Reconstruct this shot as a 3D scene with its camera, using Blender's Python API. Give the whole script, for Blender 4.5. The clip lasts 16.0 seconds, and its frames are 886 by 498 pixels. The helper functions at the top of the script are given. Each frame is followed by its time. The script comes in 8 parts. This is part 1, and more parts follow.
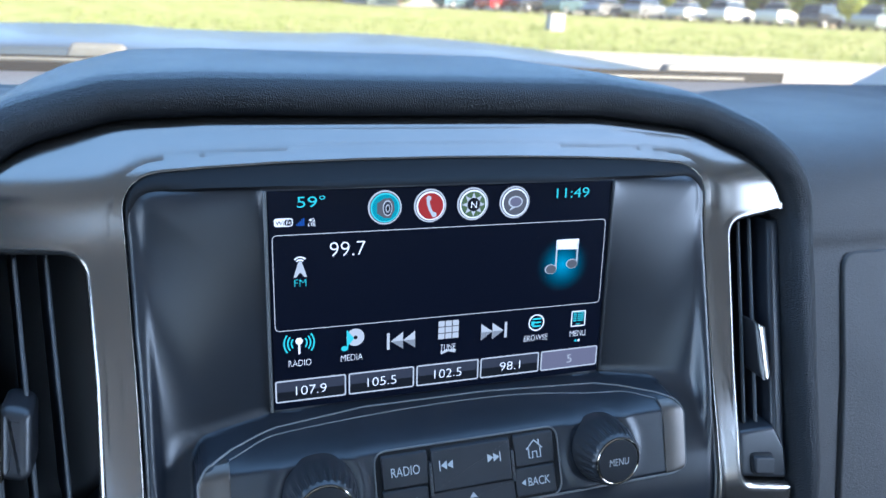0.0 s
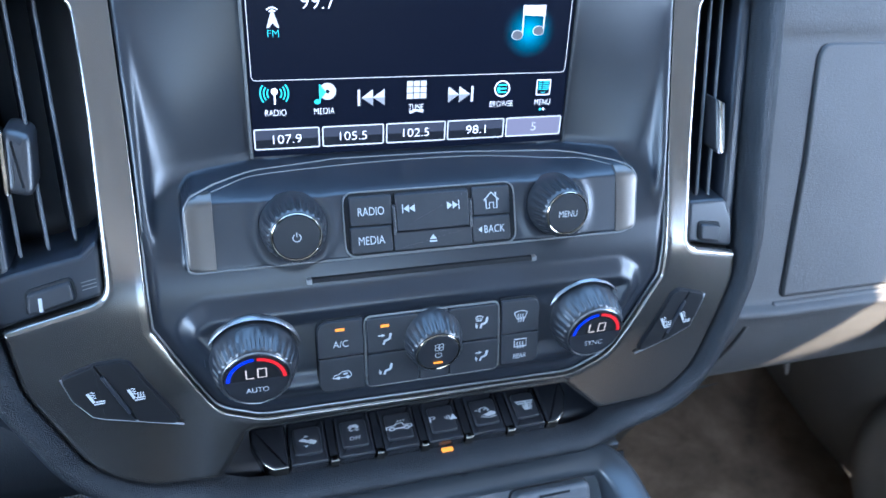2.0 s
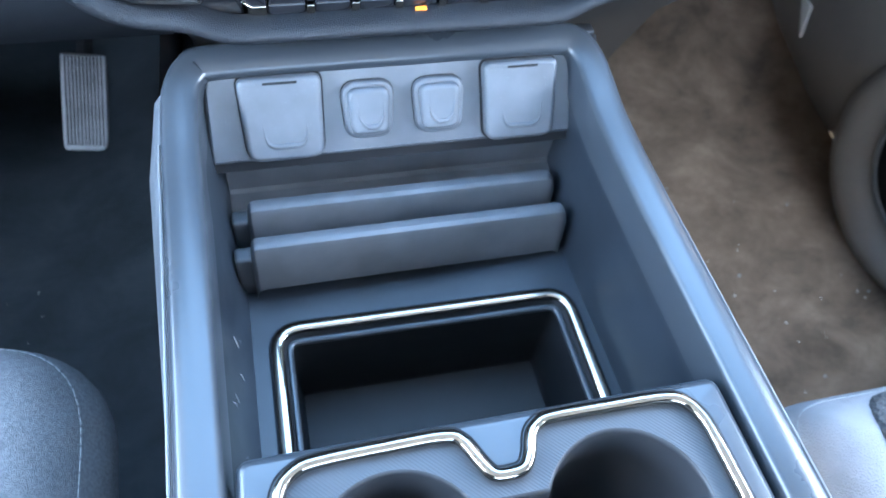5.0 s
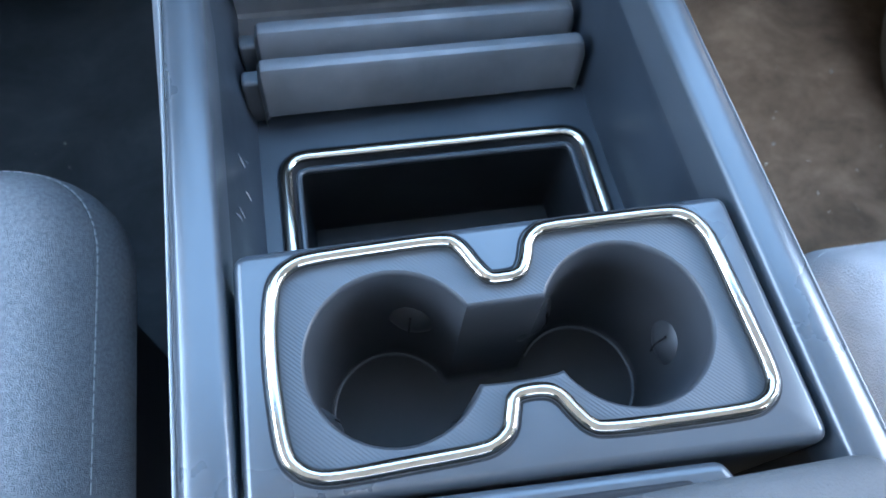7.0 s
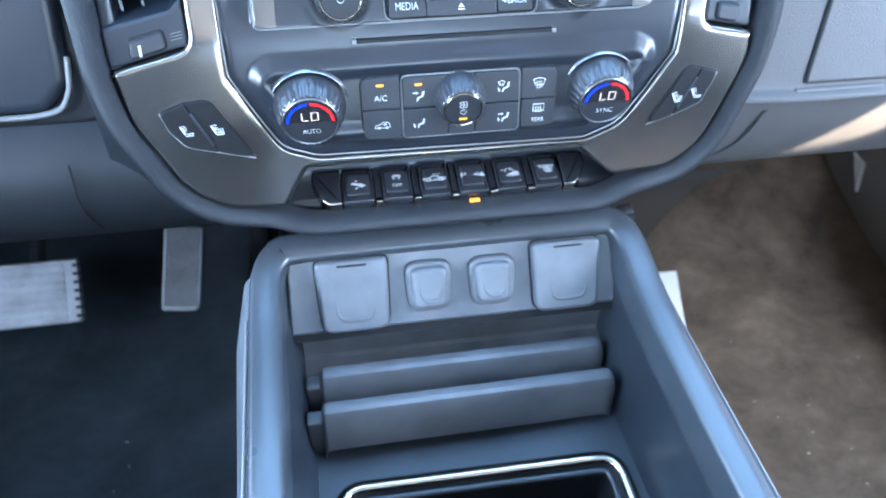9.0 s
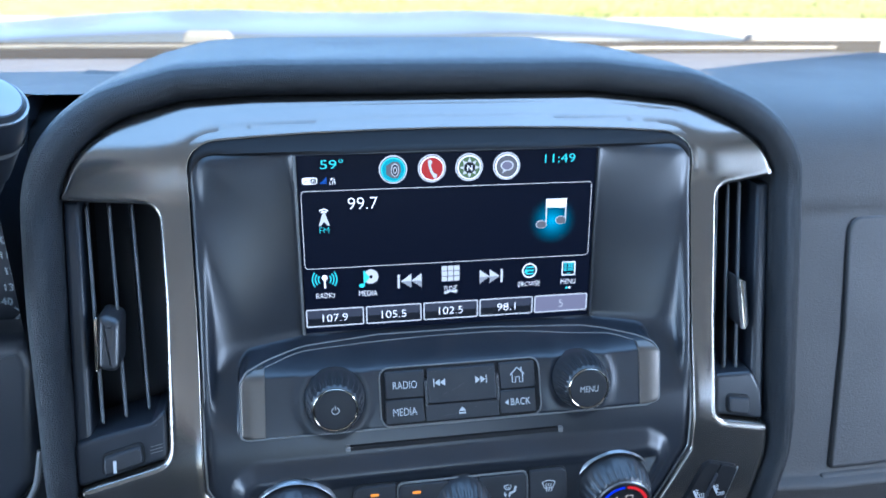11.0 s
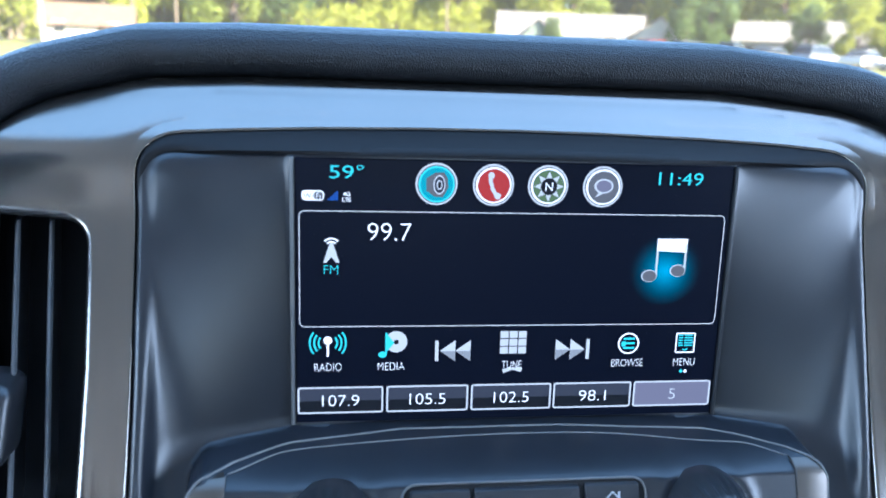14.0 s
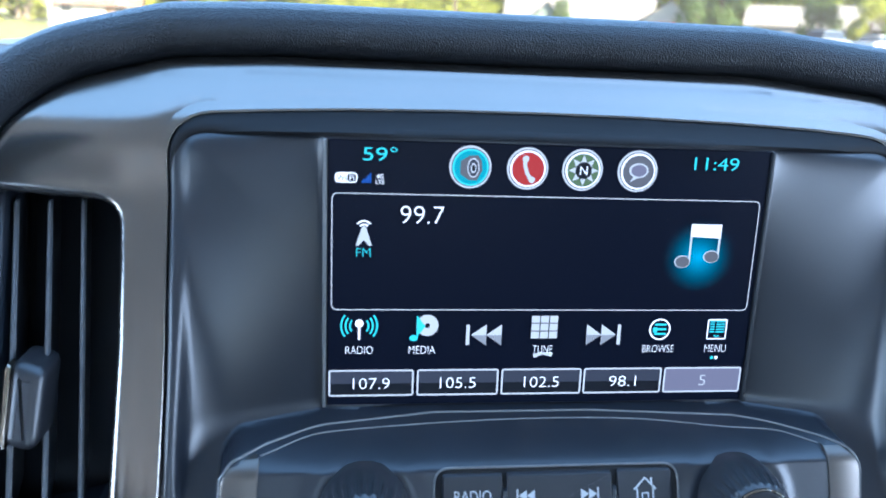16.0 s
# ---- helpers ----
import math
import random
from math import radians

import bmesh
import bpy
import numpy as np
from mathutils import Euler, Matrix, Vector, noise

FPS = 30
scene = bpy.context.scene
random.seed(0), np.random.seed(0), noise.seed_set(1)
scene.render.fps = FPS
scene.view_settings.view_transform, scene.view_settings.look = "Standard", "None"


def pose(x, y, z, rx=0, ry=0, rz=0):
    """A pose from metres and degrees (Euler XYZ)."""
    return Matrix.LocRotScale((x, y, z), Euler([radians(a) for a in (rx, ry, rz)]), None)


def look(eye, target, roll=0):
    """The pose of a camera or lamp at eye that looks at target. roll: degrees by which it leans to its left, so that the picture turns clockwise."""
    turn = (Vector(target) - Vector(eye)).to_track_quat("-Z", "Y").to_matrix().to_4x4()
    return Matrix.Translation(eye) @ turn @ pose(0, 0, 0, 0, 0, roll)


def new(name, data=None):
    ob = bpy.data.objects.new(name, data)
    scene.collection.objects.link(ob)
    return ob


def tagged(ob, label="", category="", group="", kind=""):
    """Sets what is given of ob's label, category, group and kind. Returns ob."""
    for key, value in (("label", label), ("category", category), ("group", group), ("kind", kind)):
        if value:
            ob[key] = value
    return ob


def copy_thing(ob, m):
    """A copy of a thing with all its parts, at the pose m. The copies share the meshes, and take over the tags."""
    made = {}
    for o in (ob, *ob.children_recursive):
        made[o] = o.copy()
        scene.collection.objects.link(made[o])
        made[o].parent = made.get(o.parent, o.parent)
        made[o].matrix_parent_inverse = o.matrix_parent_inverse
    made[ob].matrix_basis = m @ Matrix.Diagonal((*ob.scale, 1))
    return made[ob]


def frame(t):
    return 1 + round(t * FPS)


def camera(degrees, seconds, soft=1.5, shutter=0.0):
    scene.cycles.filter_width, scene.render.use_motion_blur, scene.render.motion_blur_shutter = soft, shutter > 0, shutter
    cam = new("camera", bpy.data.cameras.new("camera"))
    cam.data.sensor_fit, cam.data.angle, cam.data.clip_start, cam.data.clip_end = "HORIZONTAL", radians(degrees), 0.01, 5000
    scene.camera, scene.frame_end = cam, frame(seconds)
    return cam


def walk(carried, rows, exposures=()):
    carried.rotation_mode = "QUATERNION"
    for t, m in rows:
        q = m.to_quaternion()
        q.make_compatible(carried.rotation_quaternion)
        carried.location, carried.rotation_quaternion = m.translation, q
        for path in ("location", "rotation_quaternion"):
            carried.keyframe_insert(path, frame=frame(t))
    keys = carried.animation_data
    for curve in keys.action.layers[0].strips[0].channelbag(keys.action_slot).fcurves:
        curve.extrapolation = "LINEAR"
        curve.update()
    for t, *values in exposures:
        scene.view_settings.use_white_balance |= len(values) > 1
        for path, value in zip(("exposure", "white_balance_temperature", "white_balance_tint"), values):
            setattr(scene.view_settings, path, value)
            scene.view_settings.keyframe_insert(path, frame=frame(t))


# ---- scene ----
cam = camera(62.8, 16.0)
cam.data.dof.use_dof, cam.data.dof.focus_distance, cam.data.dof.aperture_fstop = True, 0.35, 11.0
PATH = [
    (0, (-0.117, -0.316, 1.501), (0.523, 1.469, 0.865), 3.0),
    (0.5, (-0.1, -0.319, 1.496), (0.521, 1.458, 0.82), 2.8),
    (1, (-0.1, -0.33, 1.491), (0.499, 1.418, 0.726), 3.0),
    (1.5, (-0.098, -0.353, 1.486), (0.468, 1.345, 0.595), 3.3),
    (2, (-0.101, -0.367, 1.471), (0.449, 1.267, 0.457), 4.1),
    (2.5, (-0.1, -0.383, 1.467), (0.426, 1.177, 0.331), 4.9),
    (3, (-0.096, -0.395, 1.465), (0.411, 1.08, 0.213), 6.0),
    (3.5, (-0.097, -0.411, 1.457), (0.391, 0.968, 0.094), 7.3),
    (4, (-0.097, -0.42, 1.451), (0.365, 0.861, -0.014), 8.3),
    (4.5, (-0.093, -0.427, 1.441), (0.343, 0.749, -0.117), 9.2),
    (5, (-0.085, -0.438, 1.432), (0.314, 0.638, -0.206), 9.6),
    (5.2, (-0.084, -0.442, 1.426), (0.3, 0.593, -0.241), 9.8),
    (7.5, (-0.071, -0.476, 1.407), (0.177, 0.36, -0.393), 7.9),
    (8, (-0.076, -0.465, 1.422), (0.166, 0.54, -0.291), 5.2),
    (8.5, (-0.082, -0.458, 1.465), (0.155, 0.753, -0.11), 2.6),
    (9, (-0.079, -0.454, 1.483), (0.167, 0.95, 0.08), 1.4),
    (9.5, (-0.076, -0.453, 1.504), (0.194, 1.114, 0.29), 1.0),
    (10, (-0.075, -0.449, 1.519), (0.24, 1.248, 0.509), 1.1),
    (10.2, (-0.075, -0.449, 1.527), (0.259, 1.289, 0.594), 1.2),
    (12.3, (-0.07, -0.276, 1.474), (0.207, 1.622, 0.909), 1.6),
    (12.5, (-0.068, -0.274, 1.47), (0.206, 1.628, 0.916), 1.9),
    (13, (-0.064, -0.278, 1.468), (0.2, 1.631, 0.935), 2.0),
    (13.5, (-0.06, -0.284, 1.466), (0.203, 1.628, 0.941), 2.3),
    (14, (-0.067, -0.272, 1.46), (0.194, 1.639, 0.932), 2.4),
    (14.5, (-0.07, -0.274, 1.461), (0.18, 1.638, 0.929), 2.3),
    (15, (-0.079, -0.272, 1.462), (0.164, 1.638, 0.92), 2.5),
    (15.5, (-0.078, -0.269, 1.46), (0.162, 1.638, 0.906), 2.7),
    (16, (-0.077, -0.269, 1.459), (0.168, 1.632, 0.887), 2.8),
]
EXPOSURES = [(0.0, 3.04, 5280, 11), (0.5, 2.96, 5150, 11), (1.0, 3.30, 5190, 11), (2.0, 4.06, 5220, 11), (3.5, 4.70, 5250, 11), (4.5, 5.20, 5510, 11), (7.3, 4.80, 5560, 11), (8.2, 5.06, 5600, 11), (9.2, 5.06, 5400, 11), (10.2, 4.18, 5310, 11), (12.3, 3.16, 5270, 10), (13.0, 3.26, 5270, 10), (16.0, 3.44, 5260, 10)]
walk(cam, [(t, look(eye, target, roll)) for t, eye, target, roll in PATH], EXPOSURES)

# ---- light: clear noon sky, sun from behind on the passenger side ----
SUN_TO = Vector((-0.60, 0.56, -0.57)).normalized()
world = bpy.data.worlds.new("sky")
scene.world = world
world.use_nodes = True
wn = world.node_tree.nodes
sky = wn.new("ShaderNodeTexSky")
sky.sky_type = "NISHITA"
sky.sun_disc = False
sky.sun_elevation = math.asin(-SUN_TO.z)
sky.sun_rotation = math.atan2(-SUN_TO.x, -SUN_TO.y)
sky.dust_density = 0.6
wn["Background"].inputs[1].default_value = 0.055
world.node_tree.links.new(sky.outputs[0], wn["Background"].inputs[0])
sun = new("sun", bpy.data.lights.new("sun", "SUN"))
sun.data.energy, sun.data.angle, sun.data.color = 4.5, radians(0.55), (1.0, 0.77, 0.48)
sun.matrix_world = look((8, -7, 9), Vector((8, -7, 9)) + SUN_TO)


def skylight(name, at, target, w, h, watts, color):
    """An area lamp added in a window's opening, for light from outside."""
    lamp = new(name, bpy.data.lights.new(name, "AREA"))
    lamp.data.shape, lamp.data.size, lamp.data.size_y, lamp.data.energy, lamp.data.color = "RECTANGLE", w, h, watts, color
    lamp.matrix_world = look(at, target)


SKY_BLUE, SKY_PALE = (0.40, 0.69, 1.0), (0.62, 0.81, 1.0)
skylight("windshield_sky", (0, 0.10, 1.684), (0, -0.36, 0.796), 1.30, 0.64, 0.86, SKY_BLUE)
skylight("passenger_window_sky", (0.79, -0.38, 1.44), (-0.1, -0.16, 1.05), 0.50, 0.32, 1.05, (0.76, 0.87, 1.0))
skylight("driver_window_sky", (-0.80, -0.24, 1.44), (0.1, -0.20, 1.05), 0.95, 0.34, 0.95, SKY_PALE)
skylight("rear_window_sky", (0, -1.90, 1.50), (0, 0, 1.05), 1.40, 0.42, 0.46, SKY_PALE)
skylight("rear_door_window_sky", (-0.79, -1.30, 1.52), (-0.1, 0.0, 1.30), 0.80, 0.36, 0.62, SKY_PALE)
skylight("passenger_rear_window_sky", (0.79, -1.36, 1.48), (0.0, 0.0, 1.20), 0.80, 0.36, 0.80, SKY_PALE)
# Fill lamp added to brighten the headliner, in place of ground bounce.
skylight("driver_window_bounce_fill", (-0.78, -0.95, 1.42), (0.1, -0.85, 1.86), 1.3, 0.30, 0.85, (1.0, 0.95, 0.86))


# ---- materials ----
def mat(name, color, rough=0.5, metal=0.0, bump=None, vary=None, rough_vary=0.0, coat=0.0, spec=0.5, emit=None, island=0.0, dust=0.0):
    """bump: (scale, strength, metres); vary: (scale, share, second colour or None)."""
    m = bpy.data.materials.new(name)
    m.use_nodes = True
    nt = m.node_tree
    b = nt.nodes["Principled BSDF"]
    b.inputs["Base Color"].default_value = (*color, 1)
    b.inputs["Roughness"].default_value = rough
    b.inputs["Metallic"].default_value = metal
    b.inputs["Coat Weight"].default_value = coat
    b.inputs["Specular IOR Level"].default_value = spec
    b.inputs["Coat Roughness"].default_value = 0.06
    tc = nt.nodes.new("ShaderNodeTexCoord")

    def noise_node(scale, detail=4.0):
        n = nt.nodes.new("ShaderNodeTexNoise")
        n.inputs["Scale"].default_value, n.inputs["Detail"].default_value = scale, detail
        nt.links.new(tc.outputs["Object"], n.inputs["Vector"])
        return n
    col = None
    if vary:
        n = noise_node(vary[0])
        ramp = nt.nodes.new("ShaderNodeMapRange")
        ramp.inputs[1].default_value, ramp.inputs[2].default_value = 0.35, 0.68
        nt.links.new(n.outputs["Fac"], ramp.inputs[0])
        mix = nt.nodes.new("ShaderNodeMix")
        mix.data_type = "RGBA"
        other = vary[2] if len(vary) > 2 and vary[2] else tuple(c * (1 - vary[1]) for c in color)
        mix.inputs[6].default_value, mix.inputs[7].default_value = (*color, 1), (*other, 1)
        nt.links.new(ramp.outputs[0], mix.inputs[0])
        col = mix.outputs[2]
    if island:
        g = nt.nodes.new("ShaderNodeNewGeometry")
        mul = nt.nodes.new("ShaderNodeMapRange")
        mul.inputs[3].default_value, mul.inputs[4].default_value = 1 - island, 1 + island
        nt.links.new(g.outputs["Random Per Island"], mul.inputs[0])
        hsv = nt.nodes.new("ShaderNodeHueSaturation")
        if col:
            nt.links.new(col, hsv.inputs["Color"])
        else:
            hsv.inputs["Color"].default_value = (*color, 1)
        nt.links.new(mul.outputs[0], hsv.inputs["Value"])
        col = hsv.outputs[0]
    if dust:
        n = noise_node(900.0, 1.0)
        r = nt.nodes.new("ShaderNodeMapRange")
        r.inputs[1].default_value, r.inputs[2].default_value, r.inputs[4].default_value = 0.74, 0.80, dust
        nt.links.new(n.outputs["Fac"], r.inputs[0])
        mix = nt.nodes.new("ShaderNodeMix")
        mix.data_type = "RGBA"
        mix.inputs[6].default_value, mix.inputs[7].default_value = (*color, 1), (0.45, 0.43, 0.40, 1)
        if col:
            nt.links.new(col, mix.inputs[6])
        nt.links.new(r.outputs[0], mix.inputs[0])
        col = mix.outputs[2]
    if col:
        nt.links.new(col, b.inputs["Base Color"])
    if rough_vary:
        n = noise_node(9.0, 6.0)
        r = nt.nodes.new("ShaderNodeMapRange")
        r.inputs[1].default_value, r.inputs[2].default_value = 0.3, 0.7
        r.inputs[3].default_value, r.inputs[4].default_value = rough - rough_vary, rough + rough_vary
        nt.links.new(n.outputs["Fac"], r.inputs[0])
        nt.links.new(r.outputs[0], b.inputs["Roughness"])
    if bump:
        if bump[0] < 0:
            n = nt.nodes.new("ShaderNodeTexVoronoi")
            n.inputs["Scale"].default_value = -bump[0]
            nt.links.new(tc.outputs["Object"], n.inputs["Vector"])
            out = n.outputs["Distance"]
        else:
            out = noise_node(bump[0], 2.0).outputs["Fac"]
        k = nt.nodes.new("ShaderNodeBump")
        k.inputs["Strength"].default_value, k.inputs["Distance"].default_value = bump[1], bump[2]
        nt.links.new(out, k.inputs["Height"])
        nt.links.new(k.outputs[0], b.inputs["Normal"])
    if emit:
        b.inputs["Emission Color"].default_value = (*emit[:3], 1)
        b.inputs["Emission Strength"].default_value = emit[3]
    return m


LIT = 2.0 ** -3.05


def glow(name, color, strength):
    """A lit element of a display."""
    return mat(name, (0.01, 0.01, 0.01), 0.3, spec=0.05, emit=(*color, strength * LIT))


M_BLACK = mat("black_moulded_plastic", (0.0115, 0.0138, 0.0190), 0.33, spec=0.44, bump=(2600, 0.10, 0.0002), vary=(30, 0.25), rough_vary=0.05)
M_BLACK2 = mat("black_button_plastic", (0.0140, 0.0150, 0.0185), 0.5, spec=0.35, bump=(1600, 0.15, 0.0002), vary=(60, 0.2))
M_DULL = mat("dull_black_rubber_button", (0.006, 0.006, 0.007), 0.6, spec=0.16, bump=(1600, 0.15, 0.0002))
M_KNOB = mat("satin_black_knob", (0.015, 0.0155, 0.018), 0.32, bump=(2600, 0.06, 0.0002), rough_vary=0.04)
M_DEEP = mat("matt_black_plastic", (0.006, 0.006, 0.007), 0.7, spec=0.22)
# Darker copy of the trim paint, holding the end caps' dimmer reflection.
M_CAP = mat("darkened_titanium_paint", (0.105, 0.094, 0.085), 0.40, 0.9, vary=(14, 0.08), rough_vary=0.03)
M_SILVER = mat("satin_titanium_paint", (0.180, 0.167, 0.154), 0.20, 0.95, vary=(14, 0.06), rough_vary=0.03)
M_CHROME = mat("chrome_plating", (0.27, 0.240, 0.200), 0.10, 1.0, rough_vary=0.03)
M_LINE = mat("satin_chrome_line", (0.20, 0.20, 0.205), 0.34, 1.0)
M_PAD = mat("grained_black_vinyl", (0.0095, 0.0108, 0.0135), 0.43, spec=0.27, bump=(-1500, 0.8, 0.0006), vary=(22, 0.2), rough_vary=0.05)
M_DASH = mat("grained_charcoal_dash_vinyl", (0.061, 0.058, 0.057), 0.55, spec=0.18, bump=(-1100, 0.45, 0.0005), vary=(12, 0.15), rough_vary=0.05)
M_RAIL = mat("satin_charcoal_console_plastic", (0.028, 0.032, 0.037), 0.29, spec=0.45, bump=(1800, 0.12, 0.0002), vary=(20, 0.10), rough_vary=0.03)
# Darker copy of the rail plastic, with the tray's inner shade in its colour.
M_TRAY = mat("shaded_tray_plastic", (0.017, 0.021, 0.027), 0.36, spec=0.42, bump=(1500, 0.2, 0.0002), vary=(14, 0.3), rough_vary=0.10)
M_GREY = mat("grey_bead_plastic", (0.10, 0.10, 0.10), 0.45)
M_CONSOLE = mat("charcoal_console_plastic", (0.074, 0.079, 0.087), 0.46, bump=(1500, 0.3, 0.0003), vary=(35, 0.3), rough_vary=0.09, dust=0.12)
M_RUBBER = mat("ribbed_black_rubber_insert", (0.021, 0.024, 0.028), 0.55, bump=(-1200, 0.22, 0.0004))


def twill(m, scale):
    """Fine diagonal ribs as relief."""
    nt = m.node_tree
    wv = nt.nodes.new("ShaderNodeTexWave")
    wv.bands_direction = "DIAGONAL"
    wv.inputs["Scale"].default_value, wv.inputs["Distortion"].default_value, wv.inputs["Detail Scale"].default_value = scale, 0.6, 3.0
    nt.links.new(nt.nodes["Texture Coordinate"].outputs["Object"], wv.inputs["Vector"])
    nt.links.new(wv.outputs["Fac"], nt.nodes["Bump"].inputs["Height"])


twill(M_RUBBER, 290.0)


def trodden(m, scale, low, high):
    """Brushed and trodden patches over a carpet's colour."""
    nt = m.node_tree
    b = nt.nodes["Principled BSDF"]
    mp, n, r, mx = nt.nodes.new("ShaderNodeMapping"), nt.nodes.new("ShaderNodeTexNoise"), nt.nodes.new("ShaderNodeMapRange"), nt.nodes.new("ShaderNodeMix")
    mp.inputs["Rotation"].default_value, mp.inputs["Scale"].default_value = (0, 0, 0.7), (1.0, 1.5, 1.0)
    n.inputs["Scale"].default_value, n.inputs["Detail"].default_value, n.inputs["Roughness"].default_value, n.inputs["Distortion"].default_value = scale, 9.0, 0.74, 0.35
    r.inputs[1].default_value, r.inputs[2].default_value, r.inputs[3].default_value, r.inputs[4].default_value = 0.32, 0.68, low, high
    mx.data_type, mx.blend_type = "RGBA", "MULTIPLY"
    mx.inputs[0].default_value = 1.0
    nt.links.new(nt.nodes["Texture Coordinate"].outputs["Object"], mp.inputs[0])
    nt.links.new(mp.outputs[0], n.inputs["Vector"])
    nt.links.new(n.outputs["Fac"], r.inputs[0])
    nt.links.new(b.inputs["Base Color"].links[0].from_socket, mx.inputs[6])
    nt.links.new(r.outputs[0], mx.inputs[7])
    nt.links.new(mx.outputs[2], b.inputs["Base Color"])


M_WELL = mat("dark_cup_well_plastic", (0.019, 0.0200, 0.0225), 0.5, spec=0.4, bump=(1500, 0.25, 0.0003), vary=(35, 0.2), dust=0.02)
# Recess shade is put into this colour, for the bin and cup-well floor.
M_BIN = mat("shade_darkened_bin_plastic", (0.011, 0.0115, 0.013), 0.6, spec=0.3, bump=(1500, 0.3, 0.0003), vary=(35, 0.3), dust=0.02)
# Brown lightened and warmed, with bounced sun put into the carpet's colour.
M_CARPET = mat("bounce_warmed_brown_carpet", (0.165, 0.120, 0.084), 0.95, bump=(700, 0.9, 0.003), vary=(9, 0.5), spec=0.1, dust=0.10)
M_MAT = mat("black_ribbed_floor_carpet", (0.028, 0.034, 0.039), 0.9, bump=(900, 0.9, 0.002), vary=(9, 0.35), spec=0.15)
trodden(M_CARPET, 9.0, 0.55, 1.35)
trodden(M_MAT, 9.0, 0.6, 1.3)
M_SEAT = mat("grey_woven_seat_cloth", (0.19, 0.19, 0.195), 0.85, bump=(-900, 0.7, 0.0008), vary=(40, 0.18), spec=0.2)
# Unseen seat backs and back wall, coloured dark to dim the trim's reflections.
M_BACK = mat("darkened_seat_back_cloth", (0.045, 0.046, 0.050), 0.9, bump=(-900, 0.5, 0.0008), vary=(30, 0.2), spec=0.15)
M_MESH = mat("dark_woven_mesh_cloth", (0.07, 0.07, 0.072), 0.9, bump=(-260, 1.0, 0.002), vary=(260, 0.5), spec=0.2)
M_ARM = mat("dark_grey_armrest_vinyl", (0.052, 0.050, 0.049), 0.72, spec=0.25, bump=(-700, 0.4, 0.0006), vary=(18, 0.15))
M_TWILL = mat("blue_grey_twill_seat_cloth", (0.115, 0.12, 0.128), 0.8, bump=(-1500, 0.9, 0.0007), vary=(420, 0.35), spec=0.25)
M_STITCH = mat("light_grey_stitching", (0.19, 0.20, 0.20), 0.8)
M_PEDAL = mat("worn_grey_pedal_rubber", (0.20, 0.20, 0.205), 0.5, 0.2, vary=(35, 0.4))
M_HEAD = mat("pale_grey_headliner_cloth", (0.56, 0.55, 0.53), 0.95, bump=(500, 0.5, 0.001))
M_DOOR = mat("charcoal_door_vinyl", (0.185, 0.166, 0.143), 0.6, bump=(-400, 0.4, 0.0006), vary=(10, 0.2))
# Driver-side dash, with the shade of the driver's body put into its colour.
M_KNEE = mat("shade_darkened_knee_plastic", (0.010, 0.011, 0.013), 0.5, spec=0.16, bump=(-1100, 0.25, 0.0004), vary=(12, 0.2))
M_HOUSING = mat("dark_heater_housing_plastic", (0.022, 0.020, 0.018), 0.6, spec=0.25, bump=(600, 0.3, 0.0006), vary=(15, 0.25))
M_MARK = mat("pale_printed_legend", (0.34, 0.35, 0.36), 0.6)
M_LINT = mat("pale_lint", (0.42, 0.40, 0.36), 0.9)
M_SCUFF = mat("pale_scuffed_plastic", (0.20, 0.21, 0.22), 0.6)
M_SUN_PATCH = mat("white_sun_patch", (0.84, 0.82, 0.77), 0.8, vary=(20, 0.05))


from mathutils.geometry import delaunay_2d_cdt


# ---- building helpers ----
def part(name, bm, material, parent=None, label="", smooth=35.0):
    """Links a bmesh, built in world metres, as one mesh object under a thing or part."""
    bmesh.ops.remove_doubles(bm, verts=bm.verts, dist=1e-6)
    bmesh.ops.recalc_face_normals(bm, faces=bm.faces)
    me = bpy.data.meshes.new(name)
    o = Vector()
    p = parent
    while p is not None:
        o += p.location
        p = p.parent
    for v in bm.verts:
        v.co -= o
    bm.to_mesh(me)
    bm.free()
    for poly in me.polygons:
        poly.use_smooth = True
    me.set_sharp_from_angle(angle=radians(smooth))
    for mt in material if isinstance(material, (list, tuple)) else [material]:
        me.materials.append(mt)
    ob = new(name, me)
    ob.parent = parent
    return tagged(ob, label)


def thing(name, at, label, category, group="", kind=""):
    ob = new(name)
    ob.empty_display_size = 0.05
    ob.location = at
    return tagged(ob, label, category, group, kind)


FACE_Z = np.linspace(0.9, 1.7, 801)
_key = np.array([(0.9, -0.10), (1.10, -0.086), (1.16, -0.080), (1.222, -0.069), (1.268, -0.057), (1.396, 0.0035), (1.4215, 0.0100), (1.4455, 0.0350), (1.47, 0.061), (1.7, 0.3)])
_raw = np.interp(FACE_Z, _key[:, 0], _key[:, 1])
_ker = np.exp(-0.5 * (np.arange(-24, 25) / 5.0) ** 2)
FACE_Y = np.convolve(np.pad(_raw, 24, mode="reflect", reflect_type="odd"), _ker / _ker.sum(), mode="valid")


def Y(z):
    """The raked face of the centre stack: y for a height."""
    return float(np.interp(z, FACE_Z, FACE_Y))


def P(x, z, off=0.0):
    return Vector((x, Y(z) + off, z))


def SCR(x, z, off=0.0):
    """The display's own, nearly upright plane."""
    return Vector((x, 0.08 * (z - 1.40) + off, z))


def circle(cx, cz, r, n=32, a0=0.0, a1=360.0, close=True):
    k = n if close else n + 1
    return [(cx + r * math.cos(radians(a0 + (a1 - a0) * i / n)), cz + r * math.sin(radians(a0 + (a1 - a0) * i / n))) for i in range(k)]


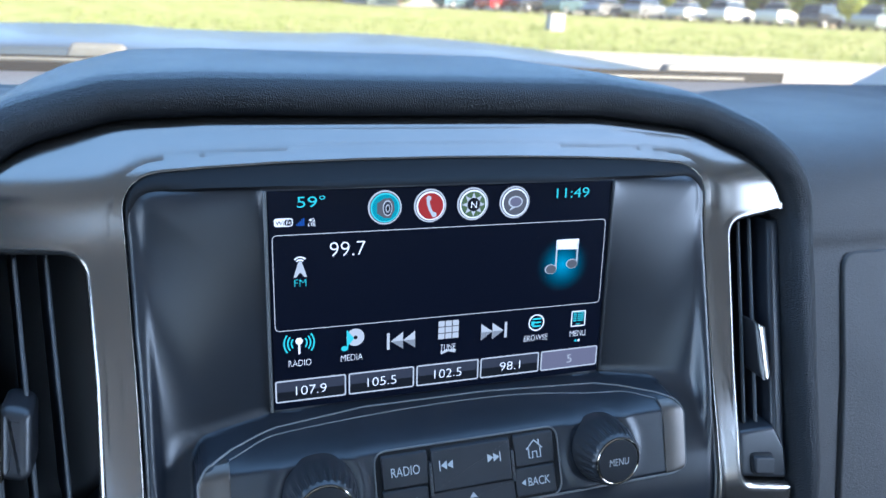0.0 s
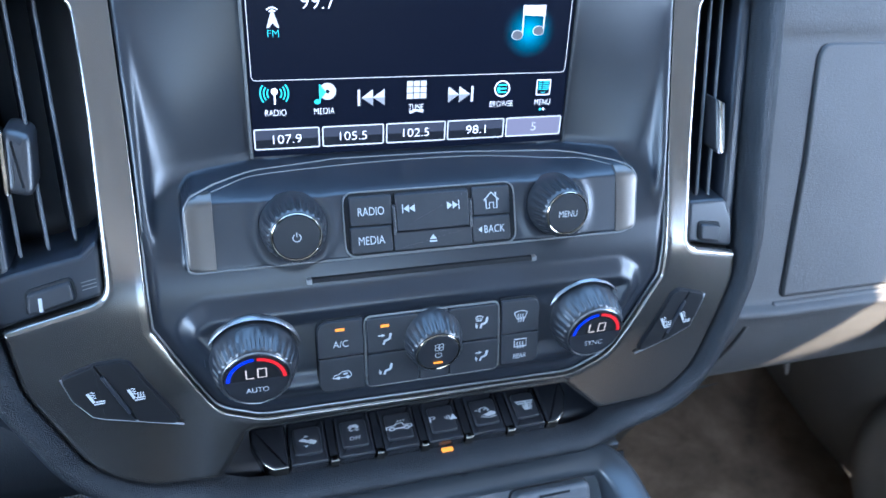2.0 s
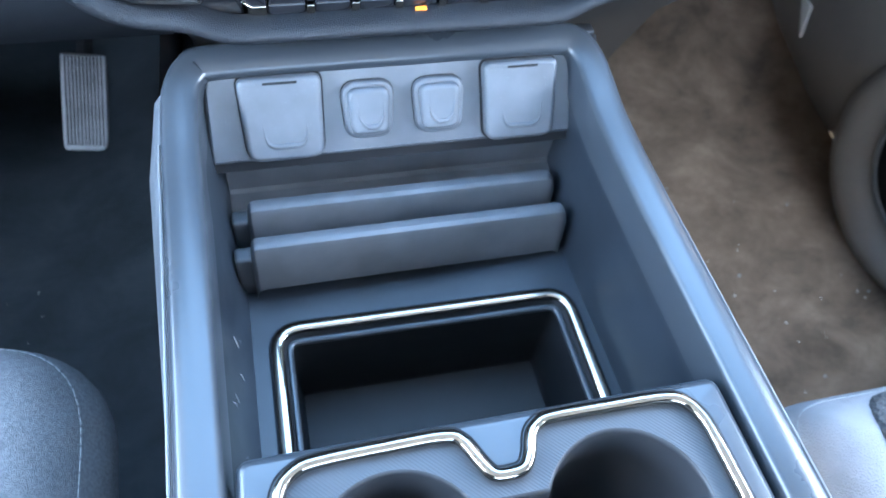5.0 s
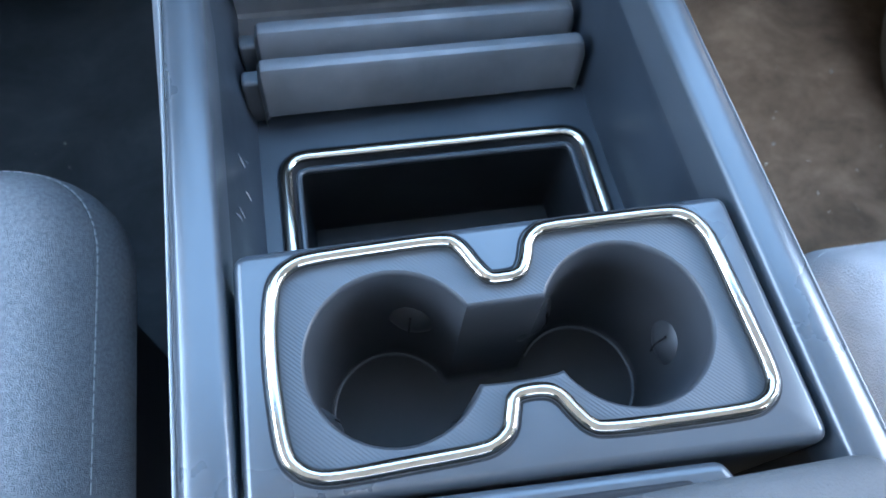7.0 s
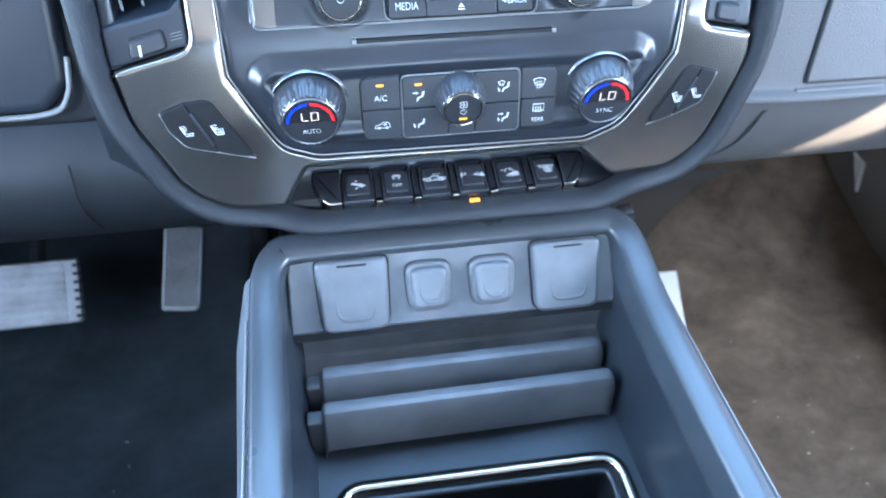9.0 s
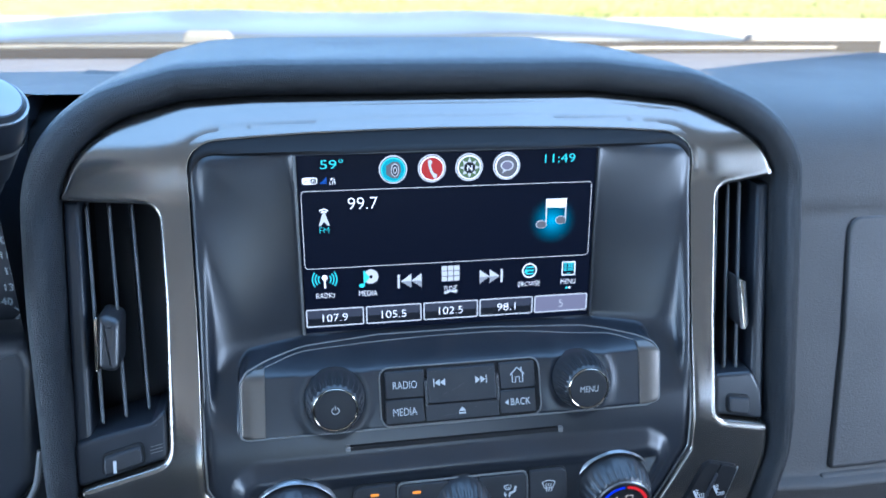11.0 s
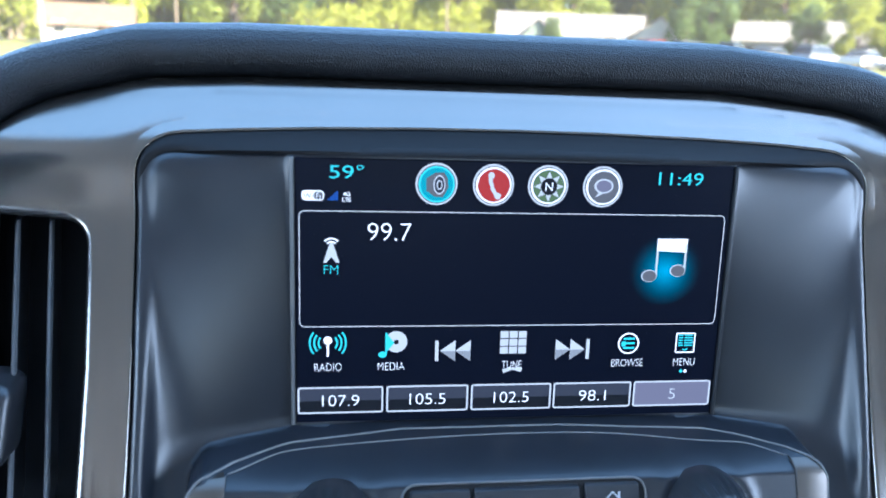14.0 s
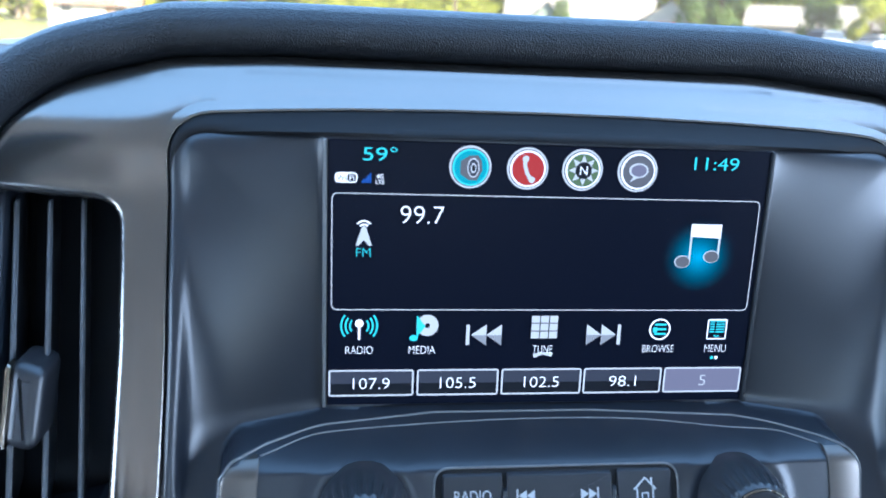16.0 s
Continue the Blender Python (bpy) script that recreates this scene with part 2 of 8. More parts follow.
def fillet(pts, r, seg=5):
    """A closed polygon with rounded corners; r one radius or one per corner."""
    out, n = [], len(pts)
    for i in range(n):
        p, a, b = Vector(pts[i]), Vector(pts[i - 1]), Vector(pts[(i + 1) % n])
        rad = r[i] if isinstance(r, (list, tuple)) else r
        u, w = (a - p), (b - p)
        lu, lw = u.length, w.length
        u, w = u / lu, w / lw
        ang = math.acos(max(-1, min(1, u.dot(w))))
        t = min(rad / max(math.tan(ang / 2), 1e-4), 0.48 * lu, 0.48 * lw)
        if rad <= 0 or ang > 3.1:
            out.append(tuple(p))
            continue
        s, e = p + u * t, p + w * t
        for k in range(seg + 1):
            f = k / seg
            q = s.lerp(p, f).lerp(p.lerp(e, f), f)
            out.append(tuple(q))
    return out


def rect(x0, z0, x1, z1, r=0.0, seg=4):
    pts = [(x0, z0), (x1, z0), (x1, z1), (x0, z1)]
    return fillet(pts, r, seg) if r else pts


def area(loop):
    return 0.5 * sum(loop[i - 1][0] * loop[i][1] - loop[i][0] * loop[i - 1][1] for i in range(len(loop)))


def ccw(loop):
    return list(loop) if area(loop) > 0 else list(loop)[::-1]


def resample(loop, step):
    out = []
    for i in range(len(loop)):
        a, b = Vector(loop[i - 1]), Vector(loop[i])
        n = max(1, int((b - a).length / step))
        out += [tuple(a.lerp(b, k / n)) for k in range(n)]
    return out


def resample_open(pts, step):
    out = []
    for a, b in zip(pts, pts[1:]):
        a, b = Vector(a), Vector(b)
        n = max(1, int((b - a).length / step))
        out += [tuple(a.lerp(b, k / n)) for k in range(n)]
    return out + [tuple(pts[-1])]


def offset(loop, d):
    """A counter-clockwise loop, moved outwards by d."""
    out, n = [], len(loop)
    for i in range(n):
        p = Vector(loop[i])
        a, b = i - 1, i + 1
        while (Vector(loop[a % n]) - p).length < 1e-7:
            a -= 1
        while (Vector(loop[b % n]) - p).length < 1e-7:
            b += 1
        u, w = p - Vector(loop[a % n]), Vector(loop[b % n]) - p
        u, w = u.normalized(), w.normalized()
        m = Vector((u.y + w.y, -u.x - w.x))
        k = m.length
        m = m / k if k > 1e-6 else Vector((u.y, -u.x))
        c = max(0.5, m.dot(Vector((u.y, -u.x))))
        out.append(tuple(p + m * (d / c)))
    return out


def ring_faces(bm, a, b):
    n = len(a)
    for i in range(n):
        try:
            bm.faces.new((a[i - 1], a[i], b[i], b[i - 1]))
        except ValueError:
            pass


def plate(loop, front, depth, r=0.0008, seg=3, fn=P, bm=None, cap=True):
    """A slab with rounded front edges: outline in the face's own two directions, front and depth across it."""
    bm = bm or bmesh.new()
    loop = ccw(loop)
    rings = []
    if r and cap:
        rings.append([bm.verts.new(fn(x, z, front)) for x, z in offset(loop, -1.15 * r)])
    for k in range(seg + 1):
        a = k / seg * math.pi / 2
        lp = offset(loop, -r * (1 - math.sin(a))) if r else loop
        rings.append([bm.verts.new(fn(x, z, front + r * (1 - math.cos(a)))) for x, z in lp])
        if not r:
            break
    rings.append([bm.verts.new(fn(x, z, front + depth)) for x, z in loop])
    for a, b in zip(rings, rings[1:]):
        ring_faces(bm, a, b)
    if cap:
        bm.faces.new(rings[0])
    return bm


def flat(loop, off, fn=P, bm=None):
    bm = bm or bmesh.new()
    bm.faces.new([bm.verts.new(fn(x, z, off)) for x, z in ccw(loop)])
    return bm


def band(outer, inner, off, fn=P, bm=None, depth=0.0):
    """A flat ring between two loops of the same count."""
    bm = bm or bmesh.new()
    a = [bm.verts.new(fn(x, z, off)) for x, z in outer]
    b = [bm.verts.new(fn(x, z, off)) for x, z in inner]
    ring_faces(bm, a, b)
    if depth:
        c = [bm.verts.new(fn(x, z, off + depth)) for x, z in outer]
        d = [bm.verts.new(fn(x, z, off + depth)) for x, z in inner]
        ring_faces(bm, a, c)
        ring_faces(bm, b, d)
    return bm


def filled(loops, drape, step=0.005, bm=None):
    """Fills between two loops (the outer first) with an even net, and drapes it."""
    bm = bm or bmesh.new()
    pts, edges = [], []
    for lp in loops:
        n0 = len(pts)
        pts += [Vector((x, z)) for x, z in lp]
        edges += [(n0 + i, n0 + (i + 1) % len(lp)) for i in range(len(lp))]
    lo = [min(p[i] for p in loops[0]) for i in (0, 1)]
    hi = [max(p[i] for p in loops[0]) for i in (0, 1)]
    gx, gz = np.meshgrid(np.arange(lo[0], hi[0], step), np.arange(lo[1], hi[1], step))
    keep = distance(loops[0], gx, gz) < -0.4 * step
    if len(loops) > 1:
        keep &= distance(loops[1], gx, gz) > 0.4 * step
    pts += [Vector((float(x), float(z))) for x, z in zip(gx[keep], gz[keep])]
    co, _, tris, *_ = delaunay_2d_cdt(pts, edges, [], 0, 1e-7)
    mids = np.array([[sum(co[i][k] for i in t) / 3 for k in (0, 1)] for t in tris])
    ok = distance(loops[0], mids[:, 0], mids[:, 1]) < 0
    if len(loops) > 1:
        ok &= distance(loops[1], mids[:, 0], mids[:, 1]) > 0
    vs = [bm.verts.new(drape(p.x, p.y)) for p in co]
    for t, k in zip(tris, ok):
        if k:
            bm.faces.new([vs[i] for i in t])
    for v in [v for v in vs if not v.link_faces]:
        bm.verts.remove(v)
    return bm


def tube(points, r, closed=False, n=8, bm=None, flatten=1.0, up=(0, 0, 1)):
    """A round or flattened bar along points."""
    bm = bm or bmesh.new()
    pts = [Vector(p) for p in points]
    m = len(pts)
    rings = []
    for i in range(m):
        if closed:
            t = pts[(i + 1) % m] - pts[i - 1]
        else:
            t = pts[min(i + 1, m - 1)] - pts[max(i - 1, 0)]
        t.normalize()
        s = t.cross(Vector(up))
        s = s.normalized() if s.length > 1e-4 else t.orthogonal().normalized()
        w = s.cross(t)
        rad = r[i] if isinstance(r, (list, tuple)) else r
        rings.append([bm.verts.new(pts[i] + s * (rad * math.cos(2 * math.pi * k / n)) + w * (rad * flatten * math.sin(2 * math.pi * k / n))) for k in range(n)])
    for i in range(m if closed else m - 1):
        ring_faces(bm, rings[i], rings[(i + 1) % m])
    if not closed:
        bm.faces.new(rings[0])
        bm.faces.new(rings[-1])
    return bm


def strip(points, width, off, fn=P, bm=None):
    """A flat line of a given width on a face."""
    bm = bm or bmesh.new()
    pts = [Vector(p) for p in points]
    a, b = [], []
    for i, p in enumerate(pts):
        t = (pts[min(i + 1, len(pts) - 1)] - pts[max(i - 1, 0)]).normalized()
        q = Vector((-t.y, t.x)) * width / 2
        a.append(bm.verts.new(fn(*(p + q), off)))
        b.append(bm.verts.new(fn(*(p - q), off)))
    for i in range(len(pts) - 1):
        bm.faces.new((a[i], a[i + 1], b[i + 1], b[i]))
    return bm


def revolve(profile, at, axis, n=48, bm=None, right=(1, 0, 0)):
    """Turns (radius, height) pairs round an axis."""
    bm = bm or bmesh.new()
    at, k = Vector(at), Vector(axis).normalized()
    i = (Vector(right) - k * k.dot(Vector(right))).normalized()
    j = k.cross(i)
    rings = []
    for r, h in profile:
        if r < 1e-6:
            rings.append([bm.verts.new(at + k * h)])
        else:
            rings.append([bm.verts.new(at + k * h + (i * math.cos(2 * math.pi * q / n) + j * math.sin(2 * math.pi * q / n)) * r) for q in range(n)])
    for a, b in zip(rings, rings[1:]):
        if len(a) == 1 or len(b) == 1:
            tip, rim = (a[0], b) if len(a) == 1 else (b[0], a)
            for q in range(n):
                bm.faces.new((rim[q - 1], rim[q], tip))
        else:
            ring_faces(bm, a, b)
    return bm


def disc_map(at, axis):
    """A flat face square to an axis: u to the right, v up, off along the way in."""
    at, k = Vector(at), Vector(axis).normalized()
    i = Vector((1, 0, 0))
    j = k.cross(i).normalized()
    return lambda u, v, off=0.0: at + i * u + j * v - k * off


def lettering(words, cx, cz, height, off, fn=P, width=None, bm=None, bold=0.0, slant=0.0):
    """Flat letters centred at a place, cap height given, optionally squeezed to a width."""
    bm = bm or bmesh.new()
    cu = bpy.data.curves.new("letters", "FONT")
    cu.body, cu.size, cu.offset, cu.resolution_u = words, 1.0, bold, 4
    ob = bpy.data.objects.new("letters", cu)
    scene.collection.objects.link(ob)
    dg = bpy.context.evaluated_depsgraph_get()
    me = bpy.data.meshes.new_from_object(ob.evaluated_get(dg))
    co = [v.co.copy() for v in me.vertices]
    if co:
        x0, x1 = min(c.x for c in co), max(c.x for c in co)
        y0, y1 = min(c.y for c in co), max(c.y for c in co)
        sz = height / (y1 - y0)
        sx = width / (x1 - x0) if width else sz
        vs = [bm.verts.new(fn(cx + (c.x - (x0 + x1) / 2) * sx + slant * (c.y - (y0 + y1) / 2) * sz, cz + (c.y - (y0 + y1) / 2) * sz, off)) for c in co]
        for poly in me.polygons:
            try:
                bm.faces.new([vs[i] for i in poly.vertices])
            except ValueError:
                pass
    bpy.data.objects.remove(ob)
    bpy.data.curves.remove(cu)
    bpy.data.meshes.remove(me)
    return bm


def box(lo, hi, r=0.004, seg=2, bm=None, taper=0.0):
    """A block with rounded edges."""
    bm2 = bmesh.new()
    bmesh.ops.create_cube(bm2, size=1.0)
    c, s = (Vector(lo) + Vector(hi)) / 2, Vector(hi) - Vector(lo)
    for v in bm2.verts:
        k = 1 - taper if v.co.z > 0 else 1.0
        v.co = Vector((v.co.x * s.x * k, v.co.y * s.y * k, v.co.z * s.z)) + c
    if r:
        bmesh.ops.bevel(bm2, geom=bm2.edges[:], offset=r, segments=seg, affect="EDGES", profile=0.5)
    if bm is None:
        return bm2
    off = {v: bm.verts.new(v.co) for v in bm2.verts}
    for fc in bm2.faces:
        bm.faces.new([off[v] for v in fc.verts])
    bm2.free()
    return bm


def sheet(rows, bm=None, closed=False):
    """A surface through rows of points."""
    bm = bm or bmesh.new()
    g = [[bm.verts.new(p) for p in row] for row in rows]
    for a, b in zip(g, g[1:]):
        for i in range(len(a) - 1):
            bm.faces.new((a[i], a[i + 1], b[i + 1], b[i]))
        if closed:
            bm.faces.new((a[-1], a[0], b[0], b[-1]))
    return bm


def spline(pts, n=8, closed=False):
    """Catmull-Rom through points of any size."""
    V = [Vector(p) for p in pts]
    m, out = len(V), []
    for i in range(m if closed else m - 1):
        p1, p2 = V[i], V[(i + 1) % m]
        p0 = V[i - 1] if (closed or i > 0) else p1 * 2 - p2
        p3 = V[(i + 2) % m] if (closed or i + 2 < m) else p2 * 2 - p1
        for k in range(n):
            t = k / n
            out.append(0.5 * ((2 * p1) + (p2 - p0) * t + (2 * p0 - 5 * p1 + 4 * p2 - p3) * t * t + (3 * p1 - p0 - 3 * p2 + p3) * t ** 3))
    if not closed:
        out.append(V[-1])
    return out


def distance(loop, x, z):
    """Signed distance to a closed loop, negative inside."""
    L = np.asarray(loop)
    a, b = L, np.roll(L, -1, axis=0)
    d = b - a
    x, z = np.asarray(x), np.asarray(z)
    best = np.full(x.shape, 9.0)
    inside = np.zeros(x.shape, bool)
    for (ax, az), (dx, dz), (bx, bz) in zip(a, d, b):
        t = np.clip(((x - ax) * dx + (z - az) * dz) / max(dx * dx + dz * dz, 1e-12), 0, 1)
        best = np.minimum(best, np.hypot(x - ax - t * dx, z - az - t * dz))
        hit = ((az > z) != (bz > z)) & (x < (bx - ax) * (z - az) / (bz - az + 1e-15) + ax)
        inside ^= hit
    return np.where(inside, -best, best)


def ease(v, a, b):
    t = np.clip((v - a) / (b - a), 0, 1)
    return t * t * (3 - 2 * t)


# ---- centre stack ----
OPEN = resample(fillet([(-0.1464, 1.4245), (-0.144, 1.335), (-0.1432, 1.250), (-0.117, 1.2035), (-0.095, 1.1955), (0.083, 1.1935), (0.106, 1.203),
                        (0.1385, 1.248), (0.1465, 1.335), (0.1548, 1.4232), (0.115, 1.4262), (0.080, 1.4276), (0.04, 1.4285), (0.0, 1.4288), (-0.04, 1.4286), (-0.080, 1.4278), (-0.112, 1.4265)],
                       [0.019, 0.05, 0.004, 0.02, 0.03, 0.03, 0.03, 0.006, 0.05, 0.019, 0.3, 0.5, 0.5, 0.5, 0.5, 0.5, 0.3], 7), 0.003)
SILVER = fillet([(-0.1095, 1.4465), (-0.1487, 1.4447), (-0.1852, 1.4351), (-0.2036, 1.4204), (-0.2132, 1.3985), (-0.2085, 1.3968), (-0.1625, 1.3935), (-0.1605, 1.345),
                 (-0.1610, 1.2675), (-0.2065, 1.2572), (-0.2026, 1.227), (-0.1799, 1.1801), (-0.157, 1.1648), (-0.118, 1.1622), (-0.103, 1.1885), (0.078, 1.1885), (0.104, 1.1650),
                 (0.1470, 1.1680), (0.168, 1.1846), (0.1895, 1.243), (0.1890, 1.2580), (0.1555, 1.2640), (0.1600, 1.320), (0.1690, 1.3925), (0.2050, 1.3975), (0.2083, 1.399),
                 (0.2018, 1.4139), (0.1865, 1.4275), (0.1556, 1.4402), (0.096, 1.4465)],
                [0.1, 0.06, 0.05, 0.04, 0.0015, 0.001, 0.010, 0.1, 0.010, 0.0015, 0.05, 0.05, 0.04, 0.006, 0.005, 0.005, 0.012, 0.03, 0.05, 0.05, 0.0015, 0.008, 0.1, 0.010, 0.001, 0.0015, 0.03, 0.05, 0.06, 0.1], 6)
SILVER = resample(SILVER, 0.003)
PADLOOP = fillet([(-0.1095, 1.4469), (-0.1487, 1.4451), (-0.1852, 1.4356), (-0.2036, 1.4214), (-0.2138, 1.3985), (-0.2120, 1.33), (-0.2085, 1.255), (-0.2030, 1.227), (-0.1803, 1.1797),
                  (-0.157, 1.1640), (-0.127, 1.1590), (-0.106, 1.1480), (0.100, 1.1480), (0.118, 1.1590), (0.1480, 1.1672), (0.1685, 1.1840), (0.1900, 1.242), (0.199, 1.32), (0.2090, 1.399), (0.2018, 1.4146), (0.1864, 1.4281), (0.1556, 1.4407), (0.096, 1.4469)], 0.05, 6)
PADLOOP = resample(PADLOOP, 0.006)

stack = thing("center_stack", (0, 0.03, 1.10), "dashboard centre stack framed in satin titanium trim around a black panel", "dashboard panel")
sil = ccw(SILVER)
inner, outer = offset(OPEN, 0.0045), offset(sil, -0.0045)




def rolled(z):
    return 0.0026 * float(ease(np.array(z), 1.275, 1.340))


net_x, net_z = np.arange(-0.225, 0.225, 0.001), np.arange(1.150, 1.460, 0.001)
net_d = distance(inner, *np.meshgrid(net_x, net_z))


def crowned(x, z):
    """The trim's face, which rolls back a little towards the opening."""
    u, v = (x + 0.225) / 0.001, (z - 1.150) / 0.001
    i, j = int(u), int(v)
    u, v = u - i, v - j
    d = net_d[j, i] * (1 - u) * (1 - v) + net_d[j, i + 1] * u * (1 - v) + net_d[j + 1, i] * (1 - u) * v + net_d[j + 1, i + 1] * u * v
    return P(x, z, rolled(z) * math.exp(-max(float(d), 0.0) / 0.0075))


bm = filled([outer, inner], crowned, 0.0024)
rings = [[bm.verts.new(crowned(x, z)) for x, z in outer]]
rings += [[bm.verts.new(P(x, z, 0.003 * (1 - math.cos(a)))) for x, z in offset(sil, -0.003 * (1 - math.sin(a)))] for a in (0, 0.4, 0.8, 1.2, math.pi / 2)]
rings.append([bm.verts.new(P(x, z, 0.022)) for x, z in sil])
for a, b in zip(rings, rings[1:]):
    ring_faces(bm, a, b)
steps = [[bm.verts.new(P(x, z, o + rolled(z))) for x, z in offset(OPEN, d)] for d, o in ((0.0045, 0.0), (0.0013, 0.0), (0.0008, 0.0001), (0.0002, 0.0005), (0.0, 0.0013), (0.0, 0.016))]
for a, b in zip(steps, steps[1:]):
    ring_faces(bm, a, b)
trim = part("trim", bm, M_SILVER, stack, "satin titanium painted surround", 55)
part("bright_edge", tube([P(x, z, 0.0032 + rolled(z)) for x, z in offset(OPEN, -0.0006)], 0.0006, True, 6), M_LINE, stack, "thin bright edge line")

# the black panel: a relief over the opening
gx, gz = np.arange(-0.156, 0.1665, 0.0011), np.concatenate([np.arange(1.186, 1.3025, 0.0012), np.arange(1.3025, 1.3155, 0.0005), np.arange(1.3155, 1.4365, 0.0011)])
XX, ZZ = np.meshgrid(gx, gz)
base = np.interp(ZZ, FACE_Z, FACE_Y)
sd = distance(OPEN, XX, ZZ)
sw = 0.08 * (ZZ - 1.40) - base
up = ease(ZZ, 1.278, 1.318)
# a rounded lip follows the opening, then the flank falls away smoothly to the display's edge; lower down the panel rolls under the trim
lip = np.interp(-sd, [-0.01, 0.0, 0.0008, 0.0020, 0.0034], [0.0055, 0.0055, 0.0024, 0.0013, 0.0013])
away = np.maximum(-sd - 0.0030, 0)
share = away / (away + np.maximum(np.abs(XX) - 0.0885, 0) + 1e-6)
bowl = 0.0013 + (sw + 0.0003) * (0.40 * (1 - np.exp(-share / 0.10)) + 0.60 * share)
inward = ease(-sd, 0.0030, 0.0078)
e = ease(sd, -0.0055, -0.0008)
fade = ease(ZZ, 1.262, 1.300)
off = 0.0030 * (1 - up) + (bowl * inward + lip * (1 - inward)) * up
off = (off * (1 - e) + 0.0042 * e) * (1 - fade) + off * fade
POD = fillet([(-0.1242, 1.2775), (-0.1194, 1.2762), (0.1090, 1.2766), (0.1185, 1.2790), (0.1213, 1.305), (0.1180, 1.3118), (0.080, 1.3134), (0.02, 1.3140), (-0.045, 1.3140), (-0.0871, 1.3132), (-0.1195, 1.3118), (-0.1238, 1.306)],
             [0.004, 0.004, 0.004, 0.005, 0.006, 0.006, 0.05, 0.05, 0.05, 0.05, 0.006, 0.006], 5)
HV = fillet([(-0.1330, 1.2440), (-0.1300, 1.2560), (-0.118, 1.2625), (0.0, 1.2632), (0.112, 1.2620), (0.1245, 1.2560), (0.1270, 1.2440), (0.108, 1.2140), (0.082, 1.2005), (-0.094, 1.2020), (-0.113, 1.2140)][::-1], 0.012, 5)
es = 1 - ease(distance(rect(-0.0885, 1.3130, 0.0890, 1.4205), XX, ZZ), -0.0002, 0.0016)
off = off * (1 - es) + (sw + 0.0012) * es
dp = distance(POD, XX, ZZ)
ep = 1 - ease(dp, -0.0012, 0.0006)

def pod_front(x, z):
    """The radio panel's face, which turns back into a ledge that meets the display's surround."""
    k = ease(np.abs(x), 0.0890, 0.128)
    end = ease(np.abs(x), 0.109, 0.119)
    return -0.003 + ((0.0335 * (1 - k) + 0.0115 * k) * (1 - end) + 0.004 * end) * np.clip((z - 1.3062) / 0.0072, 0, 1) ** 1.9


pod_off = pod_front(XX, ZZ)
off = off * (1 - ep) + pod_off * ep
dh = distance(HV, XX, ZZ)
eh = 1 - ease(dh, -0.010, 0.0005)
off = off * (1 - eh) + (-0.002 + 0.0025 * ease(-dh, 0.010, 0.018)) * eh
for cx, cz, r, bump in ((-0.0722, 1.2940, 0.0190, 0.0010), (0.0690, 1.2940, 0.0190, 0.0010)):
    rr = np.hypot(XX - cx, ZZ - cz)
    off = off - bump * np.exp(-((rr - r) / 0.0030) ** 2)
bm = bmesh.new()
grid = [[bm.verts.new((XX[j, i], base[j, i] + off[j, i], ZZ[j, i])) if sd[j, i] < 0.005 else None for i in range(len(gx))] for j in range(len(gz))]
for j in range(len(gz) - 1):
    for i in range(len(gx) - 1):
        q = (grid[j][i], grid[j][i + 1], grid[j + 1][i + 1], grid[j + 1][i])
        if None not in q:
            bm.faces.new(q)
part("panel", bm, M_BLACK, stack, "moulded black plastic panel", 80)
part("disc_slot", plate(rect(-0.0650, 1.2652, 0.0560, 1.2674), 0.0012, 0.004, 0.0002), M_DEEP, stack, "thin black disc slot")
for x, s in ((-0.0662, 1), (0.0570, -1)):
    part("slot_clip", plate(rect(x - 0.0014, 1.2650, x + 0.0014, 1.2676, 0.0006), 0.0006, 0.004, 0.0004), M_GREY, stack, "small pale slot end")

podline = resample(offset(POD, -0.0012), 0.004)
# Grey tubes laid along the radio panel's edges as their highlights.
part("pod_edge_highlight", tube([P(x, z, float(pod_front(x, z)) - 0.0002) for x, z in podline], 0.00055, True, 6), M_GREY, stack, "fine grey line for the radio panel's edge highlight")
part("pod_crease_highlight", tube([P(x, z, float(pod_front(x, z)) - 0.0002) for x, z in spline([(-0.1092, 1.3098), (-0.095, 1.3110), (-0.0795, 1.3115), (-0.04, 1.3120), (0.0021, 1.3122), (0.04, 1.3120), (0.0732, 1.3112), (0.095, 1.3108), (0.1070, 1.3098)], 6)], 0.0004, False, 6), M_GREY, stack)
CAPS = {-1: [(-0.1100, 1.2774), (-0.1185, 1.2770), (-0.1229, 1.2785), (-0.1228, 1.3045), (-0.1195, 1.3102), (-0.1094, 1.3104)],
        1: [(0.1052, 1.2776), (0.1105, 1.2776), (0.1178, 1.2800), (0.1203, 1.3045), (0.1175, 1.3104), (0.1072, 1.3104)]}
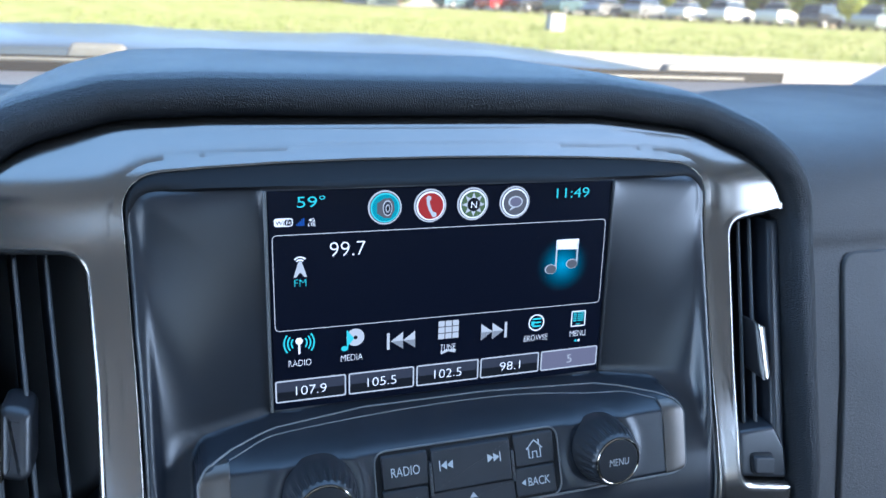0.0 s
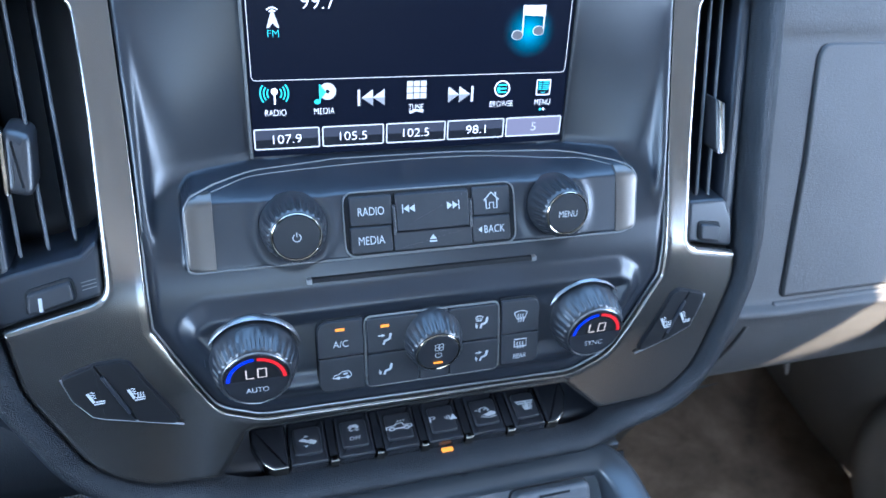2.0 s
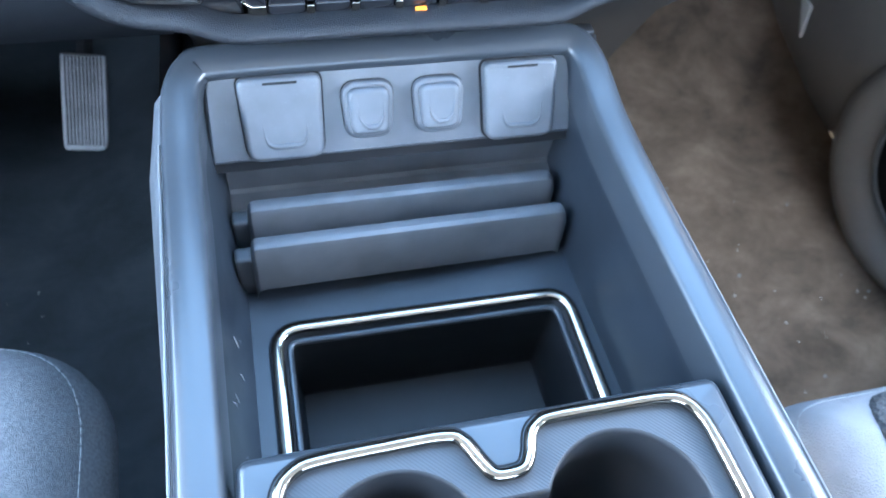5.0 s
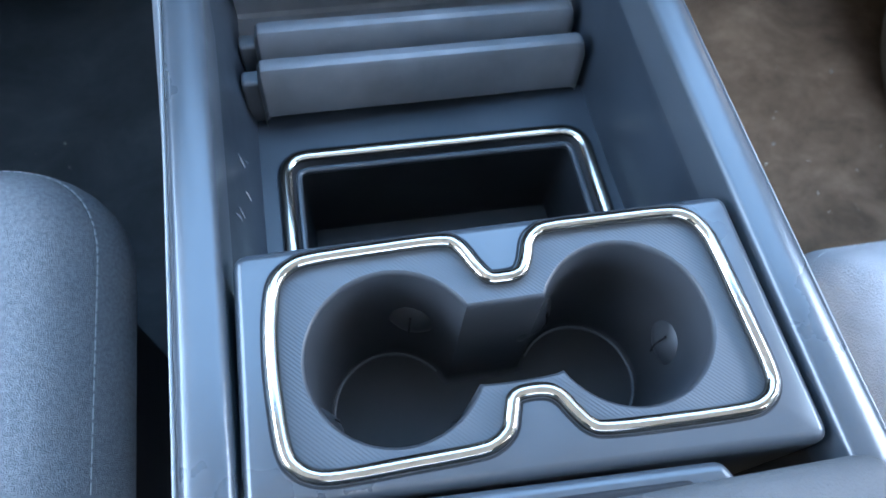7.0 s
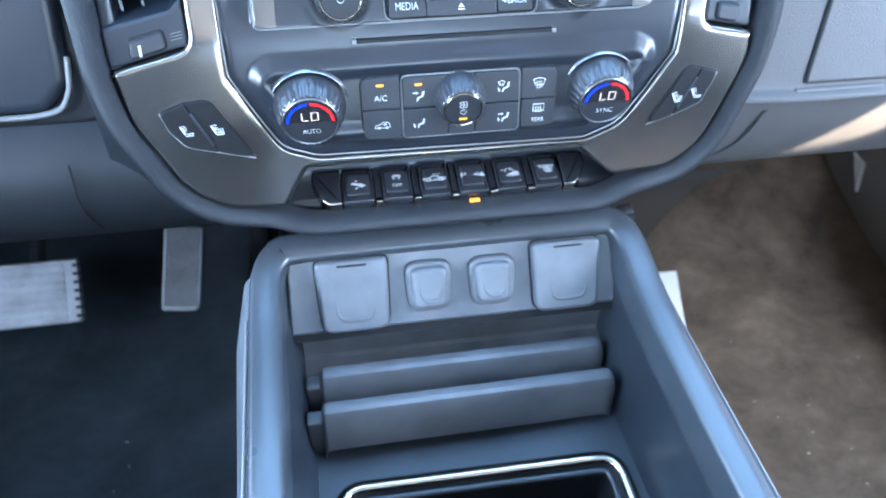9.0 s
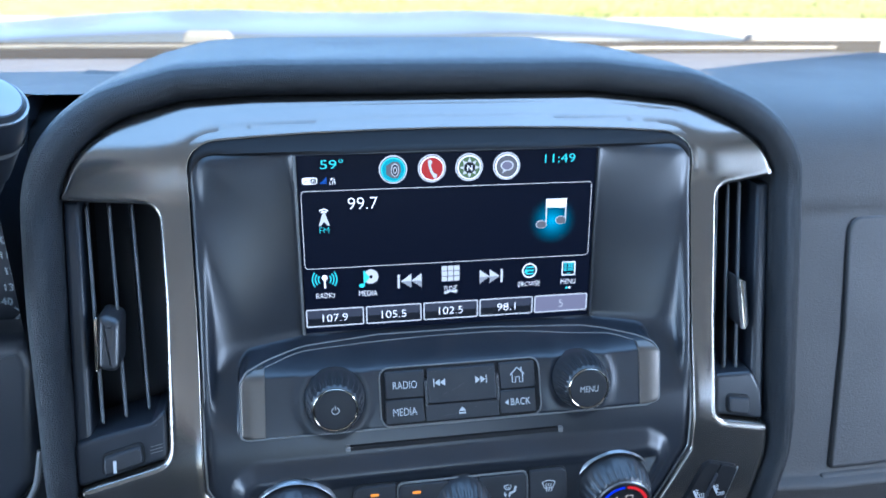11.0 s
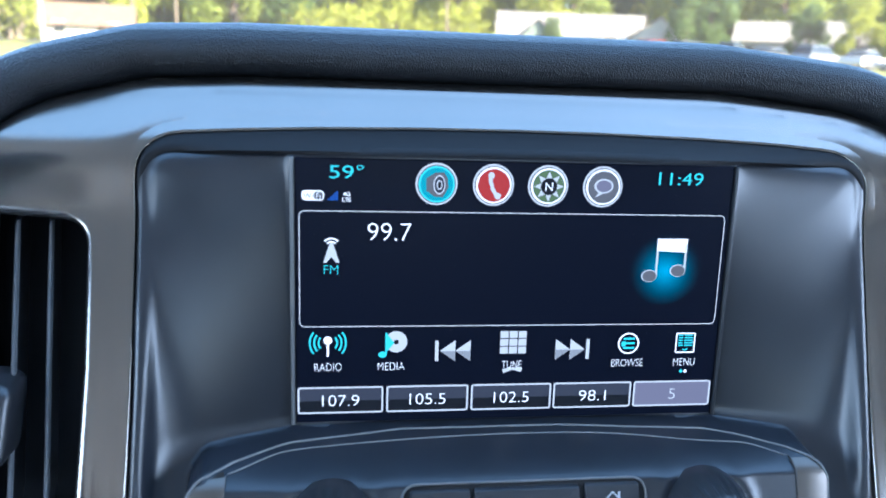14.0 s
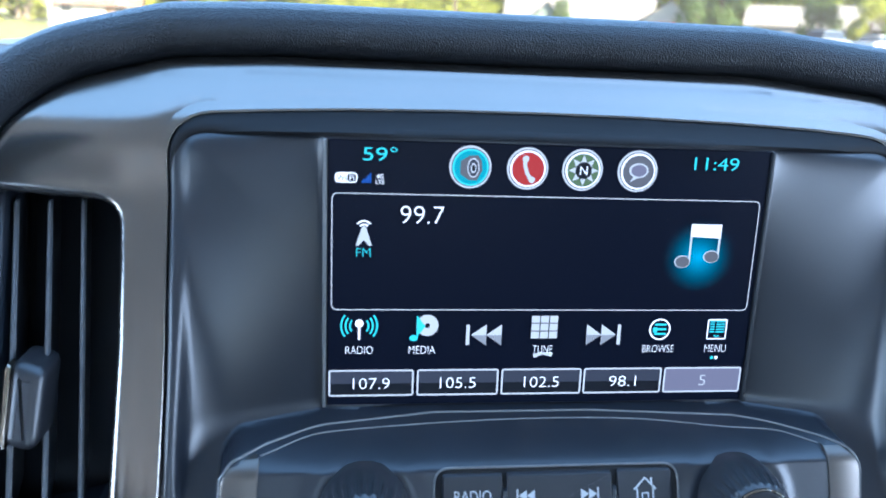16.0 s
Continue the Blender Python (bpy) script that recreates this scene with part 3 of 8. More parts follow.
for side, loop in CAPS.items():
    edge = ccw(fillet(loop, [0.0, 0.004, 0.0035, 0.005, 0.004, 0.0], 5))
    zs = [p[1] for p in edge]
    zs = [min(zs) + 0.00002, max(zs) - 0.00002]
    rows = []
    for z in np.concatenate([[min(zs)], np.linspace(min(zs) + 0.0004, max(zs) - 0.0004, 26), [max(zs)]]):
        hits = [a[0] + (b[0] - a[0]) * (z - a[1]) / (b[1] - a[1]) for a, b in zip(edge, edge[1:] + edge[:1]) if (a[1] - z) * (b[1] - z) <= 0 and abs(a[1] - b[1]) > 1e-7]
        xa, xb = min(hits), max(hits)
        rim = 0.0008 * float(1 - ease(np.array(min(z - min(zs), max(zs) - z)), 0.0, 0.0008))
        o = float(pod_front(0.115, z)) - 0.0008 + rim
        e0, e1 = (0.0012, 0.0004) if side < 0 else (0.0004, 0.0012)
        rows.append([P(xa, z, o + 0.003), P(xa, z, o + e0 * 0.8), P(xa + e0 * 0.35, z, o + e0 * 0.25), P(xa + e0, z, o), P((xa + xb) / 2, z, o), P(xb - e1, z, o), P(xb - e1 * 0.35, z, o + e1 * 0.25), P(xb, z, o + e1 * 0.8), P(xb, z, o + 0.003)])
    part("pod_end_cap", sheet(rows), M_CAP, stack, "satin titanium end cap", 60)

# soft black roll round the trim, running back over the top of the dashboard
dashboard = thing("dashboard", (0, 0.2, 0.95), "grained charcoal vinyl truck dashboard with a padded roll round the centre", "dashboard", kind="structure")
section = [(-0.0005, 0.012), (0.0, 0.003), (0.0018, -0.0022), (0.0050, -0.0055), (0.0095, -0.0068), (0.0140, -0.0055), (0.0178, -0.0015), (0.0200, 0.005), (0.0208, 0.014), (0.0212, 0.030), (0.0214, 0.060), (0.0212, 0.110), (0.0200, 0.160), (0.0150, 0.185), (0.0, 0.190)]
bm = bmesh.new()
rows = []
pad = ccw(PADLOOP)
for d, o in section:
    rows.append([])
    for x0, z0, (x, z) in [(a[0], a[1], Vector(a).lerp(Vector(b), 0.58 + 0.17 * float(ease(np.array(a[1]), 1.150, 1.175)) + 0.25 * float(ease(np.array(a[1]), 1.25, 1.38)))) for a, b in zip(pad, offset(pad, d))]:
        deep = o
        if z0 < 1.42 and o > 0.02:
            deep = 0.02 + (o - 0.02) * (0.35 + 0.65 * float(ease(np.array(z0), 1.36, 1.44)))
        rows[-1].append(bm.verts.new((x, Y(z0) + deep, z)))
for a, b in zip(rows, rows[1:]):
    ring_faces(bm, a, b)
part("padded_roll", bm, M_PAD, dashboard, "soft black grained roll", 60)

# ---- display ----
display = thing("touchscreen_display", (0, 0.0, 1.315), "lit colour touchscreen showing a radio page with icons", "display screen")
M_SCREEN = mat("dark_glass_display", (0.003, 0.004, 0.009), 0.34, emit=(0.022, 0.036, 0.085, 0.03 * LIT), spec=0.05, dust=0.015)
# a dull black lip inside the trim, over the display and down both flanks
loop = ccw(OPEN)
k0 = min(range(len(loop)), key=lambda k: loop[k][1])
LIP = [(0.0002, 0.0045), (0.0006, 0.0014), (0.0014, 0.0003), (0.0026, -0.0001), (0.0042, 0.0004), (0.0058, 0.0020), (0.0072, 0.0046), (0.0082, 0.0085)]
rows = []
for d, o in LIP:
    ring = offset(loop, -d)
    ring, own = ring[k0:] + ring[:k0], loop[k0:] + loop[:k0]
    row = []
    for (x, z), (ox, oz) in zip(ring, own):
        if oz > 1.300:
            top = float(ease(np.array(oz), 1.400, 1.4235))
            over = top * max(0.0, min(1.0, 1 - (abs(ox) - 0.060) / 0.085))
            x, z = ox + (x - ox) * (0.55 + 0.45 * top), oz + (z - oz) * (0.55 + 0.45 * top)
            sink = 0.0022 + 0.006 * (1 - float(ease(np.array(oz), 1.300, 1.372))) - 0.0022 * top
            row.append(P(x, z, o + sink - over * (0.0185 if o < 0.008 else 0.012) * float(ease(np.array(d), 0.0004, 0.0072))))
    rows.append(row)
part("inner_lip", sheet(rows), M_DEEP, stack, "dull black lip round the display", 60)
bm = plate(rect(-0.0868, 1.3145, 0.0876, 1.4195, 0.0008), 0.0, 0.004, 0.0004, fn=SCR)
part("glass", bm, M_SCREEN, display, "dark navy display glass")
part("side_strip", plate(rect(-0.0886, 1.3140, -0.0872, 1.4195), -0.0010, 0.006, 0.0004, fn=SCR), M_GREY, display)
part("side_strip", plate(rect(0.0880, 1.3140, 0.0893, 1.4195), -0.0010, 0.006, 0.0004, fn=SCR), M_BLACK2, display)
G_WHITE = glow("display_white", (0.85, 0.90, 1.0), 1.35)
G_CYAN = glow("display_cyan", (0.10, 0.72, 0.80), 0.95)
G_TEAL = glow("display_teal_fill", (0.03, 0.42, 0.52), 0.8)
G_SILVER = glow("display_silver", (0.52, 0.56, 0.62), 1.15)
G_ASH = glow("display_ash", (0.30, 0.33, 0.38), 0.95)
G_LILAC = glow("display_lilac", (0.25, 0.25, 0.36), 0.70)
G_BLUE = glow("display_blue", (0.03, 0.16, 0.75), 0.55)
G_RED = glow("display_red", (0.48, 0.035, 0.035), 0.85)
G_GREEN = glow("display_green", (0.16, 0.27, 0.13), 0.6)
G_GREY = glow("display_grey", (0.17, 0.18, 0.21), 0.7)
G_DIM = glow("display_dim", (0.055, 0.065, 0.10), 0.7)
G_NAVY = glow("display_navy", (0.005, 0.008, 0.018), 0.5)
L1, L2, L3, L4 = -0.0003, -0.0006, -0.0009, -0.0012


def ui(name, bm, m, parent=display, label=""):
    return part(name, bm, m, parent, label, 80)


def mm(v):
    return v / 1000.0


def words(s, x, z, h, m=G_WHITE, w=None, bold=-0.016, name="text"):
    return ui(name, lettering(s, mm(x), 1.4 + mm(z), mm(h), L2, SCR, mm(w) if w else None, bold=bold), m)


words("59°", -67.5, 14.6, 5.2, G_CYAN, 12.8, -0.002)
words("11:49", 65.0, 14.2, 5.0, G_CYAN, 18.6, -0.002)
words("99.7", -51.0, -8.1, 6.8, G_WHITE, 16.8, -0.014)
words("FM", -73.2, -23.0, 3.4, G_CYAN, 5.4)
badge = ui("wifi_badge", flat(rect(mm(-84.2), 1.4 + mm(3.5), mm(-75.8), 1.4 + mm(7.4), mm(1.6)), L1, SCR), G_WHITE)
ui("wifi_dark", flat(rect(mm(-79.6), 1.4 + mm(4.0), mm(-76.3), 1.4 + mm(6.9), mm(1.0)), L2, SCR), G_NAVY, badge)
ui("letters", lettering("Wi", mm(-81.7), 1.4 + mm(5.4), mm(2.1), L3, SCR), G_NAVY, badge)
ui("letters", lettering("Fi", mm(-77.9), 1.4 + mm(5.4), mm(2.1), L3, SCR), G_WHITE, badge)
sig = bmesh.new()
for k in range(5):
    flat(rect(mm(-74.4 + 0.78 * k), 1.4 + mm(3.6), mm(-73.8 + 0.78 * k), 1.4 + mm(4.4 + 0.72 * k)), L1, SCR, sig)
ui("signal_bars", sig, G_BLUE)
words("4G", -67.4, 6.2, 1.6, G_WHITE, 2.6, 0.01)
words("LTE", -67.4, 4.1, 1.6, G_WHITE, 3.2, 0.01)

# round mode buttons along the top
DISC = [(-33.3, G_TEAL), (-11.1, G_RED), (10.6, G_GREEN), (32.8, G_GREY)]
for k, (x, m) in enumerate(DISC):
    c = (mm(x), 1.4 + mm(10.5))
    b = ui("mode_button", flat(circle(*c, mm(8.1), 40), L1, SCR), G_SILVER, display, ("round speaker button", "round red phone button", "round compass button", "round message button")[k])
    ui("dark_ring", flat(circle(*c, mm(7.4), 40), L2, SCR), G_GREY, b)
    ui("light_ring", flat(circle(*c, mm(7.0), 40), L3, SCR), G_WHITE if k else G_CYAN, b)
    ui("face", flat(circle(*c, mm(6.3), 40), L4, SCR), m, b)
    L5, L6 = L4 - 0.0003, L4 - 0.0006
    if k == 0:
        ui("speaker_body", flat([(c[0] + mm(u), c[1] + mm(v)) for u, v in ((-4.0, -2.4), (-0.8, -4.6), (2.4, -4.8), (4.4, -1.0), (4.0, 2.6), (2.6, 4.6), (-0.6, 4.5), (-4.0, 2.4))], L5, SCR), G_GREY, b)
        for rx, rz, off6, mt, nm in ((2.3, 3.7, 0.0, G_SILVER, "speaker_rim"), (1.9, 3.2, 0.0002, G_DIM, "speaker_cone"), (1.1, 1.9, 0.0004, G_SILVER, "speaker_ring"), (0.7, 1.3, 0.0006, G_NAVY, "speaker_hub")):
            ui(nm, flat([(c[0] + mm(0.9 + rx * math.cos(q)), c[1] + mm(rz * math.sin(q))) for q in np.linspace(0, 6.09, 30)], L6 - off6, SCR), mt, b)
    elif k == 1:
        ui("handset", strip([(c[0] + mm(u), c[1] + mm(v)) for u, v in ((-1.6, 4.3), (-1.3, 1.2), (-0.4, -1.6), (1.3, -4.3))], mm(1.5), L5, SCR), G_SILVER, b)
        ui("handset_end", flat(circle(c[0] + mm(-1.2), c[1] + mm(3.9), mm(1.3), 12), L6, SCR), G_SILVER, b)
        ui("handset_end", flat(circle(c[0] + mm(1.5), c[1] + mm(-4.0), mm(1.3), 12), L6, SCR), G_SILVER, b)
    elif k == 2:
        star = [(c[0] + mm((6.0 if i % 2 == 0 else 3.2) * math.sin(math.pi * i / 8)), c[1] + mm((6.0 if i % 2 == 0 else 3.2) * math.cos(math.pi * i / 8))) for i in range(16)]
        ui("compass_star", flat(star, L5, SCR), G_SILVER, b)
        ui("compass_hub", flat(circle(*c, mm(3.3), 24), L6, SCR), G_NAVY, b)
        ui("letter", lettering("N", c[0], c[1], mm(3.2), L6 - 0.0003, SCR), G_WHITE, b)
    else:
        ui("bubble", flat([(c[0] + (p[0] - c[0]) * 1.35, p[1] + mm(0.5)) for p in circle(*c, mm(2.9), 28)], L5, SCR), G_SILVER, b)
        ui("bubble_fill", flat([(c[0] + (p[0] - c[0]) * 1.35, p[1] + mm(0.5)) for p in circle(*c, mm(2.3), 28)], L6, SCR), G_LILAC, b)
        ui("bubble_tail", flat([(c[0] + mm(u), c[1] + mm(v)) for u, v in ((-1.8, -1.6), (-3.2, -4.0), (0.2, -2.2))], L5, SCR), G_SILVER, b)

frame_loop = resample(rect(mm(-85.4), 1.4 + mm(-46.0), mm(85.6), 1.4 + mm(-0.2), mm(2.6), 5), 0.01)
ui("page_frame", band(ccw(frame_loop), offset(ccw(frame_loop), -mm(0.40)), L1, SCR), G_SILVER, display, "thin white page outline")

# antenna, note, and the row of icons
ui("antenna_icon", flat([(mm(-73.1 + u), 1.4 + mm(v)) for u, v in ((0, -12.6), (0.8, -13.2), (3.1, -20.4), (1.9, -20.4), (0, -18.2), (-1.9, -20.4), (-3.1, -20.4), (-0.8, -13.2))], L1, SCR), G_SILVER)
for r in (2.0, 3.3):
    ui("antenna_wave", strip(circle(mm(-73.1), 1.4 + mm(-14.2), mm(r), 10, 40, 140, False), mm(0.65), L1, SCR), G_WHITE)
m_glow = bpy.data.materials.new("display_note_halo")
m_glow.use_nodes = True
nt = m_glow.node_tree
nt.nodes.remove(nt.nodes["Principled BSDF"])
tcn, gr, mp = nt.nodes.new("ShaderNodeTexCoord"), nt.nodes.new("ShaderNodeTexGradient"), nt.nodes.new("ShaderNodeMapping")
gr.gradient_type = "SPHERICAL"
mp.inputs["Location"].default_value = (-0.0620 / 0.0165, 0.0, -(1.4 - 0.0235 - 1.315) / 0.0165)
mp.inputs["Scale"].default_value = (1 / 0.0165, 20.0, 1 / 0.0165)
nt.links.new(tcn.outputs["Object"], mp.inputs[0])
nt.links.new(mp.outputs[0], gr.inputs[0])
sq, pw = nt.nodes.new("ShaderNodeMath"), nt.nodes.new("ShaderNodeMath")
sq.operation, pw.operation = "POWER", "MULTIPLY"
sq.inputs[1].default_value, pw.inputs[1].default_value = 2.2, 0.95 * LIT
nt.links.new(gr.outputs[1], sq.inputs[0])
nt.links.new(sq.outputs[0], pw.inputs[0])
em, trn, ad = nt.nodes.new("ShaderNodeEmission"), nt.nodes.new("ShaderNodeBsdfTransparent"), nt.nodes.new("ShaderNodeAddShader")
em.inputs[0].default_value = (0.0, 0.42, 0.70, 1)
nt.links.new(pw.outputs[0], em.inputs[1])
nt.links.new(em.outputs[0], ad.inputs[0])
nt.links.new(trn.outputs[0], ad.inputs[1])
nt.links.new(ad.outputs[0], nt.nodes["Material Output"].inputs[0])
note = ui("note_icon", flat(circle(mm(61.5), 1.4 + mm(-21.5), mm(16), 40), L1, SCR), m_glow, display, "music note over a blue halo")
ui("beam", flat([(mm(57.4), 1.4 + mm(-9.9)), (mm(70.3), 1.4 + mm(-9.9)), (mm(70.3), 1.4 + mm(-15.6)), (mm(57.4), 1.4 + mm(-15.0))], L2, SCR), G_WHITE, note)
for x, z0, z1 in ((57.8, -12, -25.0), (69.8, -12, -22.8)):
    ui("stem", strip([(mm(x), 1.4 + mm(z0)), (mm(x), 1.4 + mm(z1))], mm(0.9), L2, SCR), G_SILVER, note)
    ui("note_head", flat([(mm(x - 3.0) + (p[0]) * 1.3, 1.4 + mm(z1 - 0.2) + p[1]) for p in circle(0, 0, mm(2.6), 20)], L3, SCR), G_SILVER, note)
    ui("note_head_fill", flat([(mm(x - 3.0) + (p[0]) * 1.3, 1.4 + mm(z1 - 0.2) + p[1]) for p in circle(0, 0, mm(2.3), 20)], L4, SCR), G_GREY, note)

radio = ui("radio_icon", flat(circle(mm(-74.4), 1.4 + mm(-51.4), mm(1.7), 16), L1, SCR), G_WHITE)
ui("mast", strip([(mm(-74.4), 1.4 + mm(-52)), (mm(-74.4), 1.4 + mm(-58))], mm(0.9), L1, SCR), G_WHITE, radio)
for r in (3.6, 5.3, 7.0):
    for a in (-38, 142):
        ui("wave", strip(circle(mm(-74.4), 1.4 + mm(-52.4), mm(r), 10, a, a + 76, False), mm(0.75), L1, SCR), G_CYAN, radio)
media = ui("media_icon", flat(circle(mm(-47.6), 1.4 + mm(-52.2), mm(4.4), 28), L1, SCR), G_SILVER)
ui("disc_hub", flat(circle(mm(-47.6), 1.4 + mm(-52.2), mm(1.0), 14), L2, SCR), G_NAVY, media)
ui("note", flat([(mm(u), 1.4 + mm(v)) for u, v in ((-51.6, -48.2), (-48.4, -52.4), (-51.2, -56.0))], L3, SCR), G_CYAN, media)
ui("note_stem", strip([(mm(-51.6), 1.4 + mm(-48.2)), (mm(-51.6), 1.4 + mm(-57.0))], mm(0.7), L3, SCR), G_CYAN, media)
ui("note_head", flat([(mm(-53.0) + p[0] * 1.3, 1.4 + mm(-57.2) + p[1]) for p in circle(0, 0, mm(1.3), 14)], L3, SCR), G_CYAN, media)
for cx, s, nm in ((-24.4, -1, "previous_icon"), (24.4, 1, "next_icon")):
    tri = bmesh.new()
    for u in (-3.8, 2.4) if s > 0 else (3.8, -2.4):
        flat([(mm(cx + u - 3.0 * s), 1.4 + mm(-51.8)), (mm(cx + u + 3.2 * s), 1.4 + mm(-56.2)), (mm(cx + u - 3.0 * s), 1.4 + mm(-60.5))], L1, SCR, tri)
    icon = ui(nm, tri, G_SILVER)
    low = bmesh.new()
    for u in (-3.8, 2.4) if s > 0 else (3.8, -2.4):
        flat([(mm(cx + u - 3.0 * s), 1.4 + mm(-56.2)), (mm(cx + u + 3.2 * s), 1.4 + mm(-56.2)), (mm(cx + u - 3.0 * s), 1.4 + mm(-60.5))], L2, SCR, low)
    ui("shaded_half", low, G_ASH, icon)
    ui("end_bar", flat(rect(mm(cx + 6.9 * s - 0.7), 1.4 + mm(-60.4), mm(cx + 6.9 * s + 0.7), 1.4 + mm(-51.9)), L1, SCR), G_SILVER, icon)
tune = ui("tune_icon", flat(rect(mm(-5.6), 1.4 + mm(-57.6), mm(5.2), 1.4 + mm(-48.1)), L1, SCR), G_NAVY)
for i in range(3):
    for j in range(3):
        ui("cell", flat(rect(mm(-5.6 + 3.75 * i), 1.4 + mm(-57.6 + 3.3 * j), mm(-2.3 + 3.75 * i), 1.4 + mm(-54.7 + 3.3 * j)), L2, SCR), G_SILVER, tune)
ui("tune_ribbon", flat([(mm(u), 1.4 + mm(v)) for u, v in ((-4.2, -64.2), (0, -63.6), (4.2, -63.8), (3.6, -65.6), (0, -64.6), (-3.8, -66.0))], L1, SCR), G_SILVER)
brow = ui("browse_icon", band(circle(mm(48.7), 1.4 + mm(-54), mm(4.6), 28), circle(mm(48.7), 1.4 + mm(-54), mm(3.9), 28), L1, SCR), G_WHITE)
for k in (-1, 0, 1):
    ui("list_line", flat(rect(mm(46.4), 1.4 + mm(-54.4 + 2.0 * k), mm(51.4), 1.4 + mm(-53.5 + 2.0 * k)), L1, SCR), G_CYAN, brow)
ui("list_mark", flat(rect(mm(45.6), 1.4 + mm(-55.2), mm(47.4), 1.4 + mm(-53.0)), L2, SCR), G_CYAN, brow)
menu = ui("menu_icon", band(ccw(rect(mm(69.2), 1.4 + mm(-58.4), mm(77.8), 1.4 + mm(-49.6), mm(0.8))), offset(ccw(rect(mm(69.2), 1.4 + mm(-58.4), mm(77.8), 1.4 + mm(-49.6), mm(0.8))), -mm(0.6)), L1, SCR), G_WHITE)
for k in range(5):
    ui("list_line", flat(rect(mm(70.4), 1.4 + mm(-55.4 + 1.1 * k), mm(72.4), 1.4 + mm(-54.8 + 1.1 * k)), L1, SCR), G_CYAN, menu)
    ui("list_line", flat(rect(mm(73.0), 1.4 + mm(-55.4 + 1.1 * k), mm(76.8), 1.4 + mm(-54.8 + 1.1 * k)), L1, SCR), G_CYAN, menu)
ui("chevron", strip([(mm(72.4), 1.4 + mm(-56.6)), (mm(73.5), 1.4 + mm(-57.3)), (mm(74.6), 1.4 + mm(-56.6))], mm(0.6), L1, SCR), G_CYAN, menu)
for x, m in ((72.7, G_CYAN), (74.6, G_WHITE)):
    ui("page_dot", flat(circle(mm(x), 1.4 + mm(-66.4), mm(0.75), 12), L1, SCR), m)
for s, x, w in (("RADIO", -74.3, 10.6), ("MEDIA", -49.5, 10.6), ("TUNE", -0.4, 8.2), ("BROWSE", 48.6, 13.6), ("MENU", 73.5, 9.4)):
    words(s, x, -62.2, 3.2, G_WHITE, w)
for x0, x1, s in ((-86.2, -52.4, "107.9"), (-51.2, -17.9, "105.5"), (-16.8, 16.8, "102.5"), (17.7, 51.3, "98.1"), (52.3, 86.4, "5")):
    lp = ccw(rect(mm(x0), 1.4 + mm(-81.6), mm(x1), 1.4 + mm(-70.4), mm(1.2), 3))
    b = ui("preset_button", band(lp, offset(lp, -mm(0.75)), L2, SCR), G_SILVER, display, "outlined preset button")
    ui("upper_fill", flat(rect(mm(x0 + 0.6), 1.4 + mm(-76.4), mm(x1 - 0.6), 1.4 + mm(-71.0)), L1, SCR), G_DIM if s != "5" else G_LILAC, b)
    ui("lower_fill", flat(rect(mm(x0 + 0.6), 1.4 + mm(-81.0), mm(x1 - 0.6), 1.4 + mm(-76.4)), L1, SCR), G_NAVY if s != "5" else G_LILAC, b)
    ui("number", lettering(s, mm((x0 + x1) / 2), 1.4 + mm(-76.1), mm(4.6), L3, SCR, mm(14.6 if s not in ("5", "98.1") else 2.8 if s == "5" else 11.6), bold=-0.012), G_WHITE if s != "5" else G_SILVER, b)


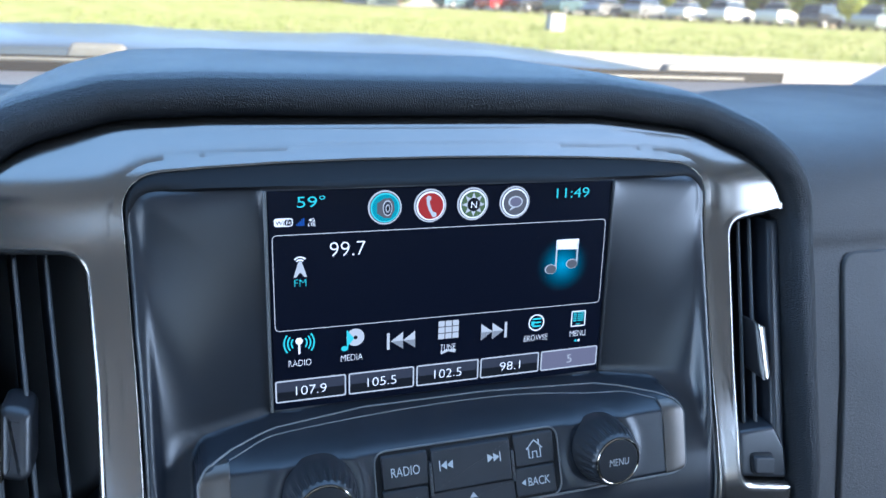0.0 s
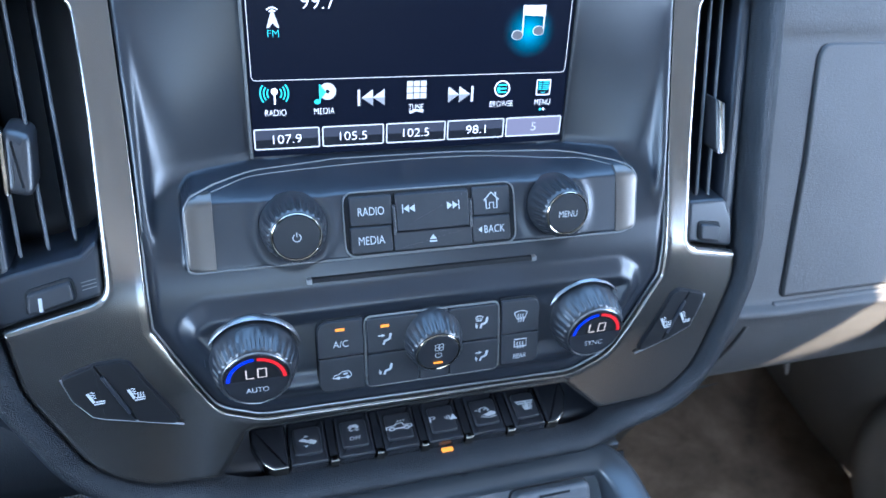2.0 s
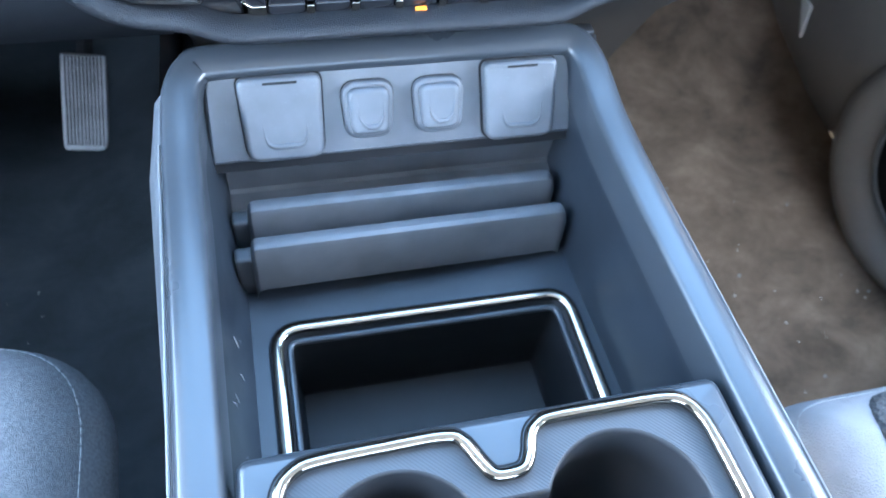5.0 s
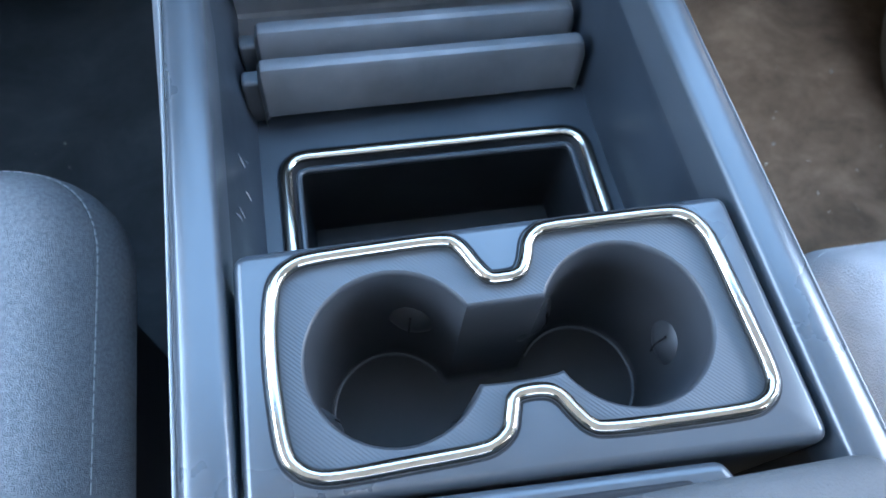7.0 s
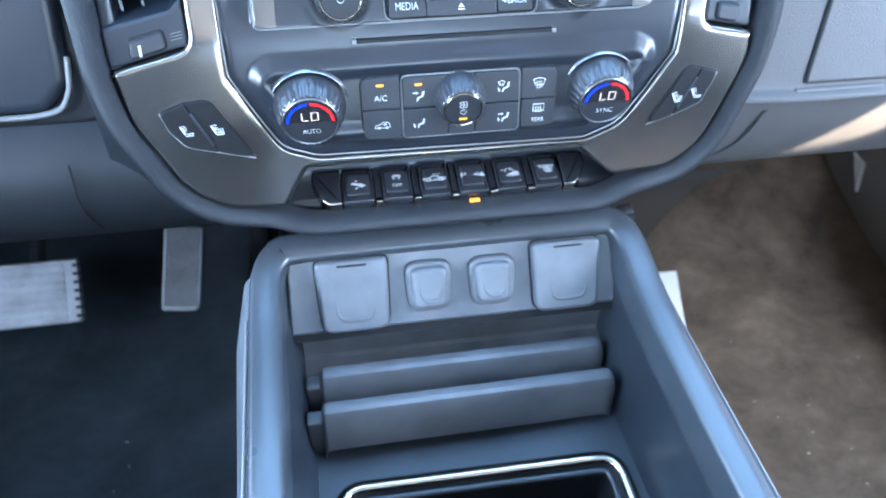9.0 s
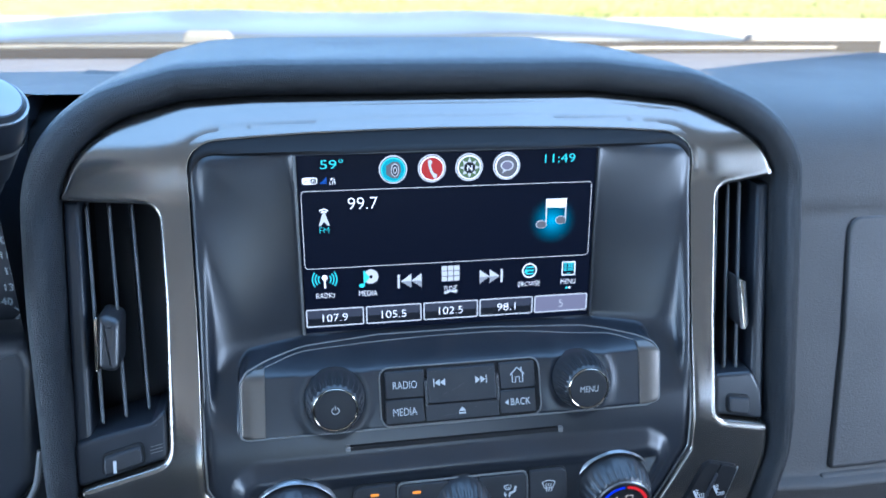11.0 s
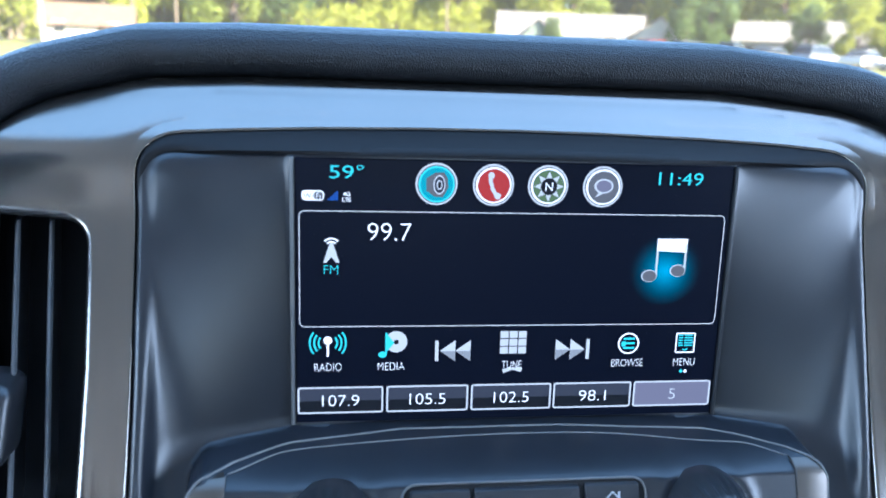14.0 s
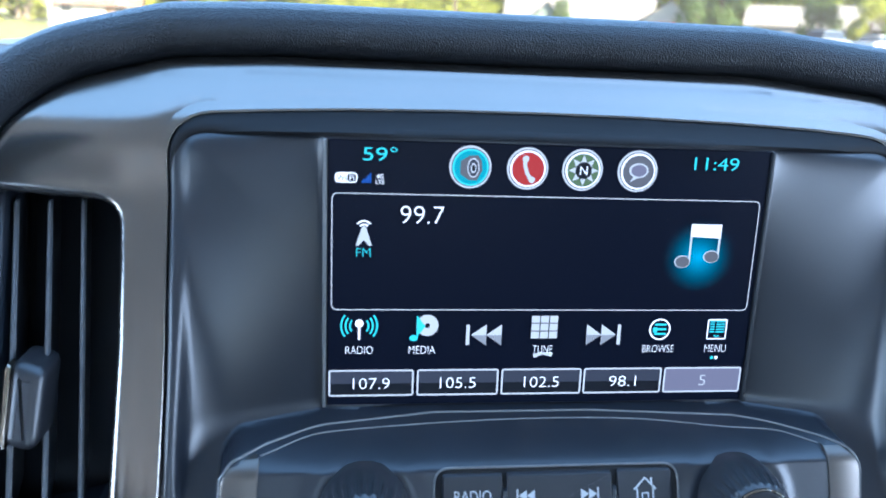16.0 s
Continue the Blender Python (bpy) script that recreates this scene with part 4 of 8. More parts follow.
# ---- glyphs printed on buttons; each draws into one mesh ----
def glyph(kind, cx, cz, s, offv, fn=P):
    bm = bmesh.new()

    def st(pts, w=0.16):
        strip([(cx + u * s, cz + v * s) for u, v in pts], w * s, offv, fn, bm)

    def fl(pts):
        flat([(cx + u * s, cz + v * s) for u, v in pts], offv, fn, bm)

    def ci(u, v, r, n=12):
        flat(circle(cx + u * s, cz + v * s, r * s, n), offv, fn, bm)

    def arc(u, v, r, a, b, w=0.16):
        strip(circle(cx + u * s, cz + v * s, r * s, 14, a, b, False), w * s, offv, fn, bm)
    if kind == "power":
        arc(0, 0, 0.8, 120, 420, 0.2)
        st([(0, 0.2), (0, 1.1)], 0.2)
    elif kind in ("prev", "next"):
        d = 1 if kind == "next" else -1
        fl([(-1.0 * d, 0.6), (0, 0), (-1.0 * d, -0.6)][::d])
        fl([(0, 0.6), (1.0 * d, 0), (0, -0.6)][::d])
        st([(1.15 * d, 0.7), (1.15 * d, -0.7)], 0.18)
    elif kind == "eject":
        fl([(-0.9, -0.1), (0.9, -0.1), (0, 0.9)])
        st([(-0.9, -0.55), (0.9, -0.55)], 0.35)
    elif kind == "home":
        st([(-1.1, 0.1), (0, 1.1), (1.1, 0.1)], 0.18)
        st([(-0.8, 0.2), (-0.8, -0.9), (-0.3, -0.9), (-0.3, -0.2), (0.3, -0.2), (0.3, -0.9), (0.8, -0.9), (0.8, 0.2)], 0.16)
        st([(0.65, 0.6), (0.65, 1.1)], 0.2)
    elif kind == "recirc":
        st([(-1.5, -0.5), (-1.3, 0.0), (-0.5, 0.15), (0.1, 0.6), (1.1, 0.6), (1.5, 0.1), (1.5, -0.4), (1.1, -0.5)], 0.16)
        st([(-1.5, -0.5), (-0.9, -0.5)], 0.16)
        st([(-0.2, -0.5), (0.6, -0.5)], 0.16)
        ci(-0.6, -0.5, 0.3)
        ci(0.9, -0.5, 0.3)
        st([(0.2, 0.1), (0.9, 0.2)], 0.3)
    elif kind in ("face", "feet", "both", "defeet"):
        fl([(1.15, 0.95), (0.75, 1.0), (0.50, 0.05), (0.80, -0.15), (0.95, 0.05)])
        fl([(0.80, -0.10), (0.50, 0.12), (-0.25, -0.10), (-0.20, -0.42), (0.45, -0.30)])
        fl([(-0.25, -0.12), (-0.50, -0.85), (-0.15, -0.95), (0.05, -0.35)])
        if kind in ("face", "both"):
            st([(-1.2, 0.70), (-0.55, 0.70)], 0.2)
            fl([(-0.6, 0.42), (-0.6, 0.98), (0.1, 0.70)])
        if kind in ("feet", "both", "defeet"):
            st([(-1.15, 0.05), (-1.05, -0.35)], 0.2)
            fl([(-1.35, -0.35), (-0.75, -0.30), (-0.95, -0.95)])
        if kind == "defeet":
            st([(-1.2, 1.15), (-0.95, 0.45), (-0.15, 0.45), (0.15, 1.15), (-0.5, 1.30), (-1.2, 1.15)], 0.15)
            for u in (-0.75, -0.35):
                st([(u, 1.0), (u - 0.08, 0.8), (u + 0.08, 0.6), (u, 0.3)], 0.12)
    elif kind == "defrost":
        st([(-1.2, 0.7), (-0.75, -0.35), (0.75, -0.35), (1.2, 0.7)], 0.16)
        arc(0, -1.2, 2.25, 57, 123, 0.16)
        for u in (-0.45, 0.0, 0.45):
            st([(u, 0.5), (u - 0.12, 0.1), (u + 0.12, -0.3), (u, -1.0)], 0.16)
    elif kind == "rear":
        st([(-0.9, -0.3), (-0.9, 0.8), (0.9, 0.8), (0.9, -0.3), (-0.9, -0.3)], 0.16)
        for u in (-0.4, 0.0, 0.4):
            st([(u, 0.45), (u - 0.1, 0.1), (u + 0.1, -0.2), (u, -0.6)], 0.14)
    elif kind == "fan":
        for a in (45, 135, 225, 315):
            u, v = 0.45 * math.cos(radians(a)), 0.45 * math.sin(radians(a))
            arc(u, v, 0.34, 0, 360, 0.14)
    elif kind in ("seat", "seatheat"):
        fl([(-1.15, 0.95), (-0.75, 1.05), (-0.15, -0.35), (-0.45, -0.55)])
        st([(-0.35, -0.70), (0.95, -0.62), (1.05, -0.30), (-0.10, -0.36)], 0.20)
        for k in range(3):
            st([(-0.62 + 0.05 * k, 1.05 - 0.36 * k), (-0.40 + 0.05 * k, 1.12 - 0.36 * k), (-0.28 + 0.05 * k, 0.95 - 0.36 * k), (-0.06 + 0.05 * k, 1.02 - 0.36 * k)], 0.15)
        if kind == "seatheat":
            for k in range(3):
                st([(0.12 + 0.34 * k, -0.20), (0.22 + 0.34 * k, 0.02), (0.12 + 0.34 * k, 0.22), (0.22 + 0.34 * k, 0.44)], 0.15)
    elif kind == "pedals":
        fl([(-1.0, 0.25), (-0.55, 0.65), (0.15, 0.15), (-0.15, -0.25)])
        fl([(0.0, -0.05), (0.35, 0.35), (1.05, -0.25), (0.75, -0.70)])
        st([(-0.2, -0.1), (0.7, -0.75)], 0.22)
        fl([(-0.15, 1.25), (0.2, 0.85), (-0.4, 0.8)])
        fl([(-0.2, -1.25), (-0.45, -0.85), (0.1, -0.8)])
    elif kind == "traction":
        fl([(-0.35, 1.15), (0.35, 1.15), (0.55, 0.75), (-0.55, 0.75)])
        st([(-0.65, 0.68), (0.65, 0.68)], 0.22)
        ci(-0.42, 0.50, 0.16)
        ci(0.42, 0.50, 0.16)
        for u in (-0.3, 0.35):
            st([(u, 0.30), (u - 0.25, 0.12), (u + 0.2, -0.02), (u - 0.1, -0.20)], 0.17)
    elif kind == "truck":
        st([(-1.5, -0.45), (-1.45, 0.05), (-0.55, 0.15), (-0.25, 0.62), (0.45, 0.62), (0.55, 0.12), (1.45, 0.12), (1.45, -0.40), (1.15, -0.45)], 0.2)
        st([(-0.45, -0.45), (0.45, -0.45)], 0.2)
        arc(-0.85, -0.45, 0.30, 0, 360, 0.18)
        arc(0.85, -0.45, 0.30, 0, 360, 0.18)
        for u in (-0.1, 0.25, 0.6):
            st([(u, 0.95), (u + 0.12, 1.3)], 0.14)
    elif kind == "sonar":
        for k in range(3):
            arc(-0.5, 0.0, 0.4 + 0.25 * k, -30, 30, 0.12)
        fl([(0.4, -0.6), (1.3, -0.6), (0.9, 0.6)])
    elif kind == "hill":
        fl([(-0.35, -0.55), (0.25, -1.05), (1.15, -0.85), (1.25, -0.25), (0.75, 0.1), (0.1, -0.35)])
        st([(-0.6, -0.9), (0.3, -1.35), (1.3, -1.1)], 0.15)
        arc(-0.1, 0.45, 0.55, -30, 215, 0.2)
        st([(-0.1, 0.45), (0.2, 0.75)], 0.16)
        fl([(-1.25, 0.55), (-0.95, 0.80), (-0.85, 0.35)])
    elif kind == "trailer":
        for k in range(5):
            w = (1.15, 1.0, 0.62, 0.62, 0.5)[k]
            u = (0.0, 0.05, 0.22, 0.22, 0.22)[k]
            st([(u - w, 0.95 - 0.44 * k), (u + w, 0.95 - 0.44 * k)], 0.30)
        st([(0.2, 0.8), (0.2, -0.8)], 0.3)
    return bm


N_RADIO = Vector((0, -0.985, 0.17))
N_HVAC = Vector((0, -0.9985, -0.055))


def knob(name, face_at, axis, length, r_base, r_top, parent, label, ring_r, ribs=26, ring_m=None):
    """A tapered round knob with small grip ridges, its face at the given place."""
    face, k = Vector(face_at), Vector(axis).normalized()
    root = face - k * length
    bm = bmesh.new()
    i = Vector((1, 0, 0))
    j = k.cross(i)
    n = ribs * 6
    prof = [(r_base, 0.0), (r_base, 0.20), (r_base * 0.992, 0.30), (r_base * 0.965, 0.42), (0.5 * (r_base + r_top) * 1.015, 0.60), (0.5 * (r_base + r_top) * 0.985, 0.68), (r_top * 1.035, 0.84), (r_top * 1.01, 0.93), (r_top * 0.985, 0.975), (r_top * 0.95, 1.0)]
    rings = []
    for h, (r, f) in enumerate(prof):
        ring = []
        for q in range(n):
            a = 2 * math.pi * q / n
            ridge = 0.00055 * (1 if q % 6 in (2, 3, 4) else 0) * (1 if 3 < h < 8 else 0)
            ring.append(bm.verts.new(root + k * (f * length) + (i * math.cos(a) + j * math.sin(a)) * (r + ridge)))
        rings.append(ring)
    for a, b in zip(rings, rings[1:]):
        ring_faces(bm, a, b)
    bm.faces.new(rings[-1])
    body = part(name, bm, M_KNOB, parent, label, 32)
    part("bright_ring", revolve([(ring_r + 0.0008, -0.0010), (ring_r + 0.0006, 0.0003), (ring_r + 0.0002, 0.0007), (ring_r - 0.0002, 0.0005), (ring_r - 0.0004, -0.0006)], face, axis, 64), ring_m or M_CHROME, body, "" if ring_m else "chrome ring")
    part("cap", revolve([(ring_r - 0.0003, 0.0002), (ring_r - 0.0008, 0.0006), (0.0, 0.0008)], face, axis, 48), M_BLACK2, body)
    return body, disc_map(face + k * 0.0012, axis)


# ---- radio controls ----
radio_panel = thing("radio_control_panel", (0, -0.045, 1.277), "black radio control panel with two knobs and printed buttons", "radio controls")
body, fm = knob("volume_knob", (-0.0722, -0.0632, 1.297), N_RADIO, 0.022, 0.0165, 0.0130, radio_panel, "ridged black power knob", 0.0114)
part("power_mark", glyph("power", 0, 0, 0.0024, 0.0, fm), M_MARK, body)
body, fm = knob("menu_knob", (0.0690, -0.0630, 1.297), N_RADIO, 0.022, 0.0165, 0.0128, radio_panel, "ridged black menu knob", 0.0112)
part("legend", lettering("MENU", 0, 0, 0.0036, 0.0, fm, 0.0105), M_MARK, body)
part("button_well", plate(rect(-0.0468, 1.2786, 0.0447, 1.3072, 0.006, 5), -0.0036, 0.002, 0.0004), M_DEEP, radio_panel)
lp = resample(ccw(rect(-0.0472, 1.2782, 0.0451, 1.3076, 0.006, 5)), 0.004)
part("well_outline", tube([P(x, z, -0.0036) for x, z in lp], 0.00045, True, 6), M_GREY, radio_panel)
BUTTONS = [("RADIO", rect(-0.0442, 1.2926, -0.0222, 1.3058, 0.0012), None), ("MEDIA", rect(-0.0446, 1.2800, -0.0230, 1.2918, 0.0012), None),
           ("", rect(-0.0204, 1.2890, 0.0187, 1.3060, 0.0008), "seek"), ("", rect(-0.0222, 1.2798, 0.0198, 1.2882, 0.0008), "eject"),
           ("", rect(0.0212, 1.2930, 0.0420, 1.3062, 0.0012), "home"), ("BACK", rect(0.0206, 1.2804, 0.0416, 1.2922, 0.0012), "back")]
for s, loop, g in BUTTONS:
    front = -0.0058 if g == "seek" else -0.0050
    b = part("push_button", plate(loop, front, 0.004, 0.0006), M_BLACK2, radio_panel)
    cx, cz = (min(p[0] for p in loop) + max(p[0] for p in loop)) / 2, (min(p[1] for p in loop) + max(p[1] for p in loop)) / 2
    f2 = front - 0.00025
    if g == "seek":
        part("previous_mark", glyph("prev", -0.0135, 1.2995, 0.0030, f2), M_MARK, b)
        part("next_mark", glyph("next", 0.0098, 1.2995, 0.0030, f2), M_MARK, b)
    elif g == "eject":
        part("eject_mark", glyph("eject", -0.0015, 1.2842, 0.0022, f2), M_MARK, b)
    elif g == "home":
        part("home_mark", glyph("home", cx, cz, 0.0038, f2), M_MARK, b)
    elif g == "back":
        part("legend", lettering("BACK", cx + 0.0015, cz, 0.0036, f2, P, 0.0115), M_MARK, b)
        part("arrow", flat([(cx - 0.0078, cz), (cx - 0.0056, cz + 0.0014), (cx - 0.0056, cz - 0.0014)], f2), M_MARK, b)
    else:
        part("legend", lettering(s, cx, cz, 0.0038, f2, P, 0.0135), M_MARK, b)
for x in (-0.0214, 0.0197):
    part("rocker_bracket", plate(rect(x - 0.0007, 1.2878, x + 0.0007, 1.3010, 0.0003), -0.0060, 0.003, 0.0003), M_KNOB, radio_panel)

# ---- climate controls ----
climate = thing("climate_control_panel", (0, -0.07, 1.20), "black climate control panel with two temperature dials and a fan knob", "climate controls")
G_ORANGE = glow("amber_indicator", (1.0, 0.33, 0.03), 0.9)
G_DIALB = glow("dial_blue", (0.008, 0.035, 0.80), 0.7)
G_DIALR = glow("dial_red", (0.80, 0.010, 0.018), 0.7)
G_DIGIT = glow("dial_digits", (0.75, 0.66, 0.62), 0.6)
for (fx, fy, fz), s in (((-0.0965, -0.0810, 1.2292), "AUTO"), ((0.0895, -0.0795, 1.2275), "SYNC")):
    c = Vector((fx, fy, fz))
    root = c - N_HVAC * 0.0176
    part("dial_collar", revolve([(0.0249, -0.002), (0.0246, 0.0010), (0.0241, 0.0017), (0.0237, 0.0014), (0.0234, -0.001)], root, N_HVAC, 64), M_LINE, climate, "bright collar round the dial")
    body, fm = knob("temperature_dial", c, N_HVAC, 0.0190, 0.0222, 0.0178, climate, "ridged black temperature dial", 0.0163, 30, M_LINE)
    top = [(0.0158 * math.cos(radians(a)), 0.0158 * math.sin(radians(a))) for a in np.linspace(2, 178, 30)]
    part("readout_window", flat(top, 0.0001, fm), M_DEEP, body)
    part("blue_arc", strip(circle(0, 0, 0.0137, 20, 93, 177, False), 0.0019, -0.0003, fm), G_DIALB, body, "glowing blue arc")
    part("red_arc", strip(circle(0, 0, 0.0137, 20, 87, 3, False), 0.0019, -0.0003, fm), G_DIALR, body, "glowing red arc")
    seg = bmesh.new()
    strip([(-0.0048, 0.0076), (-0.0048, 0.0020), (-0.0012, 0.0020)], 0.0008, -0.0003, fm, seg)
    strip([(0.0008, 0.0076), (0.0048, 0.0076), (0.0048, 0.0020), (0.0008, 0.0020), (0.0008, 0.0078)], 0.0008, -0.0003, fm, seg)
    part("readout", seg, G_DIGIT, body, "lit letters LO")
    part("legend", lettering(s, 0, -0.0062, 0.0034, -0.0002, fm, 0.0110), M_MARK, body)
    part("divider", strip([(-0.0147, 0.0), (0.0147, 0.0)], 0.0005, -0.0002, fm), M_BLACK, body)
WELLS = [fillet([(-0.0654, 1.2070), (-0.0404, 1.2070), (-0.0404, 1.2468), (-0.0654, 1.2468)], [0.006, 0.001, 0.001, 0.007], 5), rect(-0.0398, 1.2066, 0.0354, 1.2462, 0.004, 4), fillet([(0.0362, 1.2080), (0.0596, 1.2080), (0.0596, 1.2466), (0.0362, 1.2466)], [0.001, 0.006, 0.006, 0.001], 5)]
for k, w in enumerate(WELLS):
    part("button_well", plate(w, -0.0014, 0.003, 0.0004), M_DEEP, climate)
    if k == 1:
        part("well_outline", tube([P(x, z, -0.0016) for x, z in resample(ccw(w), 0.004)], 0.0006, True, 6), M_GREY, climate, "fine grey outline of the middle keys")
CL = [("A/C", fillet([(-0.0649, 1.2273), (-0.0409, 1.2273), (-0.0409, 1.2463), (-0.0649, 1.2463)], [0.0008, 0.0008, 0.0008, 0.0065], 4), "ac"),
      ("", fillet([(-0.0649, 1.2075), (-0.0409, 1.2075), (-0.0409, 1.2266), (-0.0649, 1.2266)], [0.0055, 0.0008, 0.0008, 0.0008], 4), "recirc"),
      ("", rect(-0.0390, 1.2266, -0.0110, 1.2454, 0.002), "face"), ("", rect(-0.0390, 1.2074, -0.0110, 1.2259, 0.002), "feet"),
      ("", rect(0.0064, 1.2264, 0.0346, 1.2454, 0.002), "defeet"), ("", rect(0.0064, 1.2074, 0.0346, 1.2257, 0.002), "both"),
      ("", fillet([(0.0367, 1.2275), (0.0591, 1.2275), (0.0591, 1.2461), (0.0367, 1.2461)], [0.0008, 0.0008, 0.0055, 0.0008], 4), "defrost"),
      ("", fillet([(0.0367, 1.2085), (0.0591, 1.2085), (0.0591, 1.2268), (0.0367, 1.2268)], [0.0008, 0.0055, 0.0008, 0.0008], 4), "rear"),
      ("", rect(-0.0104, 1.2290, 0.0058, 1.2456, 0.001), "top"), ("", rect(-0.0104, 1.2074, 0.0058, 1.2284, 0.001), "under")]
for s, loop, g in CL:
    b = part("push_button", plate(loop, -0.0030, 0.004, 0.0005), M_BLACK2, climate)
    cx, cz = (min(p[0] for p in loop) + max(p[0] for p in loop)) / 2, (min(p[1] for p in loop) + max(p[1] for p in loop)) / 2
    cx += {"face": -0.0042, "feet": -0.0042, "both": 0.0046, "defeet": 0.0046}.get(g, 0.0)
    if g == "ac":
        part("legend", lettering("A/C", cx, cz - 0.0025, 0.0036, -0.00325, P, 0.0080), M_MARK, b)
    elif g == "rear":
        part("rear_mark", glyph("rear", cx, cz + 0.0028, 0.0040, -0.00325), M_MARK, b)
        part("legend", lettering("REAR", cx, cz - 0.0042, 0.0028, -0.00325, P, 0.0078), M_MARK, b)
    elif g not in ("top", "under"):
        part("mark", glyph(g, cx, cz - (0.0022 if g == "face" else 0.0), 0.0032, -0.00325), M_MARK, b)
    if g in ("ac", "face"):
        part("indicator", plate(rect(cx - 0.0023, cz + 0.0044, cx + 0.0023, cz + 0.0058, 0.0003), -0.0034, 0.001, 0.0002), G_ORANGE, b, "lit amber bar")
body, fm = knob("fan_knob", (-0.0028, -0.0795, 1.2290), N_HVAC, 0.0195, 0.0170, 0.0132, climate, "ridged black fan knob", 0.0115)
part("fan_mark", glyph("fan", 0, 0.0042, 0.0034, 0.0, fm), M_MARK, body)
part("power_mark", glyph("power", 0, -0.0012, 0.0022, 0.0, fm), M_MARK, body)
part("indicator", flat(rect(-0.0026, -0.0070, 0.0026, -0.0056), -0.0002, fm), G_ORANGE, body, "lit amber bar")

# ---- heated seat switches ----
SEATSW = {-1: [(-0.1854, 1.2334), (-0.1815, 1.2220), (-0.1740, 1.2122), (-0.1690, 1.2102), (-0.1335, 1.2009), (-0.1548, 1.2370), (-0.1590, 1.2388), (-0.1702, 1.2382)],
          1: [(0.1239, 1.2024), (0.1445, 1.2092), (0.1596, 1.2160), (0.1684, 1.2352), (0.1503, 1.2396), (0.1462, 1.2378)]}
for side, loop in SEATSW.items():
    sw_ob = thing("seat_heater_switch", tuple(P(loop[0][0], loop[0][1])), "pair of black heated seat buttons with a bright lower edge", "switch", "seat heater switches")
    lp = resample(fillet(loop, 0.003, 4), 0.004)
    part("surround", plate(offset(ccw(lp), 0.0008), -0.0006, 0.003, 0.0004), M_DEEP, sw_ob, "dark surround")
    low = loop[0:5] if side < 0 else loop[0:4]
    part("lower_edge", tube([P(x, z, -0.0016) for x, z in resample_open(low, 0.004)], 0.00055, False, 6), M_LINE, sw_ob, "thin bright lower edge")
    mid = (((-0.1702, 1.2385), (-0.1545, 1.2062)) if side < 0 else ((0.1572, 1.2380), (0.1412, 1.2085)))
    a, b2 = Vector(mid[0]), Vector(mid[1])
    nrm = Vector((-(b2 - a).y, (b2 - a).x)).normalized()

    def half(sign):
        pts = [Vector(p) for p in ccw(lp)]
        out = []
        for q in range(len(pts)):
            p0, p1 = pts[q - 1], pts[q]
            d0, d1 = (p0 - a).dot(nrm) * sign - 0.0004, (p1 - a).dot(nrm) * sign - 0.0004
            if d0 * d1 < 0:
                out.append(tuple(p0.lerp(p1, d0 / (d0 - d1))))
            if d1 >= 0:
                out.append(tuple(p1))
        return out
    for sign in (1, -1):
        hl = half(sign)
        btn = part("seat_button", plate(hl, -0.0022, 0.003, 0.0005), M_DULL, sw_ob)
        cx, cz = sum(p[0] for p in hl) / len(hl), sum(p[1] for p in hl) / len(hl)
        inner = (abs(cx) < abs((a.x + b2.x) / 2))
        sx = {(-1, True): (-0.1532, 1.2212), (-1, False): (-0.1713, 1.2218), (1, True): (0.1425, 1.2202), (1, False): (0.1555, 1.2222)}[(side, inner)]
        part("seat_mark", glyph("seatheat" if inner else "seat", sx[0], sx[1], 0.0036, -0.0026), M_MARK, btn)
    bar = [a.lerp(b2, 0.18) + nrm * 0.0008, a.lerp(b2, 0.82) + nrm * 0.0008, a.lerp(b2, 0.82) - nrm * 0.0008, a.lerp(b2, 0.18) - nrm * 0.0008]
    part("divider_bar", plate([tuple(p) for p in bar], -0.0030, 0.003, 0.0003), M_BLACK, sw_ob)

# ---- row of toggle keys under the trim ----
bank = thing("toggle_switch_bank", (0, -0.05, 1.135), "row of six glossy black toggle keys with chrome corners", "switch bank")


def KEY(u, v, o=0.0):
    """Key tops, tilted to the cab: u across, v away from the front edge, o down."""
    return Vector((u, -0.0725 + 0.59 * v + 0.24 * o, 1.1555 + 0.1475 * v - 0.97 * o))


